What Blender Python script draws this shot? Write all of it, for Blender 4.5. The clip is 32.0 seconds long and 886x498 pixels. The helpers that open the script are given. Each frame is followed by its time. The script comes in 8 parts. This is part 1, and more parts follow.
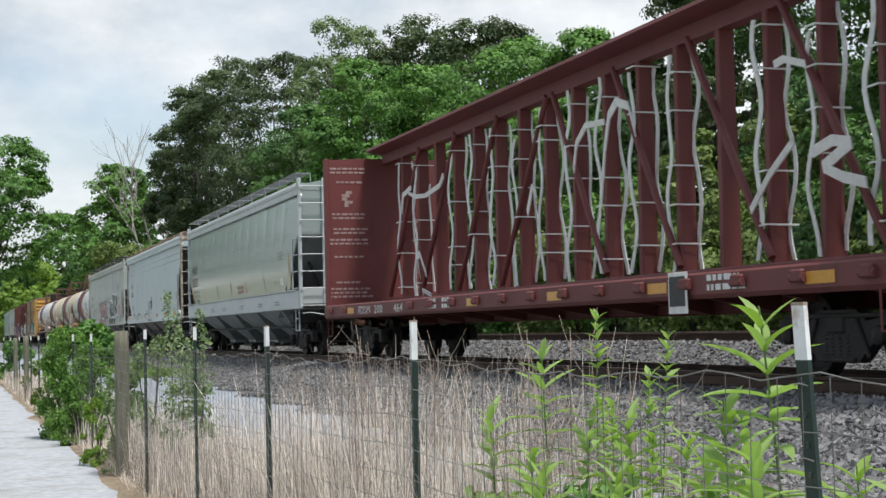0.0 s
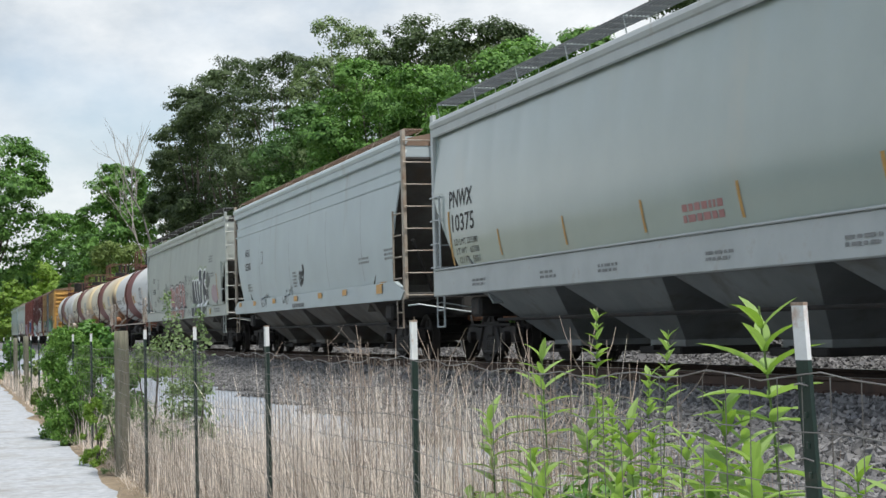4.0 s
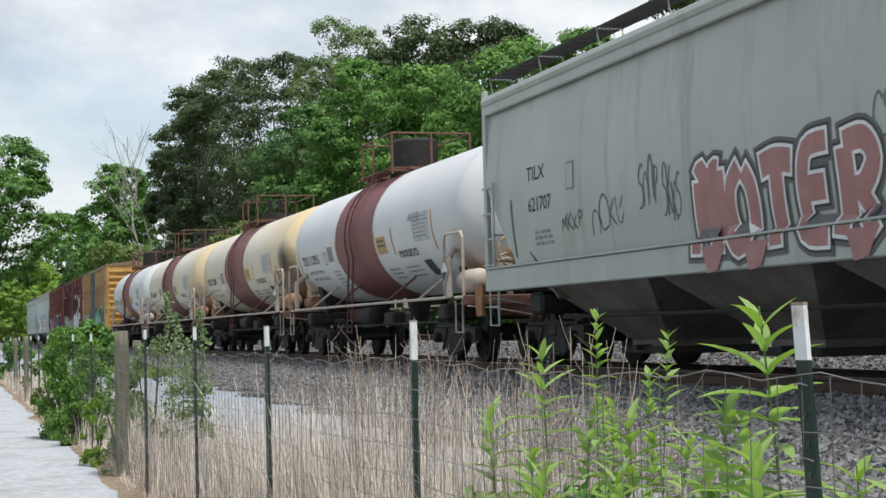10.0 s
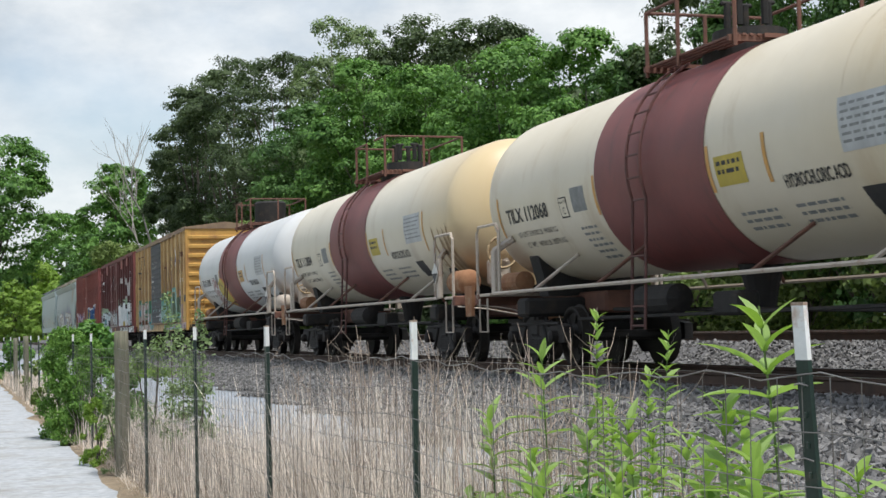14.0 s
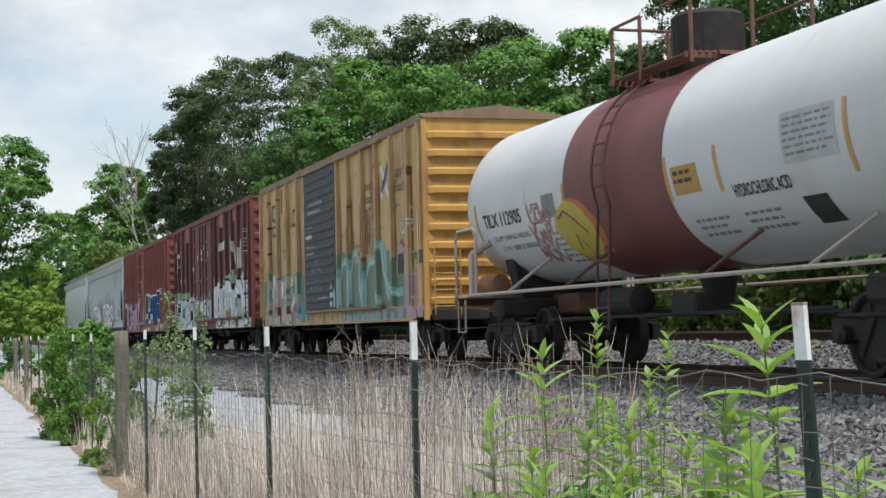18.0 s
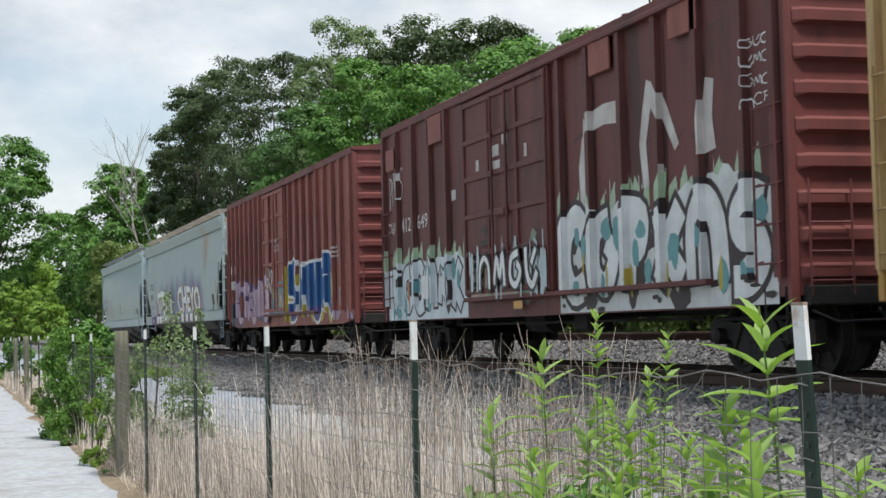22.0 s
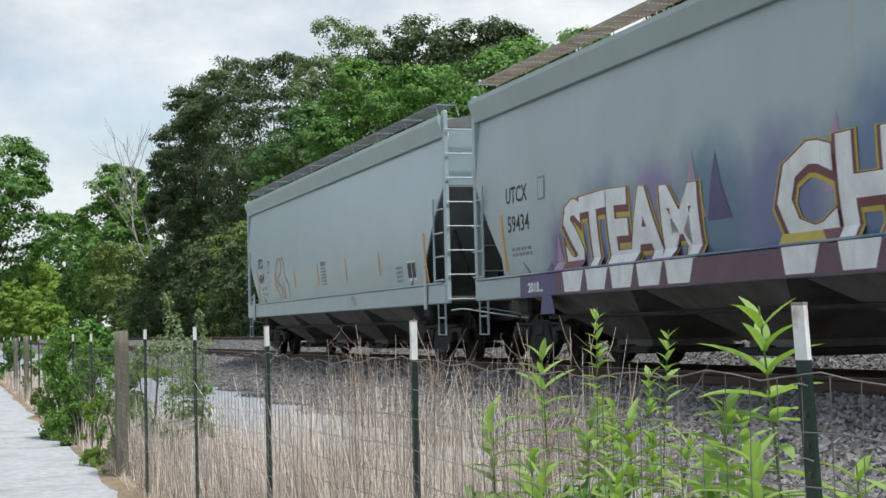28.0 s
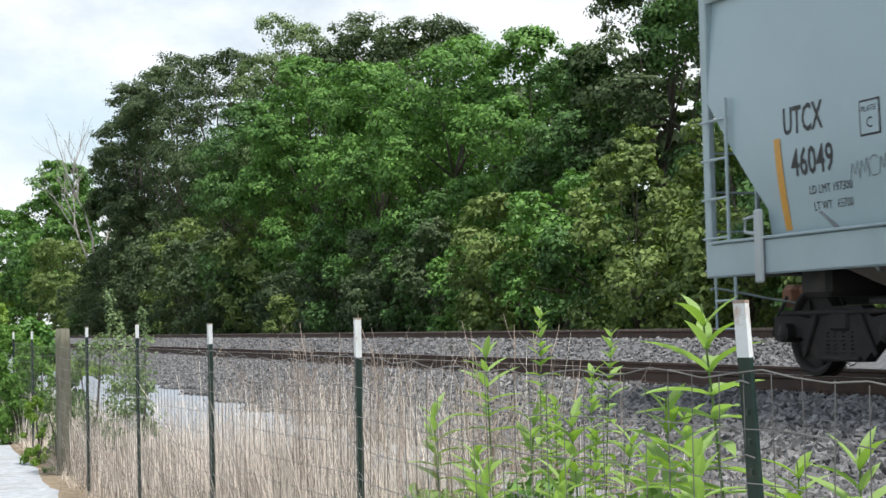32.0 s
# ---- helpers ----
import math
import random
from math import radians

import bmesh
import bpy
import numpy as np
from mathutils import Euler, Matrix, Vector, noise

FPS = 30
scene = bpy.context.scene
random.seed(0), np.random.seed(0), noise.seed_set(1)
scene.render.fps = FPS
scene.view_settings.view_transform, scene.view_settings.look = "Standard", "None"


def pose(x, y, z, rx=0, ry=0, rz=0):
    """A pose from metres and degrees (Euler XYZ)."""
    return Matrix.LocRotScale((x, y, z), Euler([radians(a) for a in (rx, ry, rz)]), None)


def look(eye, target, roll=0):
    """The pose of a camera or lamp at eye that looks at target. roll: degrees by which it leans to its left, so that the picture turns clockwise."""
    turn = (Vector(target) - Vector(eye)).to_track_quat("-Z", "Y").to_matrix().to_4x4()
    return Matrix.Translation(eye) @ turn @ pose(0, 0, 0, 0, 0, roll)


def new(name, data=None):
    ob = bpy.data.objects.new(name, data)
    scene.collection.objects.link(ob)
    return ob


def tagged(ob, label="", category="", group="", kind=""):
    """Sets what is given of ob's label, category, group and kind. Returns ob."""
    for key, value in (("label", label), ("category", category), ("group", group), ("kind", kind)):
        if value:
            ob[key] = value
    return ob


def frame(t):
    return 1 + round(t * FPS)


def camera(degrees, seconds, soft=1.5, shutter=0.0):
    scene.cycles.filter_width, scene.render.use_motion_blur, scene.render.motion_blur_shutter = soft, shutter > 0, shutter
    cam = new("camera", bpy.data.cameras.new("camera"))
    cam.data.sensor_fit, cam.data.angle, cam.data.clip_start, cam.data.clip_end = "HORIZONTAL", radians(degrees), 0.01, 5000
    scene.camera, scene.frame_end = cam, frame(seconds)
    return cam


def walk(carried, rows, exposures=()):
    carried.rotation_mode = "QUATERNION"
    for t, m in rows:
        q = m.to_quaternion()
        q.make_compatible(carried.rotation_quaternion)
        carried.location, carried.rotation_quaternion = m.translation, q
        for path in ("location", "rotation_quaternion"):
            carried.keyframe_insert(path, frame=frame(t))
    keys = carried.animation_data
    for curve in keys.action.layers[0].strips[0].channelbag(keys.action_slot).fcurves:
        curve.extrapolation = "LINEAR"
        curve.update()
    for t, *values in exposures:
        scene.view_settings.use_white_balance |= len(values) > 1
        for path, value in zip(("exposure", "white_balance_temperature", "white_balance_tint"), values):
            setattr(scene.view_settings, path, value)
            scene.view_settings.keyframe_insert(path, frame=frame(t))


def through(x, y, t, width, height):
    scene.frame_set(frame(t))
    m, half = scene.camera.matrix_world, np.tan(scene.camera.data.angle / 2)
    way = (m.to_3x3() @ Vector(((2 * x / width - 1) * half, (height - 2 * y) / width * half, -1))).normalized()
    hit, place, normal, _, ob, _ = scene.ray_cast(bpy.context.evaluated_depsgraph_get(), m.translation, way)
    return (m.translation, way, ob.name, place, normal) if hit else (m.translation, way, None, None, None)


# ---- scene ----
# World: y runs along the railway to the north, x across it to the east, z up from the path.
EYE = Vector((0.0, 0.0, 1.32))
cam = camera(31.3, 32.0, soft=1.5, shutter=0.12)


def aim(pan=0.0, tilt=0.0):
    """The camera's pose, turned to the right by pan and down by tilt, in degrees."""
    yaw, pitch = radians(17.38 + pan), radians(2.86 - tilt)
    way = Vector((math.sin(yaw) * math.cos(pitch), math.cos(yaw) * math.cos(pitch), math.sin(pitch)))
    return look(EYE, EYE + way * 10, -1.37)


EXPOSURE = 0.08
walk(cam, [(0, aim()), (15, aim()), (30.5, aim()), (30.7, aim()), (30.8, aim(0.1)), (30.9, aim(0.37)), (31.0, aim(0.73, 0.005)),
           (31.1, aim(1.06, 0.02)), (31.2, aim(1.35, 0.05)), (31.3, aim(1.56, 0.07)), (31.4, aim(1.72, 0.09)), (31.5, aim(1.83, 0.11)),
           (31.6, aim(1.9, 0.12)), (31.8, aim(1.98, 0.125)), (32.0, aim(2.02, 0.13))], [(0, EXPOSURE), (30.6, EXPOSURE), (31.6, EXPOSURE + 0.28), (32, EXPOSURE + 0.28)])

# ---- light: a bright hazy sky with broken cloud, the sun high behind the train ----
SUN_AZ, SUN_EL = 160.0, 66.0      # degrees clockwise from north, and above the horizon


def make_world():
    world = bpy.data.worlds.new("sky")
    scene.world = world
    world.use_nodes = True
    nt = world.node_tree
    nt.nodes.clear()
    N, K = nt.nodes.new, nt.links.new
    sky = N("ShaderNodeTexSky")
    sky.sky_type, sky.sun_disc = "NISHITA", False
    sky.sun_elevation, sky.sun_rotation = radians(SUN_EL), radians(SUN_AZ)
    sky.air_density, sky.dust_density = 1.2, 0.8
    co = N("ShaderNodeTexCoord")
    mp = N("ShaderNodeMapping")
    mp.inputs["Scale"].default_value = (2.6, 2.6, 4.6)
    mp.inputs["Location"].default_value = (0.35, 1.7, 0.4)
    K(co.outputs["Generated"], mp.inputs["Vector"])
    n1 = N("ShaderNodeTexNoise")
    n1.inputs["Scale"].default_value, n1.inputs["Detail"].default_value, n1.inputs["Roughness"].default_value = 1.0, 7, 0.52
    K(mp.outputs["Vector"], n1.inputs["Vector"])
    cover = N("ShaderNodeValToRGB")
    cover.color_ramp.elements[0].position, cover.color_ramp.elements[1].position = 0.35, 0.55
    K(n1.outputs["Fac"], cover.inputs["Fac"])
    n2 = N("ShaderNodeTexNoise")
    n2.inputs["Scale"].default_value, n2.inputs["Detail"].default_value, n2.inputs["Roughness"].default_value = 2.9, 8, 0.58
    K(mp.outputs["Vector"], n2.inputs["Vector"])
    tone = N("ShaderNodeValToRGB")
    tone.color_ramp.elements[0].position, tone.color_ramp.elements[1].position = 0.36, 0.62
    tone.color_ramp.elements[0].color, tone.color_ramp.elements[1].color = (0.56, 0.63, 0.70, 1), (0.89, 0.925, 0.95, 1)
    K(n2.outputs["Fac"], tone.inputs["Fac"])
    dim = N("ShaderNodeMix")
    dim.data_type, dim.blend_type = "RGBA", "MULTIPLY"
    dim.inputs["Factor"].default_value = 1.0
    dim.inputs["B"].default_value = (0.125, 0.125, 0.13, 1)
    K(sky.outputs["Color"], dim.inputs["A"])
    mix = N("ShaderNodeMix")
    mix.data_type = "RGBA"
    K(cover.outputs["Color"], mix.inputs["Factor"])
    K(dim.outputs["Result"], mix.inputs["A"])
    K(tone.outputs["Color"], mix.inputs["B"])
    bg = N("ShaderNodeBackground")
    bg.inputs["Strength"].default_value = 1.0
    K(mix.outputs["Result"], bg.inputs["Color"])
    out = N("ShaderNodeOutputWorld")
    K(bg.outputs["Background"], out.inputs["Surface"])


make_world()
sun = new("sun", bpy.data.lights.new("sun", "SUN"))
sun.data.energy, sun.data.angle, sun.data.color = 3.7, radians(9.0), (1.0, 0.96, 0.90)
SUN_FROM = Vector((math.sin(radians(SUN_AZ)) * math.cos(radians(SUN_EL)), math.cos(radians(SUN_AZ)) * math.cos(radians(SUN_EL)), math.sin(radians(SUN_EL))))
sun.matrix_world = look(SUN_FROM * 100, (0, 0, 0))
# ---- materials ----
MATS = {}


def mat(name, c1, c2=None, scale=3.0, rough=0.6, metal=0.0, bump=0.15, bscale=30.0, stretch=(1, 1, 1), stain=None, stain_at=0.6, stain_scale=1.2,
        stain_stretch=(1, 1, 1), vary=0.0, island=0.0, detail=6.0, coat=0.0):
    """A surface of two tones at one scale, stains at another and fine relief; vary and island change it from object to object and piece to piece."""
    if name in MATS:
        return MATS[name]
    m = bpy.data.materials.new(name)
    MATS[name] = m
    m.use_nodes = True
    nt = m.node_tree
    N, K = nt.nodes.new, nt.links.new
    bsdf = nt.nodes["Principled BSDF"]
    c2 = c2 or tuple(v * 0.8 for v in c1)
    co = N("ShaderNodeTexCoord")
    mp = N("ShaderNodeMapping")
    mp.inputs["Scale"].default_value = stretch
    K(co.outputs["Object"], mp.inputs["Vector"])
    n1 = N("ShaderNodeTexNoise")
    n1.inputs["Scale"].default_value, n1.inputs["Detail"].default_value, n1.inputs["Roughness"].default_value = scale, detail, 0.6
    K(mp.outputs["Vector"], n1.inputs["Vector"])
    r1 = N("ShaderNodeValToRGB")
    r1.color_ramp.elements[0].position, r1.color_ramp.elements[1].position = 0.32, 0.68
    r1.color_ramp.elements[0].color, r1.color_ramp.elements[1].color = (*c2, 1), (*c1, 1)
    K(n1.outputs["Fac"], r1.inputs["Fac"])
    col = r1.outputs["Color"]
    if stain:
        ms = N("ShaderNodeMapping")
        ms.inputs["Scale"].default_value = stain_stretch
        K(co.outputs["Object"], ms.inputs["Vector"])
        n2 = N("ShaderNodeTexNoise")
        n2.inputs["Scale"].default_value, n2.inputs["Detail"].default_value, n2.inputs["Roughness"].default_value = stain_scale, 8, 0.65
        K(ms.outputs["Vector"], n2.inputs["Vector"])
        r2 = N("ShaderNodeValToRGB")
        r2.color_ramp.elements[0].position, r2.color_ramp.elements[1].position = stain_at - 0.07, stain_at + 0.14
        K(n2.outputs["Fac"], r2.inputs["Fac"])
        mx = N("ShaderNodeMix")
        mx.data_type = "RGBA"
        K(r2.outputs["Color"], mx.inputs["Factor"])
        K(col, mx.inputs["A"])
        mx.inputs["B"].default_value = (*stain, 1)
        col = mx.outputs["Result"]
    if vary or island:
        src = N("ShaderNodeNewGeometry").outputs["Random Per Island"] if island else N("ShaderNodeObjectInfo").outputs["Random"]
        hsv = N("ShaderNodeHueSaturation")
        amount = island or vary
        mr = N("ShaderNodeMapRange")
        mr.inputs["To Min"].default_value, mr.inputs["To Max"].default_value = 1 - amount, 1 + amount
        K(src, mr.inputs["Value"])
        K(mr.outputs["Result"], hsv.inputs["Value"])
        K(col, hsv.inputs["Color"])
        col = hsv.outputs["Color"]
    K(col, bsdf.inputs["Base Color"])
    bsdf.inputs["Roughness"].default_value, bsdf.inputs["Metallic"].default_value = rough, metal
    bsdf.inputs["Coat Weight"].default_value, bsdf.inputs["Coat Roughness"].default_value = coat, 0.16
    if bump:
        nb = N("ShaderNodeTexNoise")
        nb.inputs["Scale"].default_value, nb.inputs["Detail"].default_value = bscale, 5
        K(mp.outputs["Vector"], nb.inputs["Vector"])
        bp = N("ShaderNodeBump")
        bp.inputs["Strength"].default_value, bp.inputs["Distance"].default_value = bump, 0.02
        K(nb.outputs["Fac"], bp.inputs["Height"])
        K(bp.outputs["Normal"], bsdf.inputs["Normal"])
    return m


def blotch(m, centre, reach, colour, ragged=0.35, hard=0.5):
    """Adds a stain about one spot of the thing to a material, its edge broken up."""
    nt = m.node_tree
    N, K = nt.nodes.new, nt.links.new
    bsdf = nt.nodes["Principled BSDF"]
    before = bsdf.inputs["Base Color"].links[0].from_socket
    co = N("ShaderNodeTexCoord")
    far = N("ShaderNodeVectorMath")
    far.operation = "DISTANCE"
    far.inputs[1].default_value = centre
    K(co.outputs["Object"], far.inputs[0])
    nz = N("ShaderNodeTexNoise")
    nz.inputs["Scale"].default_value, nz.inputs["Detail"].default_value = 2.2 / reach, 7
    K(co.outputs["Object"], nz.inputs["Vector"])
    add = N("ShaderNodeMath")
    add.operation = "MULTIPLY_ADD"
    add.inputs[1].default_value = -2 * ragged * reach
    K(nz.outputs["Fac"], add.inputs[0])
    K(far.outputs["Value"], add.inputs[2])
    mr = N("ShaderNodeMapRange")
    mr.inputs["From Min"].default_value, mr.inputs["From Max"].default_value = reach * (1 - ragged), reach * (hard - ragged)
    K(add.outputs["Value"], mr.inputs["Value"])
    mx = N("ShaderNodeMix")
    mx.data_type = "RGBA"
    K(mr.outputs["Result"], mx.inputs["Factor"])
    K(before, mx.inputs["A"])
    mx.inputs["B"].default_value = (*colour, 1)
    K(mx.outputs["Result"], bsdf.inputs["Base Color"])
    return m


def leaf_mat(name, dark, light, through=0.24, rough=0.55):
    """A leaf: two greens from leaf to leaf, some light coming through."""
    m = bpy.data.materials.new(name)
    m.use_nodes = True
    nt = m.node_tree
    N, K = nt.nodes.new, nt.links.new
    bsdf, out = nt.nodes["Principled BSDF"], nt.nodes["Material Output"]
    geo = N("ShaderNodeNewGeometry")
    co = N("ShaderNodeTexCoord")
    n1 = N("ShaderNodeTexNoise")
    n1.inputs["Scale"].default_value, n1.inputs["Detail"].default_value = 0.45, 3
    K(co.outputs["Object"], n1.inputs["Vector"])
    add = N("ShaderNodeMath")
    add.operation = "MULTIPLY_ADD"
    add.inputs[1].default_value = 0.5
    K(geo.outputs["Random Per Island"], add.inputs[0])
    sub = N("ShaderNodeMath")
    sub.operation = "SUBTRACT"
    sub.inputs[1].default_value = 0.25
    K(n1.outputs["Fac"], sub.inputs[0])
    K(sub.outputs["Value"], add.inputs[2])
    ramp = N("ShaderNodeValToRGB")
    ramp.color_ramp.elements[0].position, ramp.color_ramp.elements[1].position = 0.15, 0.85
    ramp.color_ramp.elements[0].color, ramp.color_ramp.elements[1].color = (*dark, 1), (*light, 1)
    K(add.outputs["Value"], ramp.inputs["Fac"])
    K(ramp.outputs["Color"], bsdf.inputs["Base Color"])
    bsdf.inputs["Roughness"].default_value, bsdf.inputs["Specular IOR Level"].default_value = rough, 0.25
    tr = N("ShaderNodeBsdfTranslucent")
    warm = N("ShaderNodeMix")
    warm.data_type, warm.blend_type = "RGBA", "MULTIPLY"
    warm.inputs["Factor"].default_value = 1.0
    warm.inputs["B"].default_value = (1.15, 1.3, 0.6, 1)
    K(ramp.outputs["Color"], warm.inputs["A"])
    K(warm.outputs["Result"], tr.inputs["Color"])
    mix = N("ShaderNodeMixShader")
    mix.inputs["Fac"].default_value = through
    K(bsdf.outputs["BSDF"], mix.inputs[1])
    K(tr.outputs["BSDF"], mix.inputs[2])
    K(mix.outputs["Shader"], out.inputs["Surface"])
    return m


# ---- mesh building ----
class Mesh:
    """Gathers the corners and faces of one part."""

    def __init__(self):
        self.v, self.f, self.smooth = [], [], False

    def add(self, verts, faces):
        n = len(self.v)
        self.v.extend(tuple(p) for p in verts)
        self.f.extend([tuple(i + n for i in q) for q in faces])
        return self

    def box(self, x, y, z, sx, sy, sz, c=0.0, m=None):
        """A box about its centre, its edges cut off by c."""
        hx, hy, hz = sx / 2, sy / 2, sz / 2
        c = min(c, hx * 0.9, hy * 0.9, hz * 0.9)
        if c <= 0:
            vs = [(a * hx, b * hy, d * hz) for a in (-1, 1) for b in (-1, 1) for d in (-1, 1)]
            fs = [(0, 1, 3, 2), (4, 6, 7, 5), (0, 4, 5, 1), (2, 3, 7, 6), (0, 2, 6, 4), (1, 5, 7, 3)]
        else:
            vs, at = [], {}
            for a in (-1, 1):
                for b in (-1, 1):
                    for d in (-1, 1):
                        for k in range(3):
                            at[a, b, d, k] = len(vs)
                            h = [hx - c, hy - c, hz - c]
                            h[k] += c
                            vs.append((a * h[0], b * h[1], d * h[2]))
            fs = []
            for k in range(3):
                for s in (-1, 1):
                    quad = []
                    for p, q in ((-1, -1), (1, -1), (1, 1), (-1, 1)):
                        t = [p, q]
                        t.insert(k, s)
                        quad.append(at[t[0], t[1], t[2], k])
                    fs.append(tuple(quad if (s > 0) == (k != 1) else quad[::-1]))
            for k in range(3):
                i, j = [t for t in range(3) if t != k]
                for p in (-1, 1):
                    for q in (-1, 1):
                        lo, hi = [0, 0, 0], [0, 0, 0]
                        lo[k], hi[k], lo[i], hi[i], lo[j], hi[j] = -1, 1, p, p, q, q
                        fs.append((at[(*lo, i)], at[(*hi, i)], at[(*hi, j)], at[(*lo, j)]))
            for a in (-1, 1):
                for b in (-1, 1):
                    for d in (-1, 1):
                        fs.append((at[a, b, d, 0], at[a, b, d, 1], at[a, b, d, 2]))
        if m is not None:
            vs = [m @ Vector(p) for p in vs]
        self.add([(p[0] + x, p[1] + y, p[2] + z) for p in vs], fs)
        return self

    def tube(self, points, r, n=6, closed=False, r2=None):
        """A round bar along points; r2: its radius at the far end."""
        pts = [Vector(p) for p in points]
        count = len(pts)
        rings = []
        for i, p in enumerate(pts):
            a = pts[i - 1] if i else (pts[-1] if closed else p)
            b = pts[(i + 1) % count] if (closed or i < count - 1) else p
            d = (b - a).normalized()
            side = d.cross(Vector((0, 0, 1)) if abs(d.z) < 0.9 else Vector((1, 0, 0))).normalized()
            up = side.cross(d)
            rr = r if r2 is None else r + (r2 - r) * i / max(1, count - 1)
            rings.append([p + (side * math.cos(t) + up * math.sin(t)) * rr for t in (2 * math.pi * k / n for k in range(n))])
        fs = []
        last = count if closed else count - 1
        for i in range(last):
            j = (i + 1) % count
            for k in range(n):
                fs.append((i * n + k, i * n + (k + 1) % n, j * n + (k + 1) % n, j * n + k))
        if not closed:
            fs.append(tuple(range(n - 1, -1, -1)))
            fs.append(tuple((count - 1) * n + k for k in range(n)))
        self.add([q for ring in rings for q in ring], fs)
        return self

    def loft(self, sections, cap=True, ring=True):
        """Skin through sections of equally many points."""
        n, fs = len(sections[0]), []
        for i in range(len(sections) - 1):
            for k in range(n if ring else n - 1):
                fs.append((i * n + k, i * n + (k + 1) % n, (i + 1) * n + (k + 1) % n, (i + 1) * n + k))
        if cap:
            fs.append(tuple(range(n - 1, -1, -1)))
            fs.append(tuple((len(sections) - 1) * n + k for k in range(n)))
        self.add([p for s in sections for p in s], fs)
        return self

    def disc(self, c, axis, profile, n=20):
        """A turned body: profile of (along the axis, radius) pairs about the point c."""
        c, a = Vector(c), Vector(axis).normalized()
        s = a.cross(Vector((0, 0, 1)) if abs(a.z) < 0.9 else Vector((1, 0, 0))).normalized()
        u = s.cross(a)
        return self.loft([[c + a * d + (s * math.cos(t) + u * math.sin(t)) * r for t in (2 * math.pi * k / n for k in range(n))] for d, r in profile])

    def data(self, name, material, smooth=None):
        me = bpy.data.meshes.new(name)
        me.from_pydata(self.v, [], self.f)
        me.materials.append(material)
        if self.smooth if smooth is None else smooth:
            me.shade_smooth()
        bm = bmesh.new()
        bm.from_mesh(me)
        bmesh.ops.recalc_face_normals(bm, faces=bm.faces)
        bm.to_mesh(me)
        bm.free()
        return me


def part(name, shape, material, parent=None, label="", smooth=None, at=None):
    """Links a Mesh as one object under a thing or a part."""
    ob = new(name, shape.data(name, material, smooth) if isinstance(shape, Mesh) else shape)
    if parent is not None:
        ob.parent = parent
    if at is not None:
        ob.matrix_basis = at
    if label:
        ob["label"] = label
    return ob


def quads(name, verts, material, sides=4):
    """A mesh of many separate faces out of an array of corners."""
    verts = np.asarray(verts, dtype=np.float32).reshape(-1, 3)
    n = len(verts) // sides
    me = bpy.data.meshes.new(name)
    me.vertices.add(len(verts))
    me.vertices.foreach_set("co", verts.ravel())
    me.loops.add(n * sides)
    me.loops.foreach_set("vertex_index", np.arange(n * sides, dtype=np.int32))
    me.polygons.add(n)
    me.polygons.foreach_set("loop_start", np.arange(0, n * sides, sides, dtype=np.int32))
    me.polygons.foreach_set("loop_total", np.full(n, sides, dtype=np.int32))
    me.materials.append(material)
    me.update(calc_edges=True)
    return me
# ---- the ground, the path, the two railway tracks ----
TRACK_X, RAIL_Z = 9.92, 0.69
TRACK2_X, RAIL2_Z = 14.25, 1.12

M_GROUND = mat("meadow_soil", (0.16, 0.17, 0.07), (0.22, 0.18, 0.10), scale=0.8, rough=0.95, bump=0.5, bscale=18, stain=(0.09, 0.12, 0.04), stain_at=0.52, stain_scale=0.3)
M_YARD = mat("pale_crushed_stone", (0.33, 0.365, 0.41), (0.24, 0.268, 0.305), scale=9, rough=0.9, bump=0.6, bscale=60, stain=(0.30, 0.30, 0.28), stain_at=0.6, stain_scale=0.5)
M_PATH = mat("path_limestone_fines", (0.50, 0.525, 0.55), (0.31, 0.33, 0.355), scale=11, rough=0.95, bump=0.6, bscale=70, stain=(0.29, 0.28, 0.26), stain_at=0.56, stain_scale=1.1, detail=9)
M_LITTER = mat("dry_straw_litter", (0.43, 0.34, 0.23), (0.22, 0.165, 0.11), scale=26, rough=0.95, bump=1.0, bscale=70, stain=(0.15, 0.11, 0.07), stain_at=0.57, stain_scale=3.5)
M_BALLAST = mat("ballast_bed", (0.17, 0.17, 0.175), (0.08, 0.08, 0.085), scale=22, rough=0.9, bump=1.0, bscale=26, detail=4)
M_STONE = mat("ballast_stone", (0.20, 0.197, 0.195), (0.115, 0.116, 0.12), scale=6, rough=0.9, bump=0.3, bscale=60, island=0.6)
M_TIE = mat("creosoted_timber", (0.075, 0.062, 0.05), (0.035, 0.03, 0.026), scale=7, rough=0.9, bump=0.5, bscale=20, stretch=(0.3, 4, 4), vary=0.3)
M_RAIL = mat("rail_rust", (0.09, 0.052, 0.036), (0.05, 0.033, 0.026), scale=4, rough=0.75, metal=0.2, bump=0.2)
M_RAILTOP = mat("rail_polished", (0.55, 0.55, 0.56), (0.42, 0.42, 0.43), scale=3, rough=0.3, metal=1.0, bump=0.03, stretch=(1, 0.1, 1))


def sheet(name, columns, ys, material, wobble=0.0, seed=3):
    """A strip of ground: columns of (x, z) repeated at each y."""
    m = Mesh()
    rows = []
    for y in ys:
        rows.append([(x + (wobble * noise.noise((x * 0.7, y * 0.5, seed)) if 0 < i < len(columns) - 1 else wobble * 1.5 * noise.noise((seed, y * 0.9, 1.3))), y,
                      z + wobble * 0.12 * noise.noise((x * 0.9, y * 0.7, seed + 9))) for i, (x, z) in enumerate(columns)])
    m.loft(rows, cap=False, ring=False)
    return m


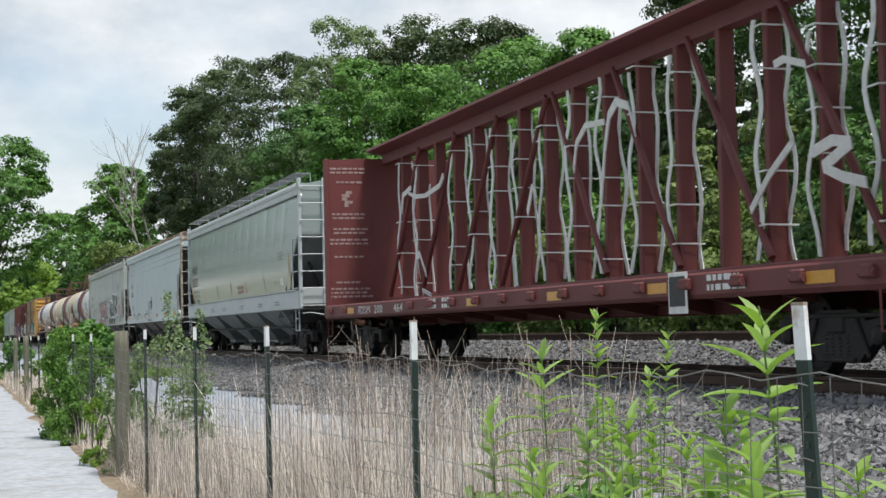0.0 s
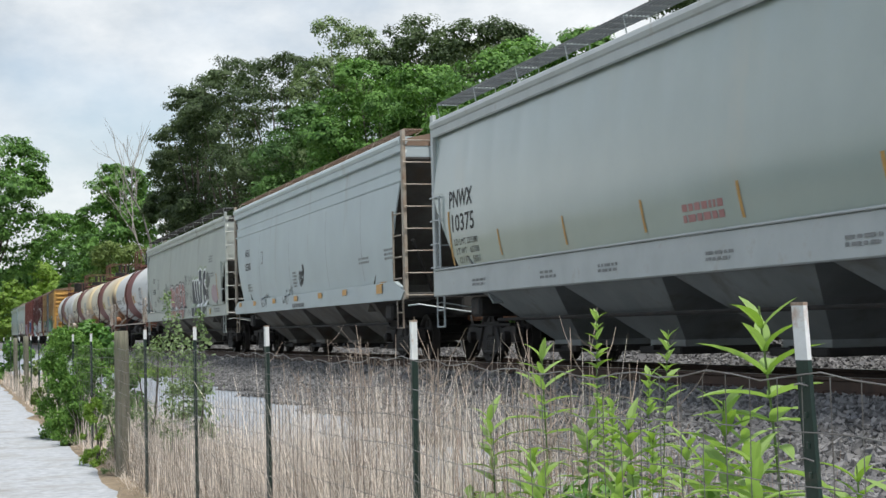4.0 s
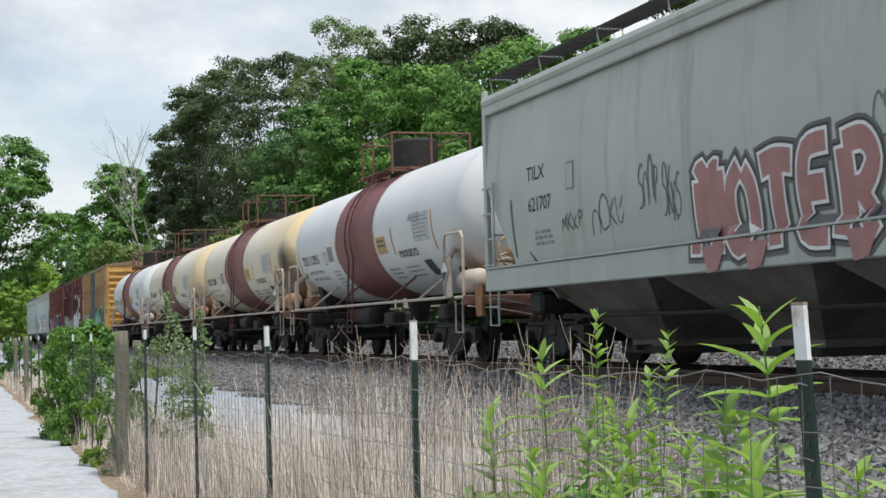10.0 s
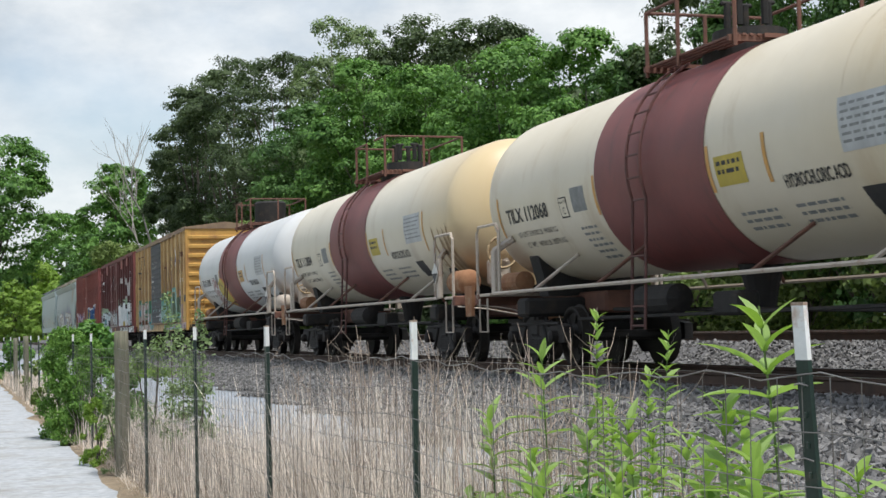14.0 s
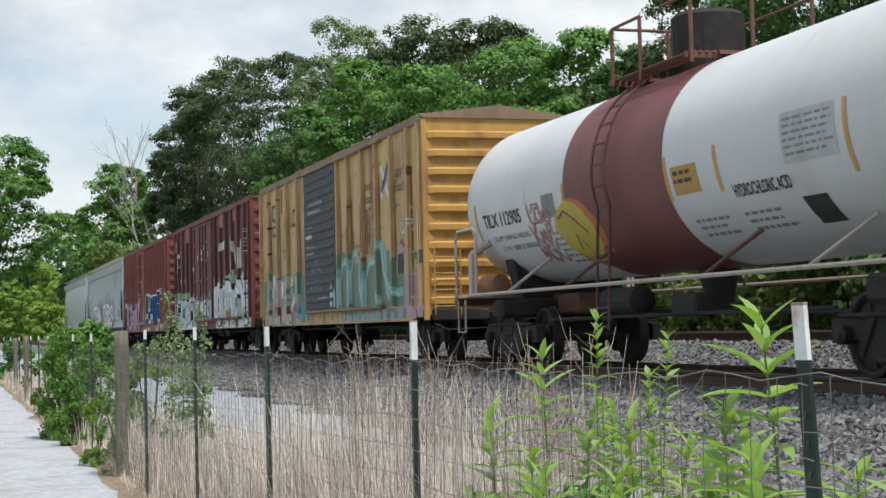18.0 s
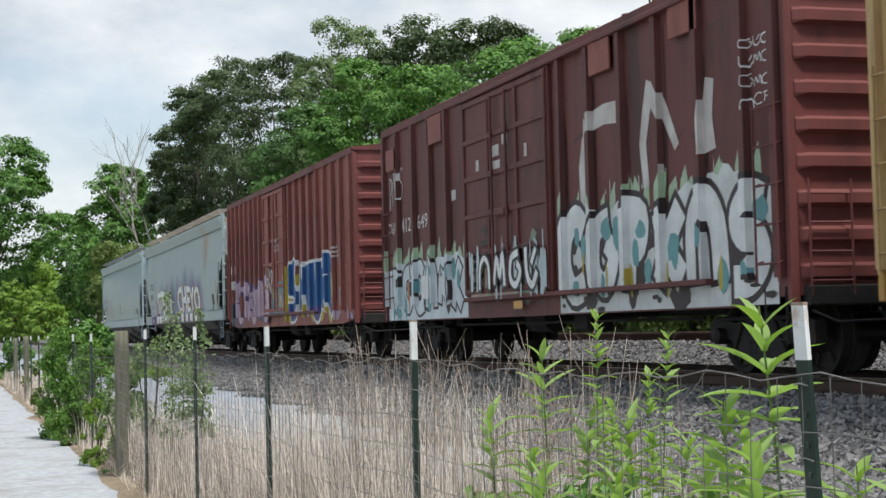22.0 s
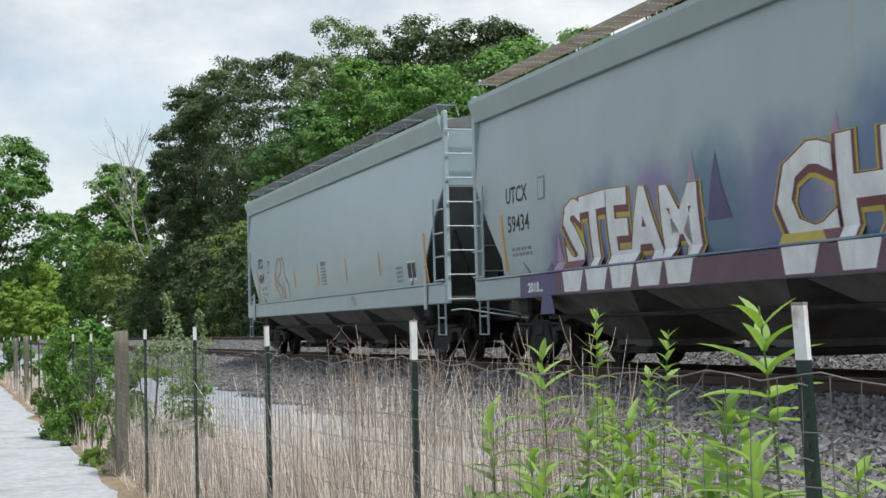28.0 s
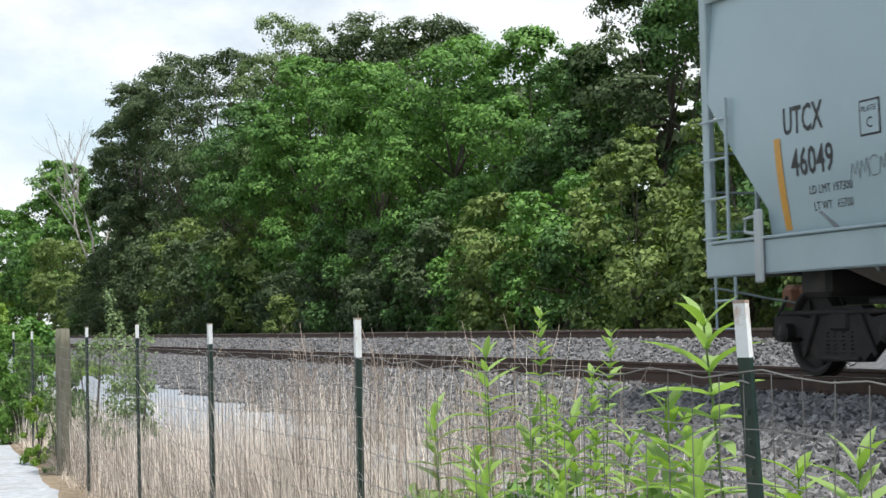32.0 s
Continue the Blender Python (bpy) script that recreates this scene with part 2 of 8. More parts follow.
def steps(a, b, n):
    return [a + (b - a) * i / n for i in range(n + 1)]


LONG = [-3000, -600, -150, -40] + steps(-12, 70, 60) + steps(74, 180, 28)[1:] + [240, 400, 900, 3000]
tagged(part("ground", sheet("ground", [(-3000, -0.04), (-300, -0.04), (-40, -0.04), (-6, -0.04), (-2.6, -0.03), (1.2, -0.03), (2, -0.03), (4, -0.03), (6.6, -0.05), (9, 0.1), (12, 0.2),
                                        (15, 0.4), (17.5, 0.55), (22, 0.7), (40, 1.0), (300, 1.0), (3000, 0)], LONG, M_GROUND), M_GROUND),
       "grassy soil ground with bare patches beside the railway", "ground", kind="structure")
tagged(part("gravel_lane", sheet("gravel_lane", [(2.0, -0.012), (3.2, 0.0), (4.8, 0.0), (6.9, 0.01)], steps(-10, 180, 120), M_YARD, 0.12), M_YARD),
       "pale bluish crushed-stone strip between the fence and the ballast", "gravel", kind="structure")
tagged(part("path", sheet("path", [(-2.3, -0.01), (-1.2, 0.012), (0.0, 0.02), (1.35, 0.012), (1.56, -0.012)], steps(-10, 180, 120), M_PATH, 0.05), M_PATH),
       "pale grey packed-gravel walking path beside the wire fence", "path", kind="structure")
tagged(part("path_verge", sheet("path_verge", [(1.27, 0.004), (1.40, 0.022), (1.65, 0.026), (2.3, -0.02)], steps(-10, 180, 420), M_LITTER, 0.13, 8), M_LITTER),
       "verge of dry tan straw along the path's edge", "verge", kind="structure")

BED = [(6.55, -0.03), (7.0, 0.09), (7.7, 0.29), (8.35, 0.46), (8.7, 0.50), (11.2, 0.50), (11.6, 0.50), (12.1, 0.66), (12.75, 0.92), (13.2, 0.95), (15.4, 0.95), (16.0, 0.9), (17.6, 0.55)]
tagged(part("ballast", sheet("ballast", BED, steps(-40, 60, 160) + steps(61, 300, 80), M_BALLAST, 0.1, 5), M_BALLAST),
       "grey crushed-stone ballast bank under the two tracks", "ballast", kind="structure")


def bed_height(x):
    for (a, p), (b, q) in zip(BED, BED[1:]):
        if a <= x <= b:
            return p + (q - p) * (x - a) / (b - a)
    return float(np.interp(x, [4.8, 5.9, 6.55], [0.02, 0.036, 0.066]))


def toe(y):
    """Where loose ballast ends on the gravel strip."""
    return np.interp(y, [-40, 9, 16, 40, 70], [5.3, 5.3, 5.4, 6.4, 6.6])


def stones(name, count, xs, ys, size, seed, label):
    """Loose broken stones strewn on the bank, each an uneven lump of eight faces."""
    rng = np.random.default_rng(seed)
    x, y = rng.uniform(*xs, count), ys[0] + (ys[1] - ys[0]) * rng.random(count) ** 1.4
    keep = x > toe(y) + 0.25 * np.sin(y * 1.7) + rng.normal(0, 0.1, count)
    x, y = x[keep], y[keep]
    count = len(x)
    z = np.array([bed_height(v) for v in x])
    six = np.array([(1, 0, 0), (-1, 0, 0), (0, 1, 0), (0, -1, 0), (0, 0, 1), (0, 0, -1)], float)
    tri = np.array([(0, 2, 4), (2, 1, 4), (1, 3, 4), (3, 0, 4), (2, 0, 5), (1, 2, 5), (3, 1, 5), (0, 3, 5)])
    lump = six[None] * rng.uniform(0.5, 1.15, (count, 6, 1)) + rng.normal(0, 0.18, (count, 6, 3))
    q, _ = np.linalg.qr(rng.normal(size=(count, 3, 3)))
    s = size * rng.uniform(0.6, 1.5, (count, 1, 1))
    v = np.einsum("nij,nkj->nki", q, lump) * s + np.stack([x, y, z + 0.3 * size], 1)[:, None]
    me = bpy.data.meshes.new(name)
    me.from_pydata(v.reshape(-1, 3).tolist(), [], (tri[None] + 6 * np.arange(count)[:, None, None]).reshape(-1, 3).tolist())
    me.materials.append(M_STONE)
    return tagged(new(name, me), label, "stones", kind="stuff")


stones("ballast_stones", 42000, (6.55, 8.75), (7, 62), 0.046, 1, "loose grey broken stones on the ballast shoulder")
m = Mesh().loft([[(float(toe(y)) + 0.25 * noise.noise((y * 0.8, 3.1, 0.2)), y, 0.016), (5.9 if y < 25 else 6.5, y, 0.03), (6.9, y, 0.085)] for y in steps(-10, 50, 90)], cap=False, ring=False)
tagged(part("ballast_toe", m, M_BALLAST), "spilled grey ballast at the foot of the bank", "ballast", kind="structure")
stones("ballast_stones", 30000, (4.8, 6.6), (9, 40), 0.04, 4, "loose grey stones spilled at the ballast's foot")
stones("ballast_stones", 16000, (11.1, 13.1), (18, 90), 0.042, 2, "loose pale broken stones between the two tracks")

RAIL_SECTION = [(-0.07, -0.18), (0.07, -0.18), (0.07, -0.165), (0.016, -0.145), (0.012, -0.05), (0.037, -0.035), (0.037, -0.006), (0.03, 0.0), (-0.03, 0.0), (-0.037, -0.006), (-0.037, -0.035),
                (-0.012, -0.05), (-0.016, -0.145), (-0.07, -0.165)]


def track(name, x, z, label, ties):
    th = tagged(new(name), label, "railway track", kind="structure")
    th.matrix_basis = pose(x, 0, z)
    for side in (-1, 1):
        m = Mesh().loft([[(side * 0.7525 + p, y, q) for p, q in RAIL_SECTION] for y in steps(-40, 320, 12)])
        rail = part("rail", m, M_RAIL, th)
        part("running_surface", Mesh().loft([[(side * 0.7525 + p, y, q) for p, q in ((-0.026, 0.0005), (0.026, 0.0005), (0.026, 0.002), (-0.026, 0.002))] for y in (-40, 320)]), M_RAILTOP, rail, "polished steel rail head")
    data = Mesh().box(0, 0, 0, 2.6, 0.23, 0.18, 0.015).data("sleeper", M_TIE)
    plate = Mesh()
    for side in (-1, 1):
        plate.box(side * 0.7525, 0, 0.096, 0.34, 0.19, 0.016, 0.004)
        for dx in (-0.1, 0.1):
            plate.box(side * 0.7525 + dx, 0.05, 0.115, 0.03, 0.035, 0.04, 0.006)
    plates = plate.data("tie_plate", M_RAIL)
    rng = random.Random(7)
    for i in range(ties[2]):
        ob = part("sleeper", data, None, th, at=pose(rng.uniform(-0.05, 0.05), ties[0] + ties[1] * i, -0.283 + rng.uniform(-0.006, 0.006), 0, rng.uniform(-0.6, 0.6), rng.uniform(-1, 1)))
        part("tie_plate", plates, None, ob)
    return th


track("railway_track", TRACK_X, RAIL_Z, "near railway track with rusty rails on dark timber sleepers", (12, 0.53, 150))
track("railway_track", TRACK2_X, RAIL2_Z, "second railway track on a higher bed beside the wood", (18, 0.53, 120))
# ---- the wire fence along the path ----
FENCE_X = 1.486
M_POST = mat("post_green_paint", (0.012, 0.034, 0.025), (0.008, 0.02, 0.016), scale=9, rough=0.45, bump=0.15, stain=(0.09, 0.06, 0.04), stain_at=0.68, stain_scale=9)
M_TIP = mat("post_white_paint", (0.72, 0.74, 0.74), (0.6, 0.62, 0.62), scale=12, rough=0.5, bump=0.15, stain=(0.35, 0.16, 0.05), stain_at=0.63, stain_scale=14)
M_TIPRUST = mat("tip_rust", (0.20, 0.12, 0.075), (0.42, 0.36, 0.30), scale=60, rough=0.9, bump=0.4)
M_WIRE = mat("galvanised_wire", (0.26, 0.26, 0.25), (0.14, 0.12, 0.11), scale=8, rough=0.5, metal=0.6, bump=0.0)
M_OLDWOOD = mat("weathered_post_wood", (0.21, 0.20, 0.15), (0.10, 0.095, 0.07), scale=5, rough=0.9, bump=0.7, bscale=14, stretch=(6, 6, 0.5), stain=(0.14, 0.16, 0.10), stain_at=0.58, stain_scale=3)
fence = tagged(new("fence"), "wire-mesh fence on green steel posts with white tips", "fence", kind="structure")


def t_section(w=0.031, d=0.022, t=0.006):
    """A T-shaped bar, its flange towards the path."""
    return [(0, -w / 2), (t, -w / 2), (t, -t / 2), (d, -t / 2), (d, t / 2), (t, t / 2), (t, w / 2), (0, w / 2)]


def steel_post(y, top, tip, lean_y=0.0, lean_x=0.0, turn=0.0):
    def ring(z, grow=0.0):
        s = [(p[0] + (grow if p[0] > 0.001 else -grow), p[1] * (1 + grow * 20)) for p in t_section()]
        return [(math.cos(turn) * a - math.sin(turn) * b + lean_x * z, math.sin(turn) * a + math.cos(turn) * b + lean_y * z, z) for a, b in s]
    post = part("post", Mesh().loft([ring(z) for z in (-0.12, 0.5, top - tip)]), M_POST, fence, at=pose(FENCE_X, y - lean_y * top, 0))
    part("white_tip", Mesh().loft([ring(z, 0.0004) for z in (top - tip - 0.001, top - 0.004, top)]), M_TIP, post, "white-painted post tip with rusty edge")
    part("rusty_edge", Mesh().loft([ring(z, 0.0012) for z in (top - 0.005, top + 0.001)]), M_TIPRUST, post, "rusty cut top of the post")
    studs = Mesh()
    for i in range(22):
        z = 0.12 + i * 0.054
        if z < top - tip - 0.02:
            studs.box(lean_x * z - 0.001, lean_y * z, z, 0.004, 0.008, 0.012, 0.001)
    part("studs", studs, M_POST, post)
    clips = Mesh()
    for i in range(9):
        z = 1.2 - i * 0.135
        clips.tube([(-0.006 + lean_x * z, lean_y * z - 0.024, z), (-0.009 + lean_x * z, lean_y * z, z + 0.004), (-0.006 + lean_x * z, lean_y * z + 0.024, z)], 0.0018, 4)
    part("wire_clip", clips, M_WIRE, post)


for y, tip, lean, turn in ((0.05, 0.1, 0.02, 0.1), (2.58, 0.104, 0.09, 0.25), (5.137, 0.132, 0.0, -0.1), (7.727, 0.10, 0.01, 0.1), (10.14, 0.085, 0.01, -0.15), (12.83, 0.08, 0.0, 0.1),
                           (17.9, 0.09, 0.02, 0.1), (20.6, 0.09, -0.01, 0.0), (23.3, 0.08, 0.02, 0.0), (26.0, 0.08, 0.0, 0.1), (28.7, 0.08, 0.01, 0.0), (31.5, 0.09, 0.0, 0.0), (36.8, 0.09, 0.0, 0.0),
                           (42, 0.09, 0.01, 0.0), (47.4, 0.09, 0.0, 0.0)):
    steel_post(y, 1.358 + 0.01 * math.sin(y * 7), tip, lean, 0.0, turn)

for y, r, top in ((14.86, 0.067, 1.365), (34.0, 0.055, 1.36), (39.5, 0.05, 1.33)):
    m = Mesh()
    rings = []
    for z in steps(-0.1, top, 10):
        rings.append([(math.cos(a) * r * (1 + 0.06 * noise.noise((math.cos(a) * 2, math.sin(a) * 2, z + y))) * (0.93 if z >= top else 1), math.sin(a) * r * (0.93 if z >= top else 1), z) for a in steps(0, 2 * math.pi, 14)[:-1]])
    m.loft(rings)
    part("wooden_post", m, M_OLDWOOD, fence, "weathered grey round wooden post", smooth=True, at=pose(FENCE_X + 0.03, y, 0))


def wire_mesh():
    """Woven wire: long wires and short crossings, sagging and kinked between the posts."""
    def sway(y, z):
        near = 0.02 * math.sin(y * 2.45 + z) + 0.03 * noise.noise((y * 1.1, z * 1.5, 2.2))
        return FENCE_X - 0.012 + near * 0.5

    def sag(y, z):
        return z - 0.022 * (0.5 - 0.5 * math.cos(2 * math.pi * (y - 0.05) / 2.55)) * (z / 1.2) + 0.012 * noise.noise((y * 2.3, 5 + z, 0.4))
    heights = [1.215 - 0.1 * i for i in range(12)]
    m = Mesh()
    for k, z in enumerate(heights):
        for a, b, step in ((0.3, 15, 0.11), (15, 48, 0.6)):
            pts, y = [], a
            while y < b:
                wig = 0.008 * math.sin(y * 41 + k) if k == 0 else 0.0025 * math.sin(y * 57 + 2 * k)
                pts.append((sway(y, z), y, sag(y, z) + wig))
                y += step
            m.tube(pts, 0.0013 if k else 0.0016, 4)
    part("long_wire", m, M_WIRE, fence)
    m = Mesh()
    y = 0.5
    while y < 26:
        pts = [(sway(y, z) + 0.002, y + 0.012 * noise.noise((y * 9, z * 4, 0.7)), sag(y, z)) for z in heights[::2] + heights[-1:]]
        m.tube(pts, 0.00135, 3)
        y += 0.0985 if y < 15 else 0.2
    part("cross_wire", m, M_WIRE, fence)


wire_mesh()
# ---- trees and bushes ----
M_BARK = mat("bark", (0.13, 0.11, 0.09), (0.07, 0.06, 0.05), scale=6, rough=0.95, bump=0.8, bscale=12, stretch=(3, 3, 0.6))
M_DEADWOOD = mat("bare_grey_wood", (0.36, 0.34, 0.31), (0.24, 0.22, 0.20), scale=5, rough=0.9, bump=0.4)
LEAF = {"mid": leaf_mat("leaf_mid_green", (0.034, 0.085, 0.026), (0.13, 0.25, 0.075)), "bright": leaf_mat("leaf_bright_green", (0.04, 0.115, 0.026), (0.19, 0.36, 0.085)),
        "dark": leaf_mat("leaf_dark_green", (0.036, 0.06, 0.028), (0.115, 0.165, 0.075)), "olive": leaf_mat("leaf_olive", (0.075, 0.12, 0.035), (0.24, 0.32, 0.10)),
        "pale": leaf_mat("leaf_pale_grey_green", (0.10, 0.16, 0.065), (0.26, 0.34, 0.17)), "weed": leaf_mat("leaf_weed", (0.16, 0.27, 0.07), (0.44, 0.58, 0.23), 0.4), "lime": leaf_mat("leaf_lime", (0.13, 0.23, 0.04), (0.33, 0.47, 0.11), 0.4),
        "shrub": leaf_mat("leaf_shrub", (0.06, 0.15, 0.03), (0.23, 0.40, 0.09))}


def leaves_at(centres, normals, size, rng, droop=0.3, loose=0.55):
    """Leaf blades, four corners each, folded a little, lying roughly along the given normals."""
    n = len(centres)
    nrm = normals + rng.normal(0, loose, (n, 3))
    nrm /= np.linalg.norm(nrm, axis=1, keepdims=True) + 1e-9
    t = np.cross(nrm, rng.normal(size=(n, 3)))
    t /= np.linalg.norm(t, axis=1, keepdims=True) + 1e-9
    t[:, 2] -= droop * rng.random(n)
    b = np.cross(nrm, t)
    s = size * rng.uniform(0.6, 1.35, (n, 1))
    w = s * rng.uniform(0.28, 0.45, (n, 1))
    fold = nrm * w * 0.35
    return np.stack([centres - t * s * 0.5, centres + b * w + fold, centres + t * s * 0.5, centres - b * w + fold], 1)


def boughs(rng, count, radius, height, lobes, airy=0.0):
    """Leaf places of a crown built in three steps: boughs over an uneven egg, tufts over each bough's outside, leaves over each tuft."""
    scale = np.array([radius, radius, height / 2])
    k = np.arange(lobes) + 0.5
    up = 1 - 1.75 * k / lobes
    turn = k * 2.39996 + rng.uniform(0, 6.3)
    ring = np.sqrt(np.maximum(0.0, 1 - up ** 2))
    way = np.stack([ring * np.cos(turn), ring * np.sin(turn), up], 1) + rng.normal(0, 0.16, (lobes, 3))
    way /= np.linalg.norm(way, axis=1, keepdims=True)
    fat = np.array([1, 1, 0.85]) * min(radius, height / 2) * rng.uniform(0.32, 0.52, (lobes, 1)) * (1 - 0.2 * airy)
    mid = way * (scale - fat * 0.92) * rng.uniform(0.9, 1.02, (lobes, 1))
    tufts = max(lobes * 8, min(int(count / 26), lobes * 26))
    of = rng.integers(0, lobes, tufts)
    d = rng.normal(size=(tufts, 3)) * 0.75 + way[of] * 0.75 + np.array([0, 0, 0.25])
    d /= np.linalg.norm(d, axis=1, keepdims=True)
    tuft = mid[of] + d * fat[of] * rng.uniform(0.72, 1.06, (tufts, 1))
    size = fat[of].mean(1) * rng.uniform(0.2, 0.42, tufts)
    on = rng.integers(0, tufts, count)
    q = rng.normal(size=(count, 3)) * 0.8 + d[on] * 0.5 + np.array([0, 0, 0.35])
    q /= np.linalg.norm(q, axis=1, keepdims=True)
    p = tuft[on] + q * size[on][:, None] * rng.uniform(0.35, 1.1, (count, 1)) * np.array([1.15, 1.15, 0.7])
    inner = rng.random(count) < 0.1 * (1 - airy)
    p[inner] = mid[of[on[inner]]] + rng.normal(0, 0.35, (int(inner.sum()), 3)) * fat[of[on[inner]]]
    return p, q * 0.75 + d[on] * 0.35 + np.array([0, 0, 0.25]), mid


def tree(name, x, y, z, height, radius, crown_low, leaf, label, count=9000, clumps=70, leaf_size=0.3, seed=1, trunk=0.0, airy=0.0, group=""):
    rng = np.random.default_rng(seed)
    th = tagged(new(name), label, "tree" if name == "tree" else "bush", group=group)
    th.matrix_basis = pose(x, y, z)
    h = height - crown_low
    lobes = int(np.clip(5 + 2.2 * h / radius + radius, 7, 26)) + (10 if airy else 0)
    pts, nrm, c = boughs(rng, count, radius, h, lobes, airy)
    mid = np.array([0, 0, crown_low + h / 2])
    part("crown", quads("crown", leaves_at(pts + mid, nrm, leaf_size, rng, loose=0.32), LEAF[leaf]), None, th)
    r = trunk or height * 0.016
    m = Mesh()
    top = crown_low + h * 0.62
    spine = [(0.25 * noise.noise((seed, k * 0.9, 0.3)) * k * 0.4, 0.25 * noise.noise((seed, k * 0.9, 7.3)) * k * 0.4, -0.3 + (top + 0.3) * k / 6) for k in range(7)]
    m.tube(spine, r, 8, r2=r * 0.25)
    for b in c:
        a = Vector(spine[int(rng.integers(2, 6))])
        b = Vector(b + mid)
        m.tube([a, a.lerp(b, 0.5) + Vector((0, 0, -0.06 * (b - a).length)), b], r * 0.35, 5, r2=r * 0.07)
    part("trunk", m, M_BARK, th, smooth=True)
    return th


def bare_tree(x, y, z, height, label, seed):
    """A leafless tree: a trunk that forks again and again into thin grey twigs."""
    rng = random.Random(seed)
    th = tagged(new("bare_tree"), label, "tree")
    th.matrix_basis = pose(x, y, z)
    m = Mesh()

    def grow(a, d, length, r, level):
        b = a + d * length
        m.tube([a, a.lerp(b, 0.5) + Vector((rng.uniform(-1, 1), rng.uniform(-1, 1), rng.uniform(-1, 1))) * length * 0.05, b], r, 5, r2=r * 0.6)
        if level:
            for _ in range(3):
                turn = Vector((rng.uniform(-1, 1), rng.uniform(-1, 1), rng.uniform(-0.3, 0.8))).normalized()
                grow(a.lerp(b, rng.uniform(0.5, 1.0)), (d * 0.9 + turn * 0.5).normalized(), length * rng.uniform(0.55, 0.8), r * 0.55, level - 1)
    grow(Vector((0, 0, 0)), Vector((-0.13, 0, 1)).normalized(), height * 0.5, 0.2, 4)
    part("trunk", m, M_DEADWOOD, th)
WOOD = "edge of the wood beside the tracks"
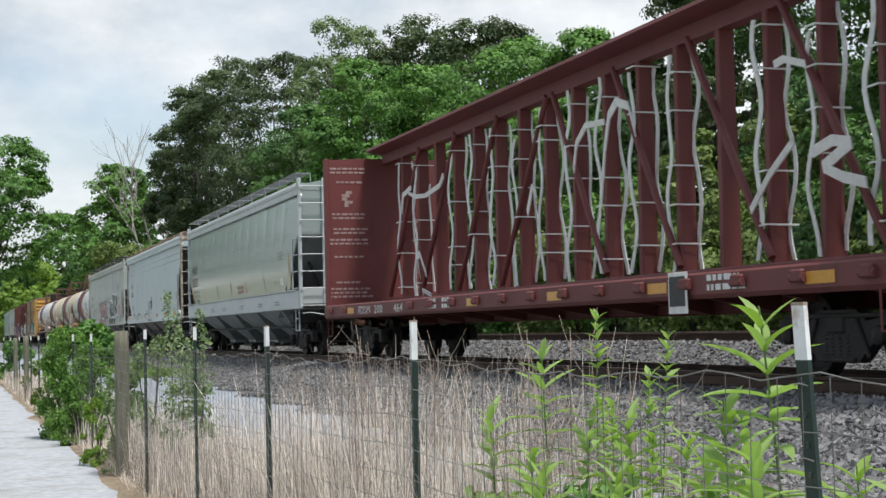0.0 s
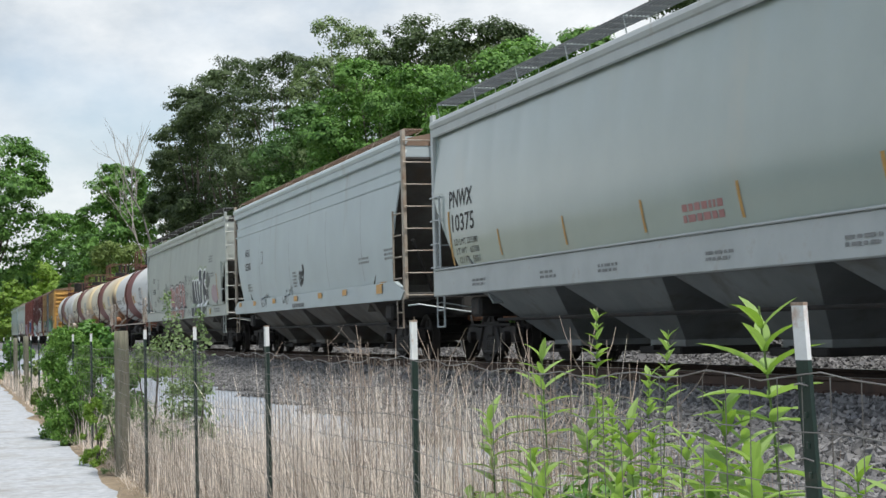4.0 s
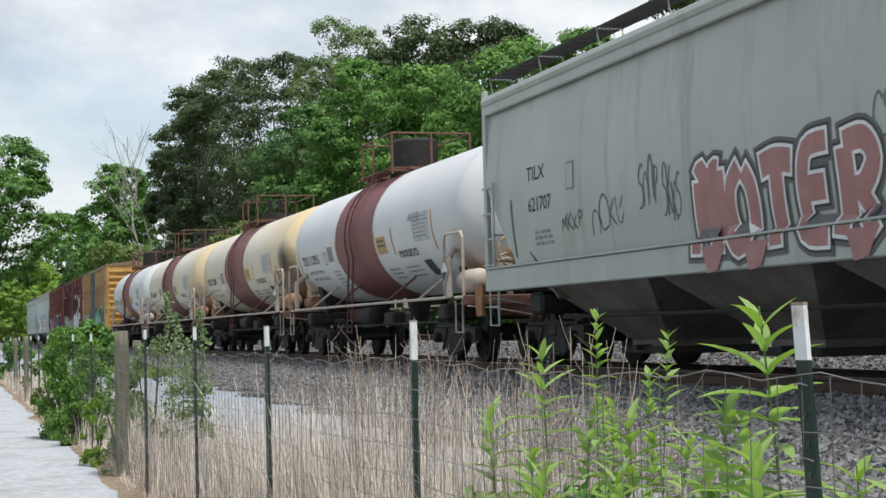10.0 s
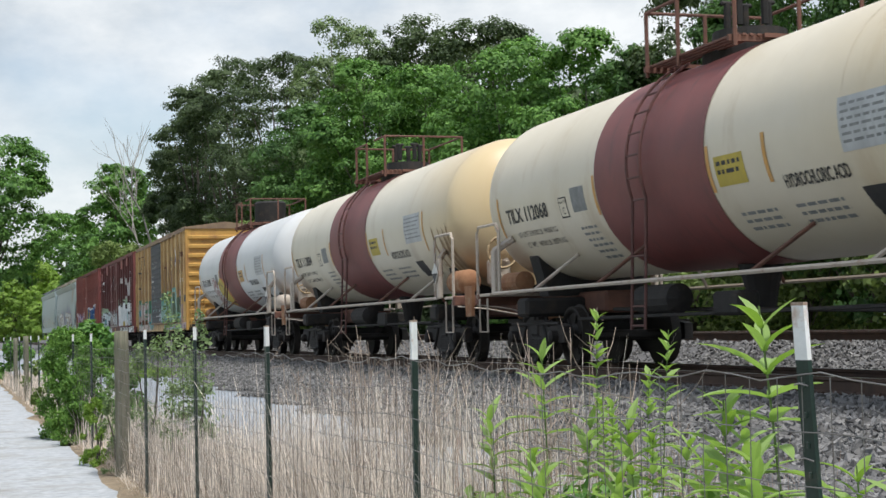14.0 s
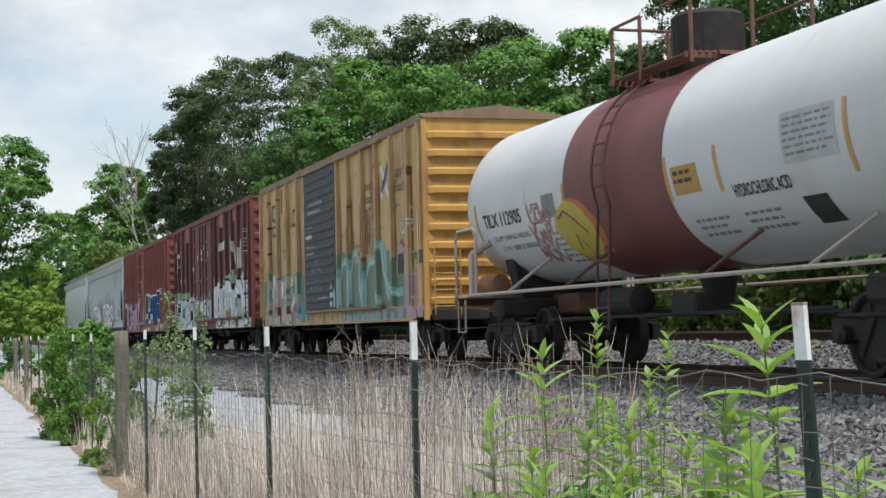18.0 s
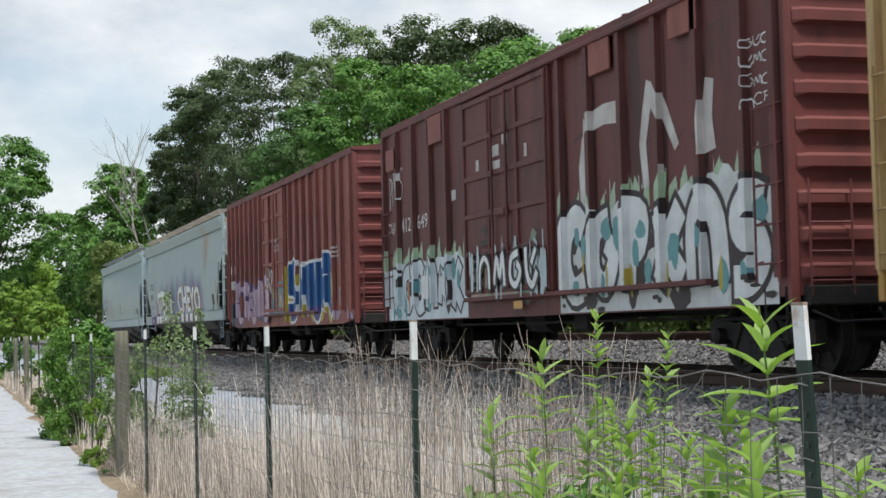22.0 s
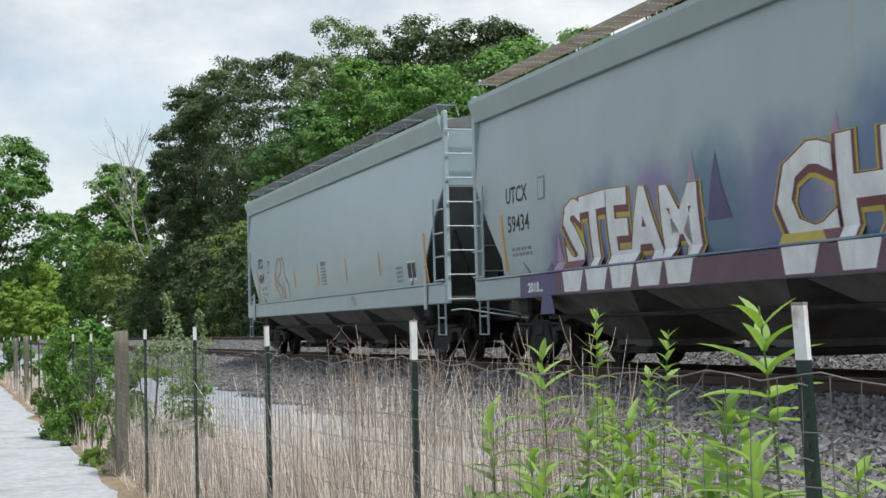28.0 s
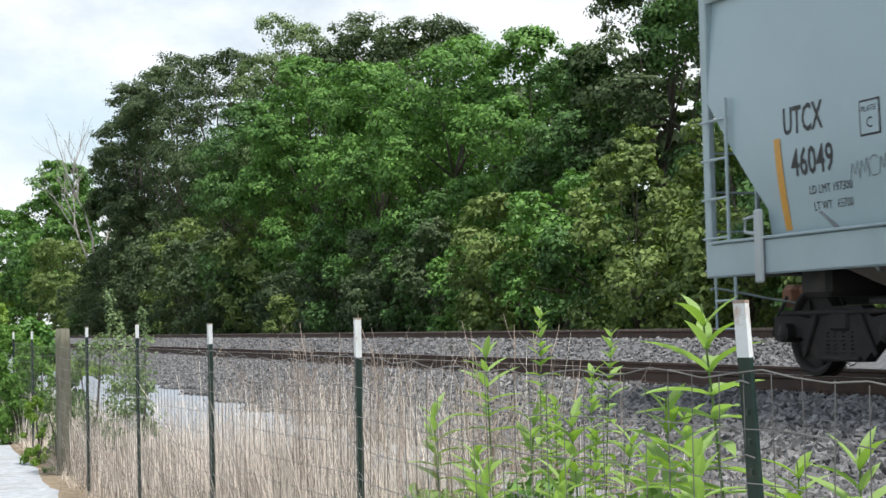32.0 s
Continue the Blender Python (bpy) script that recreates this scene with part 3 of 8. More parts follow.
for i, (kind, x, y, z, h, r, low, leaf, label, count, size) in enumerate((
    ("bush", 15.5, 290, -3.0, 19.5, 4.2, 0.3, "lime", "bright yellow-green tree far down the line", 5000, 0.7),
    ("bush", 21, 300, 0.3, 25.0, 7.0, 0.5, "bright", "green tree at the far end of the line", 9000, 0.8),
    ("bush", 11.5, 300, -3.0, 15.5, 3.6, 0.2, "lime", "bright yellow-green thicket far down the line", 4000, 0.8),
    ("bush", 20, 430, -5.0, 26.0, 10.0, 0.2, "mid", "green trees closing the far end of the line", 14000, 1.3),
    ("bush", 4, 430, -5.0, 22.0, 10.0, 0.2, "mid", "green trees closing the far end of the line", 14000, 1.3),
    ("bush", -12, 430, -5.0, 22.0, 10.0, 0.2, "dark", "green trees closing the far end of the path", 12000, 1.3),
    ("bush", 18.5, 255, -3.0, 15.0, 4.0, 0.2, "lime", "bright yellow-green thicket far down the line", 4000, 0.7),
    ("bush", 13.6, 240, -2.0, 9.0, 3.0, 0.2, "lime", "bright yellow-green thicket far down the line", 4000, 0.6),
    ("bush", 8, 360, 0.0, 17.0, 6.0, 0.2, "mid", "green thicket closing the far end of the line", 5000, 0.9),
    ("bush", -2, 330, 0.0, 14.0, 6.0, 0.2, "mid", "green thicket closing the far end of the path", 5000, 0.9),
    ("bush", -12, 300, 0.0, 14.0, 6.0, 0.2, "dark", "dark green thicket closing the far end of the path", 4000, 0.9),
    ("bush", 22, 250, 0.2, 16.0, 5.0, 0.3, "bright", "green tree beside the far line", 5000, 0.6),
    ("bush", 10, 480, 0.3, 22.0, 12.0, 0.5, "mid", "green trees closing the far end of the line", 5000, 1.1),
    ("tree", 21, 205, 0.3, 23.8, 4.8, 3.0, "bright", "far round-topped green tree", 16000, 0.5),
    ("bush", 19, 216, 0.3, 15.5, 4.6, 0.8, "mid", "low green tree by the line", 6000, 0.5),
    ("bush", 18.5, 180, 0.3, 12.5, 3.6, 0.5, "olive", "shaggy green thicket by the line", 6000, 0.45),
    ("tree", 20.6, 142, 0.4, 23.4, 3.4, 0.6, "dark", "tall dark green tree with dense foliage", 16000, 0.36),
    ("tree", 20, 131, 0.4, 23.4, 3.6, 0.8, "dark", "tall dark green tree with dense foliage", 16000, 0.36),
    ("tree", 22, 125, 0.4, 23.6, 4.6, 1.0, "dark", "tall dark green tree with dense foliage", 14000, 0.36),
    ("tree", 23, 113, 0.4, 21.6, 4.6, 1.0, "dark", "tall green tree with dense foliage", 14000, 0.34),
    ("tree", 26, 105.5, 0.4, 23.0, 3.4, 6.0, "pale", "tall airy pale tree rising over the wood", 12000, 0.36),
    ("tree", 19, 83, 0.4, 13.4, 3.4, 0.7, "mid", "leafy green tree at the wood's edge", 14000, 0.3),
    ("tree", 20.5, 77, 0.4, 15.2, 3.4, 1.2, "bright", "bright green broadleaf tree of the wood", 15000, 0.3),
    ("tree", 20, 64, 0.4, 12.8, 3.0, 1.0, "bright", "bright green broadleaf tree of the wood", 15000, 0.28),
    ("tree", 26.5, 88, 0.5, 20.0, 3.4, 4.0, "dark", "dark tree rising behind the wood's edge", 13000, 0.33),
    ("tree", 27, 78, 0.5, 17.9, 3.2, 4.0, "dark", "dark tree rising behind the wood's edge", 13000, 0.33),
    ("tree", 20.5, 56.5, 0.4, 12.3, 3.0, 0.9, "bright", "bright green broadleaf tree of the wood", 13000, 0.27),
    ("tree", 22, 52.5, 0.4, 11.9, 2.8, 1.1, "bright", "bright green broadleaf tree of the wood", 10000, 0.27),
    ("tree", 21, 46, 0.5, 9.7, 2.2, 0.8, "mid", "green broadleaf tree of the wood", 12000, 0.25),
    ("tree", 23, 44.1, 0.5, 13.0, 2.6, 1.2, "dark", "tall dark tree with hanging vines", 12000, 0.25),
    ("tree", 23, 37.6, 0.5, 13.0, 3.2, 0.9, "mid", "tall green tree at the wood's edge", 14000, 0.25),
    ("tree", 21.5, 29, 0.5, 11.0, 3.2, 0.7, "mid", "tall green tree at the wood's edge", 12000, 0.25),
    # the next two stand out of view, added to keep stray light out
    ("tree", 21.5, 21, 0.5, 11.0, 3.4, 0.7, "mid", "tall green tree at the wood's edge", 7000, 0.3),
    ("tree", 22, 13, 0.5, 11.0, 3.6, 0.7, "mid", "tall green tree at the wood's edge", 5000, 0.35),
)):
    tree(kind, x, y, z, h * 0.98, r * 1.12, low, leaf, label, int(count * (3.0 if size < 0.5 else 1.6)), 60, size * (0.52 if size < 0.5 else 0.75), 11 + i, airy=0.12 if low >= 4 else 0.0, group=WOOD)

# the thicket of bushes along the foot of the wood
rng = random.Random(5)
y = 18.0
i = 0
while y < 175:
    far = y > 80
    # From y 50 on, mostly dark leaves carry the shade under the trees.
    leaf = rng.choice(("bright", "olive", "olive", "mid") if y < 50 else ("dark", "mid", "dark", "dark", "olive"))
    tree("bush", rng.uniform(17.8, 18.8), y, -0.3, rng.uniform(3.6, 6.6) * (1.5 if far else 1.0), rng.uniform(1.6, 2.3) * (1.3 if far else 1), 0.1, leaf,
         {"dark": "bush at the foot of the wood, shade in its dark leaves", "mid": "green bush at the foot of the wood", "olive": "olive-green bush at the foot of the wood", "bright": "bright green bush at the foot of the wood"}[leaf],
         10000 if not far else 7000, 80, 0.13 if not far else 0.2, 100 + i, group="bushes along the wood")
    y += rng.uniform(2.0, 3.0) * (1.5 if far else 1.0)
    i += 1
# a low dark row behind it
for k in range(46):
    y = 14 + 3.6 * k
    tree("bush", 22.5 + 1.2 * math.sin(k * 1.7), y, -0.6, 5.0 + 0.8 * math.sin(k * 3.1), 2.9, 0.0, "dark" if k % 3 else "mid", "shaded undergrowth bush inside the wood", 2600, 40, 0.36, 400 + k, group="undergrowth of the wood")
# deeper trees that close the wood
for k in range(14):
    y = 20 + 14 * k
    tree("tree", 29 + 2 * math.sin(k * 2.1), y, 0.6, 7.0 + 0.07 * min(y, 120) + math.sin(k * 5.0), 5.0, 0.5, "dark", "dark tree standing deeper in the wood", 4500, 50, 0.55, 300 + k, group="deep wood")
# the tree on the path's side, far down
tree("tree", 3.0, 120, 0, 16.4, 4.7, 4.6, "bright", "large green tree beside the path in the distance", 34000, 220, 0.24, 501)
tree("tree", -2.0, 140, 0, 19.0, 5.5, 2.0, "bright", "large green tree beside the path in the distance", 9000, 70, 0.45, 502)
tree("tree", -7.0, 118, 0, 16.0, 5.0, 2.0, "mid", "large green tree beside the path in the distance", 7000, 60, 0.45, 503)
# trees on the other side of the path, behind the walker: unseen, added for reflections in the cars
for k in range(16):
    tree("tree", -24 + 2 * math.sin(k * 1.9), -14 + 6 * k, -0.2, 5.5 + 0.9 * math.sin(k * 2.7), 3.8, 0.0, "mid", "unseen green tree beyond the far edge of the path", 2600, 50, 0.5, 600 + k, group="trees across the path")
bare_tree(19.4, 150, 0.4, 20.0, "leafless grey tree leaning out of the wood", 3)
# ---- plants along the fence ----
M_STRAW = mat("dry_grass_stem", (0.80, 0.73, 0.65), (0.42, 0.35, 0.28), scale=3, rough=0.85, bump=0.0, island=0.6)
M_STEM = mat("green_stem", (0.12, 0.20, 0.05), (0.09, 0.14, 0.04), scale=6, rough=0.6, bump=0.05)
M_TWIG = mat("dry_twig", (0.40, 0.33, 0.27), (0.28, 0.22, 0.18), scale=6, rough=0.9, bump=0.1)


def stems(name, count, xs, ys, height, width, seed, lean=0.12, bend=0.1, near=1.0, label="dead grass", material=None):
    """Dry stalks as narrow tapering ribbons with a bend."""
    rng = np.random.default_rng(seed)
    x, y = rng.uniform(*xs, count), ys[0] + (ys[1] - ys[0]) * rng.random(count) ** near
    tuft = 0.5 + 0.5 * np.sin(x * 9 + 1.3 * np.sin(y * 5.1)) * np.cos(y * 4.3 + 2 * np.sin(x * 3))
    h = height(y) * rng.uniform(0.45, 1.1, count) * (0.75 + 0.35 * tuft)
    a = rng.uniform(0, 2 * np.pi, count)
    l = np.abs(rng.normal(0, lean, count)) * h
    b = rng.normal(0, bend, (count, 2)) * h[:, None]
    side = np.stack([np.cos(a + 1.5), np.sin(a + 1.5), np.zeros(count)], 1)
    side[:, 1] *= 0.5
    rows = []
    for t in (0, 0.35, 0.7, 1.0):
        p = np.stack([x + np.cos(a) * l * t + b[:, 0] * t * t, y + np.sin(a) * l * t + b[:, 1] * t * t, -0.02 + h * (t - 0.1 * t * t * np.abs(b[:, 0]) / (h + 1e-6))], 1)
        w = width * (1 - 0.65 * t) * rng.uniform(0.7, 1.3, (count, 1))
        rows.append((p - side * w / 2, p + side * w / 2))
    q = np.concatenate([np.stack([rows[i][0], rows[i][1], rows[i + 1][1], rows[i + 1][0]], 1) for i in range(3)], 0)
    return tagged(new(name, quads(name, q, material or M_STRAW)), label, "grass", kind="stuff")


tall = lambda y: np.interp(y, [2.5, 4.6, 5.5, 8.3, 9.5, 13, 16, 40], [0.75, 0.9, 1.12, 1.1, 0.78, 0.62, 0.6, 0.55])
stems("dead_grass", 6400, (1.5, 2.45), (4.3, 9.5), tall, 0.0029, 31, 0.1, 0.13, label="tall dry tan grass along the fence")
stems("dead_grass", 6000, (1.52, 2.4), (9.0, 17.0), tall, 0.0044, 32, 0.09, 0.1, label="dry tan grass along the fence")
stems("dead_grass", 3000, (1.4, 2.6), (17.0, 48.0), tall, 0.011, 33, 0.1, 0.1, label="dry tan grass along the fence far off")
M_REDSTEM = mat("red_brown_dry_stem", (0.40, 0.28, 0.21), (0.24, 0.15, 0.11), scale=3, rough=0.85, bump=0.0, island=0.5)
M_DARKSTEM = mat("dark_dry_stem", (0.20, 0.15, 0.11), (0.11, 0.085, 0.065), scale=3, rough=0.9, bump=0.0, island=0.4)
stems("dead_grass", 2600, (1.6, 2.6), (2.6, 5.4), tall, 0.0034, 38, 0.12, 0.14, label="red-brown dry stalks between green weeds", material=M_REDSTEM)
stems("dead_grass", 3600, (1.52, 2.5), (4.3, 16.0), lambda y: 0.8 * tall(y), 0.0042, 39, 0.12, 0.14, label="dark dry stalks in the tan grass", material=M_DARKSTEM)
stems("dead_grass", 1300, (1.5, 2.7), (2.4, 4.5), tall, 0.0035, 34, 0.08, 0.08, label="thin dry grass between green weeds")
stems("dead_grass", 9000, (1.44, 2.1), (8.5, 26.0), lambda y: 0.0 * y + 0.2, 0.005, 35, 0.6, 0.3, label="matted dry grass at the path's edge")
stems("dead_grass", 2600, (1.4, 2.6), (4.4, 9.5), lambda y: 0.0 * y + 0.5, 0.005, 36, 0.35, 0.25, label="bent dry grass under the tall stalks")
stems("dead_grass", 1600, (2.4, 5.2), (8.0, 30.0), lambda y: 0.0 * y + 0.3, 0.006, 37, 0.2, 0.2, label="scattered dry grass on the gravel strip")

# twiggy dead tops over the grass
rng = random.Random(77)
for k in range(60):
    y = rng.uniform(4.6, 9.0)
    x = rng.uniform(1.6, 2.3)
    th = tagged(new("dead_weed"), "dry brown branching weed stalk in the grass", "weed", group="dead weeds by the fence")
    th.matrix_basis = pose(x, y, -0.02)
    h = rng.uniform(1.05, 1.32)
    m = Mesh()
    top = Vector((rng.uniform(-0.1, 0.1), rng.uniform(-0.15, 0.15), h))
    m.tube([(0, 0, 0), top * 0.5 + Vector((0.02, 0.02, 0)), top], 0.0032, 4, r2=0.0014)
    for j in range(7):
        a = top * rng.uniform(0.55, 0.97)
        d = Vector((rng.uniform(-0.14, 0.14), rng.uniform(-0.2, 0.2), rng.uniform(0.04, 0.16)))
        m.tube([a, a + d * 0.6 + Vector((0, 0, -0.015)), a + d], 0.0016, 3, r2=0.0009)
    part("stalk", m, M_TWIG, th)


def blade_mesh(length, width, droop, material, folds=5):
    """A lance-shaped leaf from the origin along +y, creased and drooping."""
    m = Mesh()
    rows = []
    for i in range(folds + 1):
        t = i / folds
        w = width * math.sin(math.pi * min(1, 0.08 + t * 0.92)) ** 0.8 * (1 - 0.25 * t)
        z = length * (0.12 * t - droop * t * t)
        rows.append([(-w / 2, length * t, z + w * 0.18), (0, length * t, z), (w / 2, length * t, z + w * 0.18)])
    m.loft(rows, cap=False, ring=False)
    return m.data("leaf", material)


BLADES = [blade_mesh(0.145, 0.042, d, LEAF[c]) for d, c in ((0.15, "weed"), (0.4, "lime"), (0.28, "weed"))]
SMALL = [blade_mesh(0.06, 0.026, d, LEAF[c], 3) for d, c in ((0.2, "weed"), (0.4, "lime"))]


def weed(x, y, height, label, seed, blades=None, start=0.25, pairs=16, spread=1.0, size=1.0, thick=0.005):
    """A leafy weed: an upright stem with leaves round it, smaller and steeper at the top."""
    rng = random.Random(seed)
    th = tagged(new("weed"), label, "weed", group="green weeds by the fence")
    th.matrix_basis = pose(x, y, -0.02)
    tip = Vector((rng.uniform(-0.05, 0.05), rng.uniform(-0.08, 0.08), height))
    bow = Vector((rng.uniform(-0.03, 0.03), rng.uniform(-0.03, 0.03), 0))
    at = lambda t: tip * t + bow * math.sin(math.pi * t)
    part("stem", Mesh().tube([at(t) for t in steps(0, 1, 6)], thick, 6, r2=thick * 0.4), M_STEM, th)
    blades = blades or BLADES
    for i in range(pairs):
        t = start + (1 - start) * (i / pairs) ** 0.85
        for s in range(2 if i < pairs - 5 else 3):
            ang = i * 2.4 + s * (math.pi if i < pairs - 5 else 2.09) + rng.uniform(-0.3, 0.3)
            up = -5 + 62 * max(0, (t - 0.72) / 0.28) + rng.uniform(-10, 12)
            k = size * rng.uniform(0.75, 1.15) * (1.0 if t < 0.9 else 0.75)
            p = at(t)
            part("leaf", rng.choice(blades), None, th, at=Matrix.Translation(p) @ Matrix.Rotation(ang, 4, "Z") @ Matrix.Rotation(radians(up), 4, "X") @ Matrix.Scale(k * spread, 4))
    return th


TALL, LOW = "tall bright green weed with lance-shaped leaves", "low bright green weed behind the wire"
weed(1.905, 3.37, 1.375, TALL, 1, None, 0.3, 15, 1.25, 1.0, 0.006)
for i, (x, y, h) in enumerate(((1.75, 3.48, 1.15), (1.66, 3.13, 1.06), (1.8, 4.11, 1.08), (1.9, 4.98, 1.27), (1.76, 5.08, 1.06), (1.7, 2.72, 1.08), (1.7, 4.62, 0.96), (1.95, 3.7, 1.1), (2.0, 3.2, 1.0), (1.62, 3.8, 0.95), (1.6, 3.4, 0.9), (1.64, 4.3, 0.92),
                               (2.05, 4.4, 1.0), (1.6, 2.9, 0.92), (1.62, 2.55, 0.9), (1.82, 3.62, 1.0), (1.9, 4.75, 1.05))):
    weed(x + 0.03, y, h, TALL if h > 1.0 else LOW, 10 + i, None, 0.2, 18, 1.0, 0.95)
for i, (x, y, h) in enumerate(((1.95, 4.6, 1.38), (1.9, 4.06, 1.32), (1.93, 4.35, 1.2), (1.85, 4.2, 1.12), (2.0, 4.75, 1.1), (1.8, 3.9, 1.05))):
    weed(x + 0.02, y, h, "slender pale green weed with small leaves", 40 + i, SMALL, 0.45, 22, 1.1, 1.0, 0.003)


def leafy(name, x, y, z, r, h, leaf, count, size, label, seed, clumps=30, sticks=6, low=0.1, squash=1.0):
    """A bush of small leaves on thin stems."""
    rng = np.random.default_rng(seed)
    th = tagged(new(name), label, "bush", group="bushes by the path")
    th.matrix_basis = pose(x, y, z)
    up = rng.random(clumps) ** 0.9
    turn, reach = rng.uniform(0, 2 * np.pi, clumps), r * np.sqrt(rng.random(clumps)) * np.sqrt(np.maximum(0.05, 1 - up ** 3))
    c = np.stack([reach * np.cos(turn), reach * np.sin(turn), (up * 0.94 - 0.47) * (h - low)], 1)
    on = rng.integers(0, clumps, count)
    q = rng.normal(size=(count, 3))
    q /= np.linalg.norm(q, axis=1, keepdims=True)
    pts = c[on] + q * (r * rng.uniform(0.14, 0.3, clumps))[on][:, None] * rng.uniform(0.4, 1.15, (count, 1))
    nrm = q * 0.7 + np.array([0, 0, 0.4])
    mid = np.array([0, 0, low + (h - low) / 2])
    part("foliage", quads("foliage", leaves_at(pts * np.array([squash, 1, 1]) + mid, nrm, size, rng), LEAF[leaf]), None, th)
    for k in range(sticks):
        e = c[k % clumps] * np.array([squash, 1, 1]) + mid
        part("stem", Mesh().tube([(0.03 * k - 0.06, 0.02 * (k % 3), -0.05), (e[0] * 0.5, e[1] * 0.5, e[2] * 0.55), tuple(e)], 0.012, 5, r2=0.004), M_BARK, th)
    return th


leafy("bush", 1.45, 21.0, 0, 0.40, 1.46, "shrub", 21000, 0.03, "dense green bush at the fence", 71, 110, low=0.0)
leafy("bush", 1.42, 19.6, 0, 0.22, 0.85, "shrub", 6000, 0.03, "green bush at the path's edge", 72, 40, low=0.0)
leafy("bush", 1.64, 19.8, 0, 0.32, 1.3, "shrub", 9000, 0.03, "green bush grown through the wire", 70, 60, low=0.0)
leafy("bush", 1.43, 16.4, 0, 0.18, 0.7, "lime", 3400, 0.028, "small yellow-green bush at the path's edge", 73, 34, low=0.0)
leafy("bush", 1.56, 15.3, 0, 0.2, 1.0, "pale", 1100, 0.03, "sparse grey-green shrub at a wooden post", 69, 26, low=0.0)
leafy("bush", 1.85, 21.5, 0, 0.6, 1.45, "bright", 2600, 0.08, "bright green bush behind the fence", 75, 26)
leafy("bush", 1.9, 15.8, 0, 0.4, 1.25, "pale", 2600, 0.034, "sparse grey-green shrub behind the fence", 76, 22)
leafy("bush", 1.95, 13.6, 0, 0.3, 1.05, "pale", 1500, 0.032, "sparse grey-green shrub behind the fence", 77, 18)
leafy("bush", 1.5, 27, 0, 0.25, 0.5, "olive", 900, 0.05, "green bush at the path's edge", 78, 18)
leafy("bush", 1.9, 34, 0, 0.4, 0.9, "olive", 1500, 0.06, "green bush at the fence", 79, 18)
leafy("bush", 1.9, 46, 0, 0.6, 1.3, "bright", 1800, 0.12, "green bush at the fence", 80, 18)
for i, (x, y, r, h) in enumerate(((1.75, 3.0, 0.22, 0.85), (1.85, 3.6, 0.25, 0.9), (1.7, 4.0, 0.22, 0.8), (1.85, 4.5, 0.25, 0.85), (1.75, 5.1, 0.2, 0.75), (2.0, 2.6, 0.25, 0.85), (1.95, 5.5, 0.2, 0.7), (1.65, 3.3, 0.2, 0.62), (1.62, 3.75, 0.2, 0.6), (1.66, 4.25, 0.22, 0.6), (1.68, 4.8, 0.2, 0.62), (2.1, 3.2, 0.28, 0.75), (2.15, 4.0, 0.28, 0.72), (2.1, 4.9, 0.28, 0.7), (1.62, 2.75, 0.2, 0.6))):
    leafy("bush", x, y, 0, r, h, "weed" if i % 3 else "bright", 1100, 0.042, "low tangle of small green leaves by the fence", 120 + i, 20)
for i, (x, y, r) in enumerate(((5.9, 50, 0.9), (5.6, 55, 1.1), (6.1, 60, 1.2), (5.2, 62, 1.0))):
    leafy("weed_patch", x, y, 0, r, 0.22, "lime", 1500, 0.07, "low patch of yellow-green weeds on the gravel", 140 + i, 24, 3, 0.02)
# young shoots with pale leaves
for i, (x, y, h, lean) in enumerate(((1.95, 15.0, 1.72, 0.02), (1.97, 14.4, 1.5, 0.06), (1.95, 13.2, 1.52, -0.12), (1.98, 13.7, 1.3, 0.1))):
    rng = random.Random(90 + i)
    th = tagged(new("sapling"), "thin young shoot with pale green leaves", "sapling", group="shoots by the fence")
    th.matrix_basis = pose(x, y, 0)
    at = lambda t: Vector((0.05 * math.sin(t * 3), lean * t * t * 2.2, h * t))
    part("stem", Mesh().tube([at(t) for t in steps(0, 1, 6)], 0.008, 5, r2=0.002), M_BARK, th)
    gen = np.random.default_rng(i)
    t = gen.uniform(0.35, 1.0, 300)
    c = np.array([at(v) for v in t]) + gen.normal(0, 0.05, (300, 3)) * (1.25 - t)[:, None] * 1.6
    part("foliage", quads("foliage", leaves_at(c, np.tile((0.0, -0.4, 0.6), (300, 1)), 0.036, gen), LEAF["pale"]), None, th)
# ---- the freight train: shared pieces ----
SPEED = 7.72       # metres a second, southwards
TRAIN, WHEELS = [], []
M_BLACK = mat("grimy_black_steel", (0.022, 0.02, 0.019), (0.012, 0.0115, 0.0115), scale=5, rough=0.8, bump=0.2, stain=(0.05, 0.036, 0.027), stain_at=0.6, stain_scale=3)
M_WHEEL = mat("wheel_steel", (0.026, 0.022, 0.019), (0.014, 0.012, 0.011), scale=6, rough=0.65, metal=0.3, bump=0.15)
M_AMBER = mat("amber_reflector", (0.62, 0.30, 0.03), (0.5, 0.24, 0.03), scale=20, rough=0.35, bump=0.05, stain=(0.3, 0.18, 0.06), stain_at=0.66, stain_scale=9)
M_BRASS = mat("faded_amber_strip", (0.50, 0.29, 0.07), (0.40, 0.22, 0.06), scale=12, rough=0.5, bump=0.05)
M_INK = mat("black_lettering", (0.02, 0.02, 0.022), (0.035, 0.035, 0.035), scale=9, rough=0.6, bump=0.0)
M_GREYINK = mat("worn_grey_lettering", (0.16, 0.17, 0.17), (0.26, 0.27, 0.27), scale=9, rough=0.6, bump=0.0)
M_WHITEINK = mat("white_lettering", (0.72, 0.72, 0.70), (0.55, 0.54, 0.52), scale=9, rough=0.6, bump=0.0)
M_RUST = mat("rusty_iron", (0.20, 0.085, 0.04), (0.10, 0.05, 0.03), scale=7, rough=0.85, bump=0.4, stain=(0.30, 0.15, 0.07), stain_at=0.6, stain_scale=4)


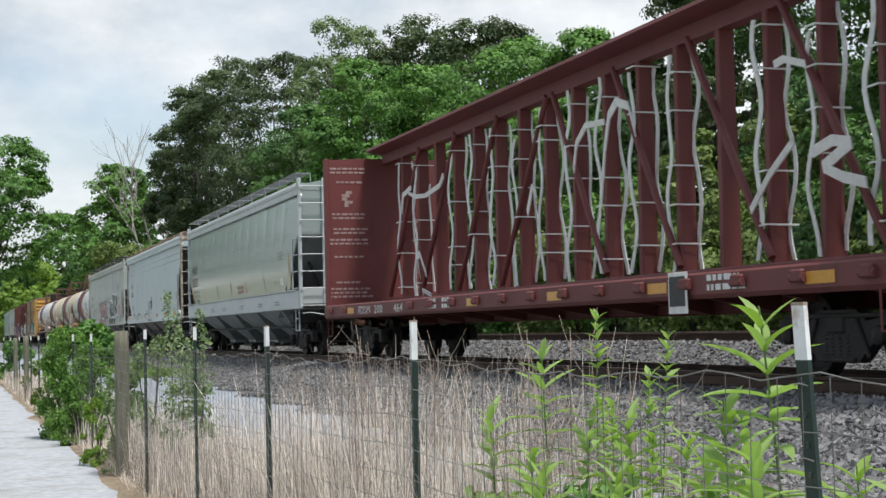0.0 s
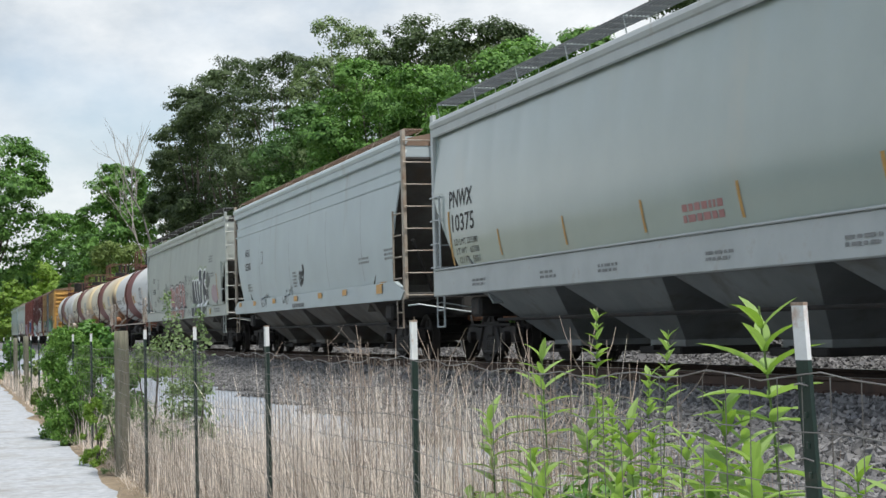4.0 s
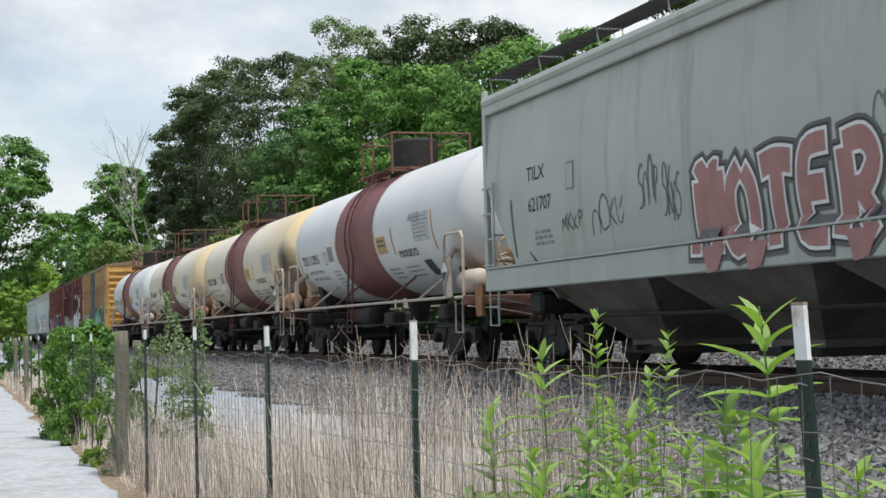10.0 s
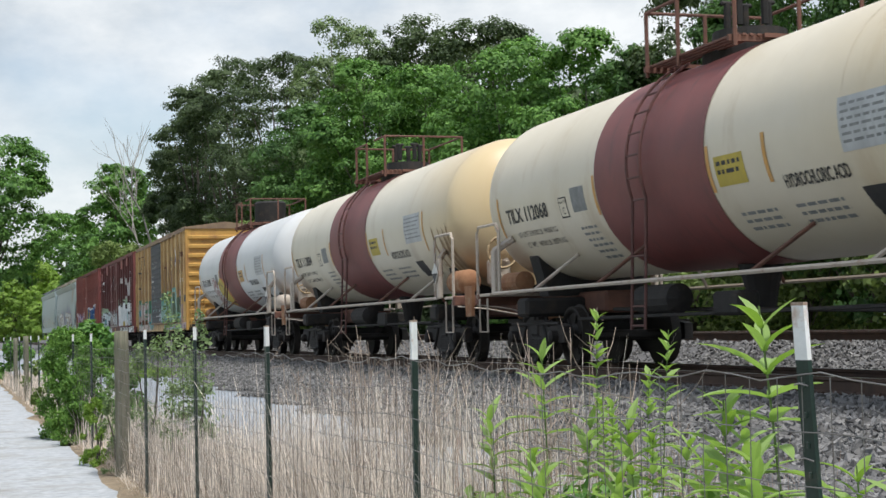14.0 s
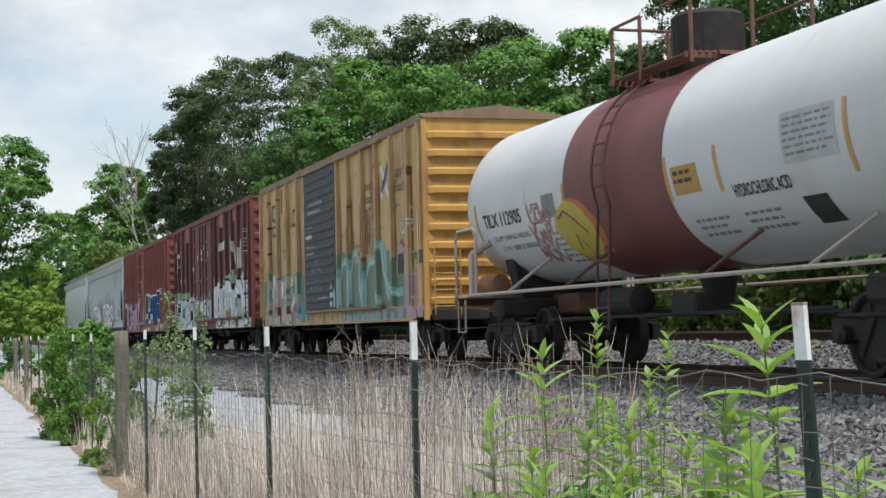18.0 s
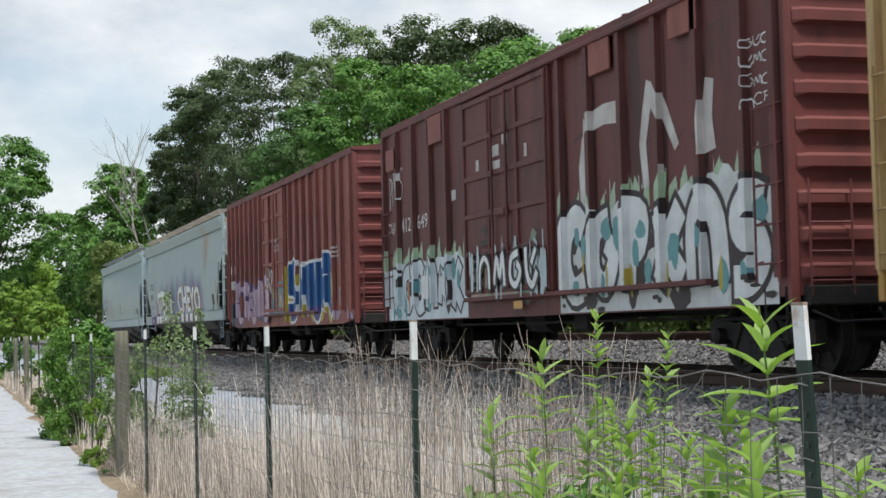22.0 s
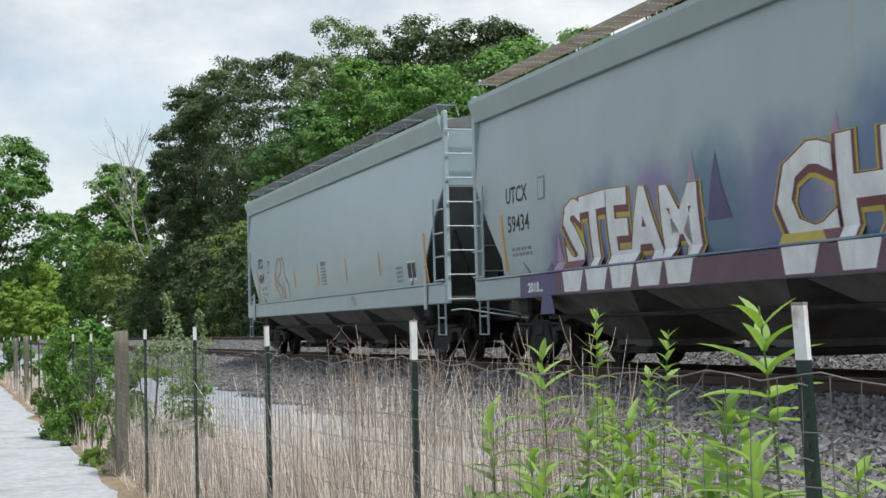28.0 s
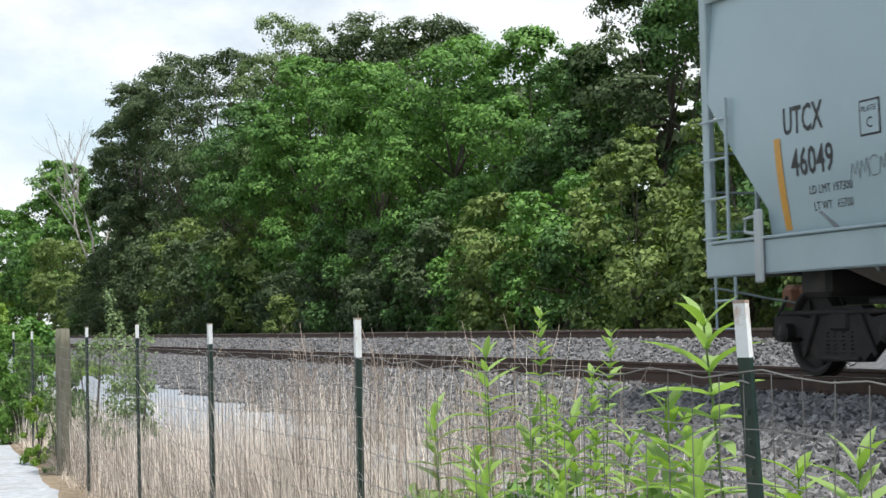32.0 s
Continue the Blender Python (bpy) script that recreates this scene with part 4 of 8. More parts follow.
def car(name, middle, label, category):
    """A rail car: an empty on the rails under its middle, given along the train; its far end is +y, its side towards the path -x."""
    th = tagged(new(name), label, category, group="cars of the freight train")
    TRAIN.append((th, middle))
    return th


SIDE_FRAME = [(-1.22, 0.38), (-1.22, 0.62), (-0.95, 0.66), (-0.55, 0.60), (-0.36, 0.72), (0.36, 0.72), (0.55, 0.60), (0.95, 0.66), (1.22, 0.62), (1.22, 0.38), (1.02, 0.36), (0.72, 0.42), (0.38, 0.17), (-0.38, 0.17),
              (-0.72, 0.42), (-1.02, 0.36)]


def wheelset_mesh():
    m = Mesh()
    for s in (-1, 1):
        m.disc((s * 0.7525, 0, 0), (s, 0, 0), [(-0.1, 0.10), (-0.1, 0.485), (-0.07, 0.487), (-0.06, 0.462), (0.06, 0.455), (0.065, 0.42), (0.045, 0.39), (0.01, 0.36), (0.02, 0.2), (0.07, 0.14), (0.07, 0.08), (0.3, 0.075)], 28)
        for k in range(6):
            a = k * math.pi / 3
            m.box(s * 0.785, math.cos(a) * 0.28, math.sin(a) * 0.28, 0.03, 0.05, 0.14, 0.01, Matrix.Rotation(a - math.pi / 2, 3, "X"))
    m.tube([(-0.7, 0, 0), (0.7, 0, 0)], 0.085, 10)
    return m.data("wheelset", M_WHEEL)


WHEELSET = wheelset_mesh()


def truck_meshes():
    frame_m, spring, cap, shoe = Mesh(), Mesh(), Mesh(), Mesh()
    sides = []
    for s in (-1, 1):
        side = Mesh()
        side.loft([[(s * 1.0 + dx, a, b) for a, b in SIDE_FRAME] for dx in (-0.07, 0.07)])
        side.box(s * 1.08, 0, 0.66, 0.05, 2.1, 0.05, 0.015)
        side.box(s * 1.08, 0, 0.2, 0.05, 0.7, 0.05, 0.015)
        for k in range(2):
            a = -1 if k else 1
            side.box(s * 1.085, a * 0.5, 0.43, 0.05, 0.055, 0.48, 0.015, Matrix.Rotation(a * 0.55, 3, "X"))
        sides.append(side.data("side_frame", M_BLACK))
    cap.disc((0, 0, 0), (1, 0, 0), [(-0.135, 0.03), (-0.12, 0.07), (-0.1, 0.1), (0.1, 0.1), (0.12, 0.07), (0.135, 0.03)], 14)
    spring.tube([(0.055 * math.cos(t), 0.055 * math.sin(t), 0.24 + 0.24 * t / 37.7) for t in steps(0, 37.7, 40)], 0.013, 4)
    frame_m.box(0, 0, 0.58, 2.2, 0.34, 0.22, 0.03)
    shoe.tube([(-0.9, -0.55, 0.45), (0.9, -0.55, 0.45)], 0.05, 6)
    shoe.tube([(-0.9, 0.55, 0.45), (0.9, 0.55, 0.45)], 0.05, 6)
    return frame_m.data("truck", M_BLACK), spring.data("spring", M_BLACK), cap.data("bearing_cap", M_WHEEL), shoe.data("brake_beam", M_BLACK), sides


TRUCK = truck_meshes()


def trucks(th, reach):
    for y in (reach, -reach):
        tr = part("truck", TRUCK[0], None, th, at=pose(0, y, 0))
        for side in TRUCK[4]:
            part("side_frame", side, None, tr)
        for x in (-1.02, 1.02):
            for dy in (-0.2, -0.05, 0.1, 0.22):
                part("spring", TRUCK[1], None, tr, at=pose(x, dy, 0))
        for x in (-1.07, 1.07):
            for dy in (-0.89, 0.89):
                part("bearing_cap", TRUCK[2], None, tr, at=pose(x, dy, 0.457))
        part("brake_beam", TRUCK[3], None, tr)
        for dy in (0.89, -0.89):
            WHEELS.append(part("wheelset", WHEELSET, None, tr, "dark steel wheels on their axle", at=pose(0, dy, 0.457)))


def coupler(th, end, material=None):
    """The coupler, its shank and the air hose at one end."""
    s = 1 if end > 0 else -1
    m = Mesh().box(0, end - s * 0.35, 0.86, 0.16, 1.1, 0.2, 0.03).box(0, end + s * 0.25, 0.86, 0.3, 0.3, 0.26, 0.06)
    m.box(0.05, end + s * 0.42, 0.86, 0.12, 0.16, 0.24, 0.04)
    c = part("coupler", m, material or M_RUST, th)
    part("air_hose", Mesh().tube([(-0.3, end, 0.85), (-0.32, end + s * 0.2, 0.6), (-0.28, end + s * 0.35, 0.42), (-0.15, end + s * 0.45, 0.5)], 0.022, 6), M_BLACK, c)


def ladder(th, a, b, across, rungs, r, material, name="ladder", stile=0.022):
    """Two stiles from a to b, one set across, and rungs between."""
    a, b, w = Vector(a), Vector(b), Vector(across)
    m = Mesh()
    for off in (Vector(), w):
        m.tube([a + off, b + off], stile, 6)
    lad = part(name, m, material, th)
    data = Mesh().tube([(0, 0, 0), tuple(w)], r, 6).data("rung", material)
    for i in range(rungs):
        part("rung", data, None, lad, at=Matrix.Translation(a.lerp(b, (i + 0.5) / rungs)))
    return lad


def polys_of_text(text, size, bold=0.0, shear=0.0, spacing=1.0):
    cu = bpy.data.curves.new("lettering", "FONT")
    cu.body, cu.size, cu.offset, cu.shear, cu.space_character, cu.resolution_u = text, size, bold, shear, spacing, 2
    ob = bpy.data.objects.new("lettering", cu)
    me = bpy.data.meshes.new_from_object(ob)
    out = [[(me.vertices[i].co.x, me.vertices[i].co.y) for i in p.vertices] for p in me.polygons]
    bpy.data.objects.remove(ob)
    bpy.data.curves.remove(cu)
    bpy.data.meshes.remove(me)
    return out


def cut(polys, axis, at):
    """Splits polygons along a line of constant first or second coordinate."""
    out = []
    for p in polys:
        lo, hi = [], []
        for i, q in enumerate(p):
            n = p[(i + 1) % len(p)]
            (lo if q[axis] <= at else hi).append(q)
            if (q[axis] <= at) != (n[axis] <= at):
                t = (at - q[axis]) / (n[axis] - q[axis])
                x = (q[0] + (n[0] - q[0]) * t, q[1] + (n[1] - q[1]) * t)
                lo.append(x)
                hi.append(x)
        out += [r for r in (lo, hi) if len(r) > 2]
    return out


def band(points, width, closed=False):
    """The quads of a painted line along points of (y, z)."""
    p = [Vector(q) for q in points]
    n, sides = len(p), []
    for i in range(n):
        a, b = p[i - 1] if (i or closed) else p[i], p[(i + 1) % n] if (i < n - 1 or closed) else p[i]
        d = (b - a).normalized()
        w = 0.5 * (width[0] + (width[1] - width[0]) * i / (n - 1)) if isinstance(width, tuple) else 0.5 * width
        sides.append((p[i] + Vector((-d.y, d.x)) * w, p[i] - Vector((-d.y, d.x)) * w))
    return [[tuple(sides[i][0]), tuple(sides[(i + 1) % n][0]), tuple(sides[(i + 1) % n][1]), tuple(sides[i][1])] for i in range(n if closed else n - 1)]


def curve(pts):
    """A smooth line through points."""
    e, fine = [pts[0], *pts, pts[-1]], []
    for a, b, c, d in zip(e, e[1:], e[2:], e[3:]):
        a, b, c, d = Vector(a), Vector(b), Vector(c), Vector(d)
        fine += [tuple(0.5 * (2 * b + (c - a) * t + (2 * a - 5 * b + 4 * c - d) * t * t + (3 * b - a - 3 * c + d) * t ** 3)) for t in (0, 0.25, 0.5, 0.75)]
    return fine + [pts[-1]]


class Skin:
    """The car side that paint and lettering lie on: how far out it is, and where it bends."""

    def __init__(self, out, cuts_y=(), cuts_z=(), faceted=False, walls=()):
        self.out, self.cuts_y, self.cuts_z, self.faceted, self.walls = out, cuts_y, cuts_z, faceted, walls

    def lay(self, name, polys, material, th, lift=0.004, label="", step=0.0):
        """Lays polygons of (y, z) on the side; step lifts each a little over the one before."""
        if step:
            m = Mesh()
            for i, p in enumerate(polys):
                self.fill(m, [p], lift + step * i, name != "stain")
        else:
            m = self.fill(Mesh(), polys, lift, name != "stain")
        me = bpy.data.meshes.new(name)
        me.from_pydata(m.v, [], m.f)
        me.materials.append(material)
        ob = part(name, me, None, th, label)
        if len(polys) > 2 and name in ("graffiti", "stain", "paint_patch", "paint_stroke", "writing"):
            ob["kind"] = "stuff"
        return ob

    def fill(self, m, polys, lift, wrap=True):
        for y in self.cuts_y:
            polys = cut(polys, 0, y)
        for z in self.cuts_z:
            polys = cut(polys, 1, z)
        for p in polys:
            if self.faceted:
                x = self.out(sum(q[0] for q in p) / len(p), sum(q[1] for q in p) / len(p))
                m.add([(-x - lift, q[0], q[1]) for q in p], [tuple(range(len(p)))])
                for y, low, high, slant in self.walls if wrap else ():
                    z = [q[1] for q in p if abs(q[0] - y) < 1e-6]
                    if len(z) > 1 and abs(x - high) < 1e-6:
                        m.add([(-a - (lift if a == high else 0.0), y + b - lift, c) for a, b, c in ((low, 0.0, min(z)), (low, 0.0, max(z)), (high, slant, max(z)), (high, slant, min(z)))], [(0, 1, 2, 3)])
            else:
                m.add([(-self.out(*q) - lift, q[0], q[1]) for q in p], [tuple(range(len(p)))])
        return m

    def text(self, th, text, y, z, size, material=None, width=None, bold=0.0, shear=0.0, lift=0.004, name="writing", label="", wave=None):
        """Letters whose foot starts at (y, z) and runs towards -y; width stretches the line."""
        p = polys_of_text(text, size, bold, shear)
        if width:
            x0, x1 = min(q[0] for r in p for q in r), max(q[0] for r in p for q in r)
            k = width / (x1 - x0)
            p = [[((q[0] - x0) * k, q[1]) for q in r] for r in p]
        wave = wave or (lambda a, b: (a, b))
        p = [[(y - wave(*q)[0], z + wave(*q)[1]) for q in r] for r in p]
        return self.lay(name, p, material or M_INK, th, lift, label)

    def bars(self, th, y, z, width, rows, row=0.07, gap=0.05, material=None, seed=1, name="writing"):
        """Lines of small lettering, as plain bars."""
        rng, p = random.Random(seed), []
        for i in range(rows):
            at, end = y, y - width * rng.uniform(0.75, 1.0)
            while at > end:
                w = rng.uniform(0.06, 0.2)
                zz = z - i * (row + gap)
                p.append([(at, zz), (at, zz + row), (max(end, at - w), zz + row), (max(end, at - w), zz)])
                at -= w + 0.04
        return self.lay(name, p, material or M_GREYINK, th)

    def patch(self, th, y0, y1, z0, z1, material, name="panel", lift=0.005, label=""):
        return self.lay(name, [[(y0, z0), (y0, z1), (y1, z1), (y1, z0)]], material, th, lift, label)

    def stroke(self, th, points, width, material, name="paint_stroke", lift=0.006, label="", closed=False, below=None):
        """A sprayed line along points of (y, z)."""
        polys = band(points, width, closed)
        if below is not None:
            polys = [q for q in cut(polys, 1, below) if sum(v[1] for v in q) < below * len(q)]
            if not polys:
                return None
        return self.lay(name, polys, material, th, lift, label, 0.00003)

    def scrawl(self, th, y, z, w, h, material, seed, width=0.03, n=16, lift=0.006):
        """A small hand-sprayed tag that cannot be read: a few joined letter-like strokes."""
        rng = random.Random(seed)
        marks = max(3, n // 3)
        cell, polys = w / marks, []
        for i in range(marks):
            s, dz = rng.uniform(0.7, 1.1), rng.uniform(-0.12, 0.12)
            for line in GLYPH[rng.choice(TAGS)]:
                pts = [(y - cell * (i + p * 1.15), z + h * (0.1 + dz + s * 0.85 * q) + 0.12 * h * i / marks) for p, q in line]
                polys += band(curve(pts), width * rng.uniform(0.6, 1.0))
        return self.lay("paint_stroke", polys, material, th, lift, "", 0.00002)

    def blot(self, th, y, z, ry, rz, material, seed, n=26, rough=0.25, lift=0.003, name="paint_patch", label=""):
        """A patch of paint with an uneven edge."""
        rng = random.Random(seed)
        ring = [(y + ry * math.cos(t) * (1 + rng.uniform(-rough, rough)), z + rz * math.sin(t) * (1 + rng.uniform(-rough, rough))) for t in steps(0, 2 * math.pi, n)[:-1]]
        return self.lay(name, [[(y, z), ring[i], ring[(i + 1) % n]] for i in range(n)], material, th, lift, label)

    def drips(self, th, y0, y1, z0, z1, material, seed, count, width=(0.05, 0.3), lift=0.0035, name="paint_patch", label="", ragged=0.5):
        """Upright swathes of weathered paint, side by side."""
        rng, p = random.Random(seed), []
        for i in range(count):
            y = rng.uniform(y1, y0)
            w = rng.uniform(*width)
            a, b = z0 + (z1 - z0) * rng.uniform(0, ragged) * rng.random(), z1 - (z1 - z0) * ragged * rng.random()
            k = w / 2
            p.append([(y + k, a + 0.04 * rng.random()), (y + k * rng.uniform(0.6, 1.1), (a + b) / 2), (y + k * rng.uniform(0.2, 0.9), b), (y - k * rng.uniform(0.2, 0.9), b - 0.12 * rng.random()), (y - k, (a + b) / 2), (y - k * rng.uniform(0.5, 1), a)])
        return self.lay(name, p, material, th, lift, label, 0.0018 / count)


GLYPH = {}          # hand-drawn letters: brush lines in a square of one
GLYPH["S"] = [[(0.95, 0.92), (0.6, 1.0), (0.25, 0.8), (0.3, 0.58), (0.75, 0.5), (0.85, 0.25), (0.5, 0.02), (0.05, 0.0)]]
GLYPH["H"] = [[(0.22, 1.0), (0.15, 0.5), (0.12, 0.0)], [(0.8, 1.02), (0.78, 0.5), (0.98, 0.0)], [(0.12, 0.5), (0.8, 0.56)]]
GLYPH["U"] = [[(0.08, 1.0), (0.2, 0.4), (0.42, 0.06), (0.72, 0.02), (0.88, 0.4), (0.85, 1.0)]]
GLYPH["R"] = [[(0.12, 0.95), (0.16, 0.5), (0.1, 0.0)], [(0.12, 1.0), (0.65, 1.02), (0.9, 0.78), (0.6, 0.52), (0.25, 0.5)], [(0.45, 0.5), (0.7, 0.25), (0.98, -0.02)]]
GLYPH["O"] = [[(0.52, 1.0), (0.15, 0.75), (0.12, 0.3), (0.45, 0.0), (0.85, 0.25), (0.88, 0.7), (0.66, 0.95)]]
GLYPH["T"] = [[(0.02, 0.95), (0.5, 1.0), (0.98, 0.95)], [(0.5, 1.0), (0.48, 0.5), (0.5, 0.0)]]
GLYPH["M"] = [[(0.08, 0.0), (0.1, 0.9)], [(0.1, 0.95), (0.32, 1.0), (0.45, 0.3)], [(0.45, 0.3), (0.65, 0.95), (0.85, 1.0)], [(0.86, 1.0), (0.9, 0.0)]]
GLYPH["E"] = [[(0.9, 0.95), (0.3, 0.9), (0.12, 0.5), (0.25, 0.06), (0.9, 0.0)], [(0.15, 0.5), (0.75, 0.5)]]
# shapes that stand for lettering that nobody can read: arch, hook, wave, loop
GLYPH["arch"] = [[(0.1, 0.0), (0.15, 0.7), (0.5, 1.0), (0.85, 0.7), (0.9, 0.0)]]
GLYPH["hook"] = [[(0.15, 1.0), (0.2, 0.3), (0.55, 0.0), (0.9, 0.35)], [(0.52, 0.55), (0.86, 0.95)]]
GLYPH["wave"] = [[(0.1, 0.1), (0.32, 0.85), (0.55, 0.3), (0.78, 0.95), (0.92, 0.05)]]
GLYPH["loop"] = [[(0.7, 0.95), (0.2, 0.8), (0.15, 0.25), (0.55, 0.02), (0.88, 0.4), (0.6, 0.65)]]


GLYPH["ess"] = GLYPH["S"]
GLYPH["cee"] = [[(0.92, 0.85), (0.6, 1.02), (0.2, 0.8), (0.1, 0.35), (0.4, 0.0), (0.92, 0.08)]]
GLYPH["bar"] = [[(0.3, 1.05), (0.34, 0.5), (0.28, -0.02)], [(0.3, 1.0), (0.8, 0.9), (0.7, 0.55), (0.4, 0.5)]]
GLYPH["fork"] = [[(0.1, 1.0), (0.3, 0.4), (0.15, 0.0)], [(0.3, 0.45), (0.85, 1.0)], [(0.35, 0.45), (0.9, 0.02)]]


GLYPH["A"] = [[(0.02, 0.0), (0.3, 0.55), (0.5, 1.0)], [(0.5, 1.0), (0.75, 0.5), (0.95, 0.0)], [(0.25, 0.36), (0.78, 0.36)]]
GLYPH["Z"] = [[(0.05, 0.95), (0.5, 1.0), (0.9, 0.95)], [(0.88, 0.92), (0.5, 0.5), (0.1, 0.06)], [(0.08, 0.04), (0.5, 0.0), (0.95, 0.06)]]
TAGS = ("loop", "hook", "arch", "wave", "cee", "fork", "bar", "ess")


def swathe(k, th, y0, y1, z0, z1, material, seed, lift=0.004, label="", rough=0.12):
    """A filled background of spray paint with an uneven upper edge."""
    ys = steps(y0, y1, max(4, int(abs(y0 - y1) / 0.13)))
    top = [z1 + rough * (1.6 * noise.noise((y * 1.1, seed, 0.5)) + 0.9 * noise.noise((y * 4.3, seed, 3.5))) for y in ys]
    return k.lay("graffiti", [[(a, z0), (a, p), (b, q), (b, z0)] for a, b, p, q in zip(ys, ys[1:], top, top[1:])], material, th, lift, label)


def flames(k, th, y0, y1, z, h, material, seed, count, lift=0.0046):
    """Leaf-shaped licks of paint that stand over a piece."""
    rng, p = random.Random(seed), []
    for i in range(count):
        y, a, w, lean = y0 + (y1 - y0) * (i + rng.random()) / count, h * rng.uniform(0.45, 1.1), rng.uniform(0.07, 0.15), rng.uniform(-0.16, 0.06)
        p.append([(y + w, z - 0.1), (y + w * 0.9 + lean * 0.4, z + a * 0.45), (y + lean, z + a), (y - w * 0.7 + lean * 0.5, z + a * 0.5), (y - w, z - 0.1)])
    return k.lay("graffiti", p, material, th, lift, "", 0.0009 / count)


def dabs(k, th, y0, y1, z0, z1, material, seed, count, ry=(0.08, 0.2), rz=(0.12, 0.3), lift=0.0125):
    """Loose patches of one colour inside a piece, in one mesh of paint."""
    rng, p = random.Random(seed), []
    for i in range(count):
        y, z, a, b = rng.uniform(y1, y0), rng.uniform(z0, z1), rng.uniform(*ry), rng.uniform(*rz)
        ring = [(y + a * math.cos(t) * rng.uniform(0.65, 1.2), z + b * math.sin(t) * rng.uniform(0.65, 1.2)) for t in steps(0, 2 * math.pi, 9)[:-1]]
        p += [[(y, z), u, v] for u, v in zip(ring, ring[1:] + ring[:1])]
    return k.lay("graffiti", p, material, th, lift, "", 0.0008 / len(p))


def letters(k, th, word, y, z, w, h, brush, layers, seed, label="", tall=None, low=None):
    """Sprayed letters along the side from y towards -y: each layer is (paint, how much wider, lift)."""
    rng = random.Random(seed)
    cell = w / len(word)
    made = []
    for i, ch in enumerate(word):
        lean, dz, s = rng.uniform(-0.08, 0.08), rng.uniform(-0.04, 0.04), rng.uniform(0.92, 1.08)
        for line in GLYPH[ch]:
            pts = [(y - cell * (i + 0.08 + 0.84 * (p + lean * q)), z + h * s * (q + dz) * (tall(i) if tall else 1.0)) for p, q in line]
            made.append((curve(pts), brush * rng.uniform(0.85, 1.15)))
    for material, more, lift in layers:
        for line, b in made:
            grow = more / 2
            a, c = Vector(line[0]), Vector(line[-1])
            u, v = (a - Vector(line[1])).normalized() * grow, (c - Vector(line[-2])).normalized() * grow
            k.stroke(th, [tuple(a + u), *line[1:-1], tuple(c + v)], b + more, material, "graffiti", lift, label)
            if low and more == 0:
                k.stroke(th, [tuple(a + u), *line[1:-1], tuple(c + v)], b, low[1], "graffiti", lift + 0.0012, "", below=low[0])
            lift += 0.00012


def spray(name, c, c2=None):
    return mat("spray_" + name, c, c2 or tuple(v * 0.75 for v in c), scale=2.5, rough=0.55, bump=0.02, stain=tuple(v * 0.68 + 0.02 for v in c), stain_at=0.6, stain_scale=2.2, stain_stretch=(1, 2.5, 0.5))


S_WHITE, S_BLACK, S_NAVY = spray("white", (0.84, 0.86, 0.86)), spray("black", (0.02, 0.02, 0.022)), spray("navy", (0.03, 0.045, 0.075))
S_PINK, S_BLUE, S_TEAL = spray("pink", (0.42, 0.20, 0.19)), spray("blue", (0.012, 0.055, 0.20)), spray("teal", (0.14, 0.36, 0.38))
S_PURPLE, S_LILAC, S_GREEN = spray("purple", (0.10, 0.08, 0.20)), spray("lilac", (0.42, 0.30, 0.42)), spray("green", (0.10, 0.24, 0.15))
S_ICE, S_YELLOW, S_ORANGE = spray("ice", (0.54, 0.65, 0.68)), spray("yellow", (0.55, 0.43, 0.06)), spray("orange", (0.52, 0.17, 0.05))
S_MAROON, S_GREY = spray("maroon", (0.17, 0.05, 0.06)), spray("grey", (0.10, 0.11, 0.11))
S_SAGE, S_BEIGE = spray("sage", (0.20, 0.28, 0.19)), spray("beige", (0.48, 0.38, 0.30))
# ---- covered hoppers ----


def hopper_skin(side=1.52, low=1.2):
    def out(y, z):
        if z < low + 0.02:
            return side + 0.02
        t = (z - low) / (4.1 - low)
        return side - 0.10 + 0.10 * math.sin(math.pi * min(max(t, 0), 1) ** 0.8)
    return Skin(out, cuts_z=[1.0 + 0.18 * i for i in range(18)])


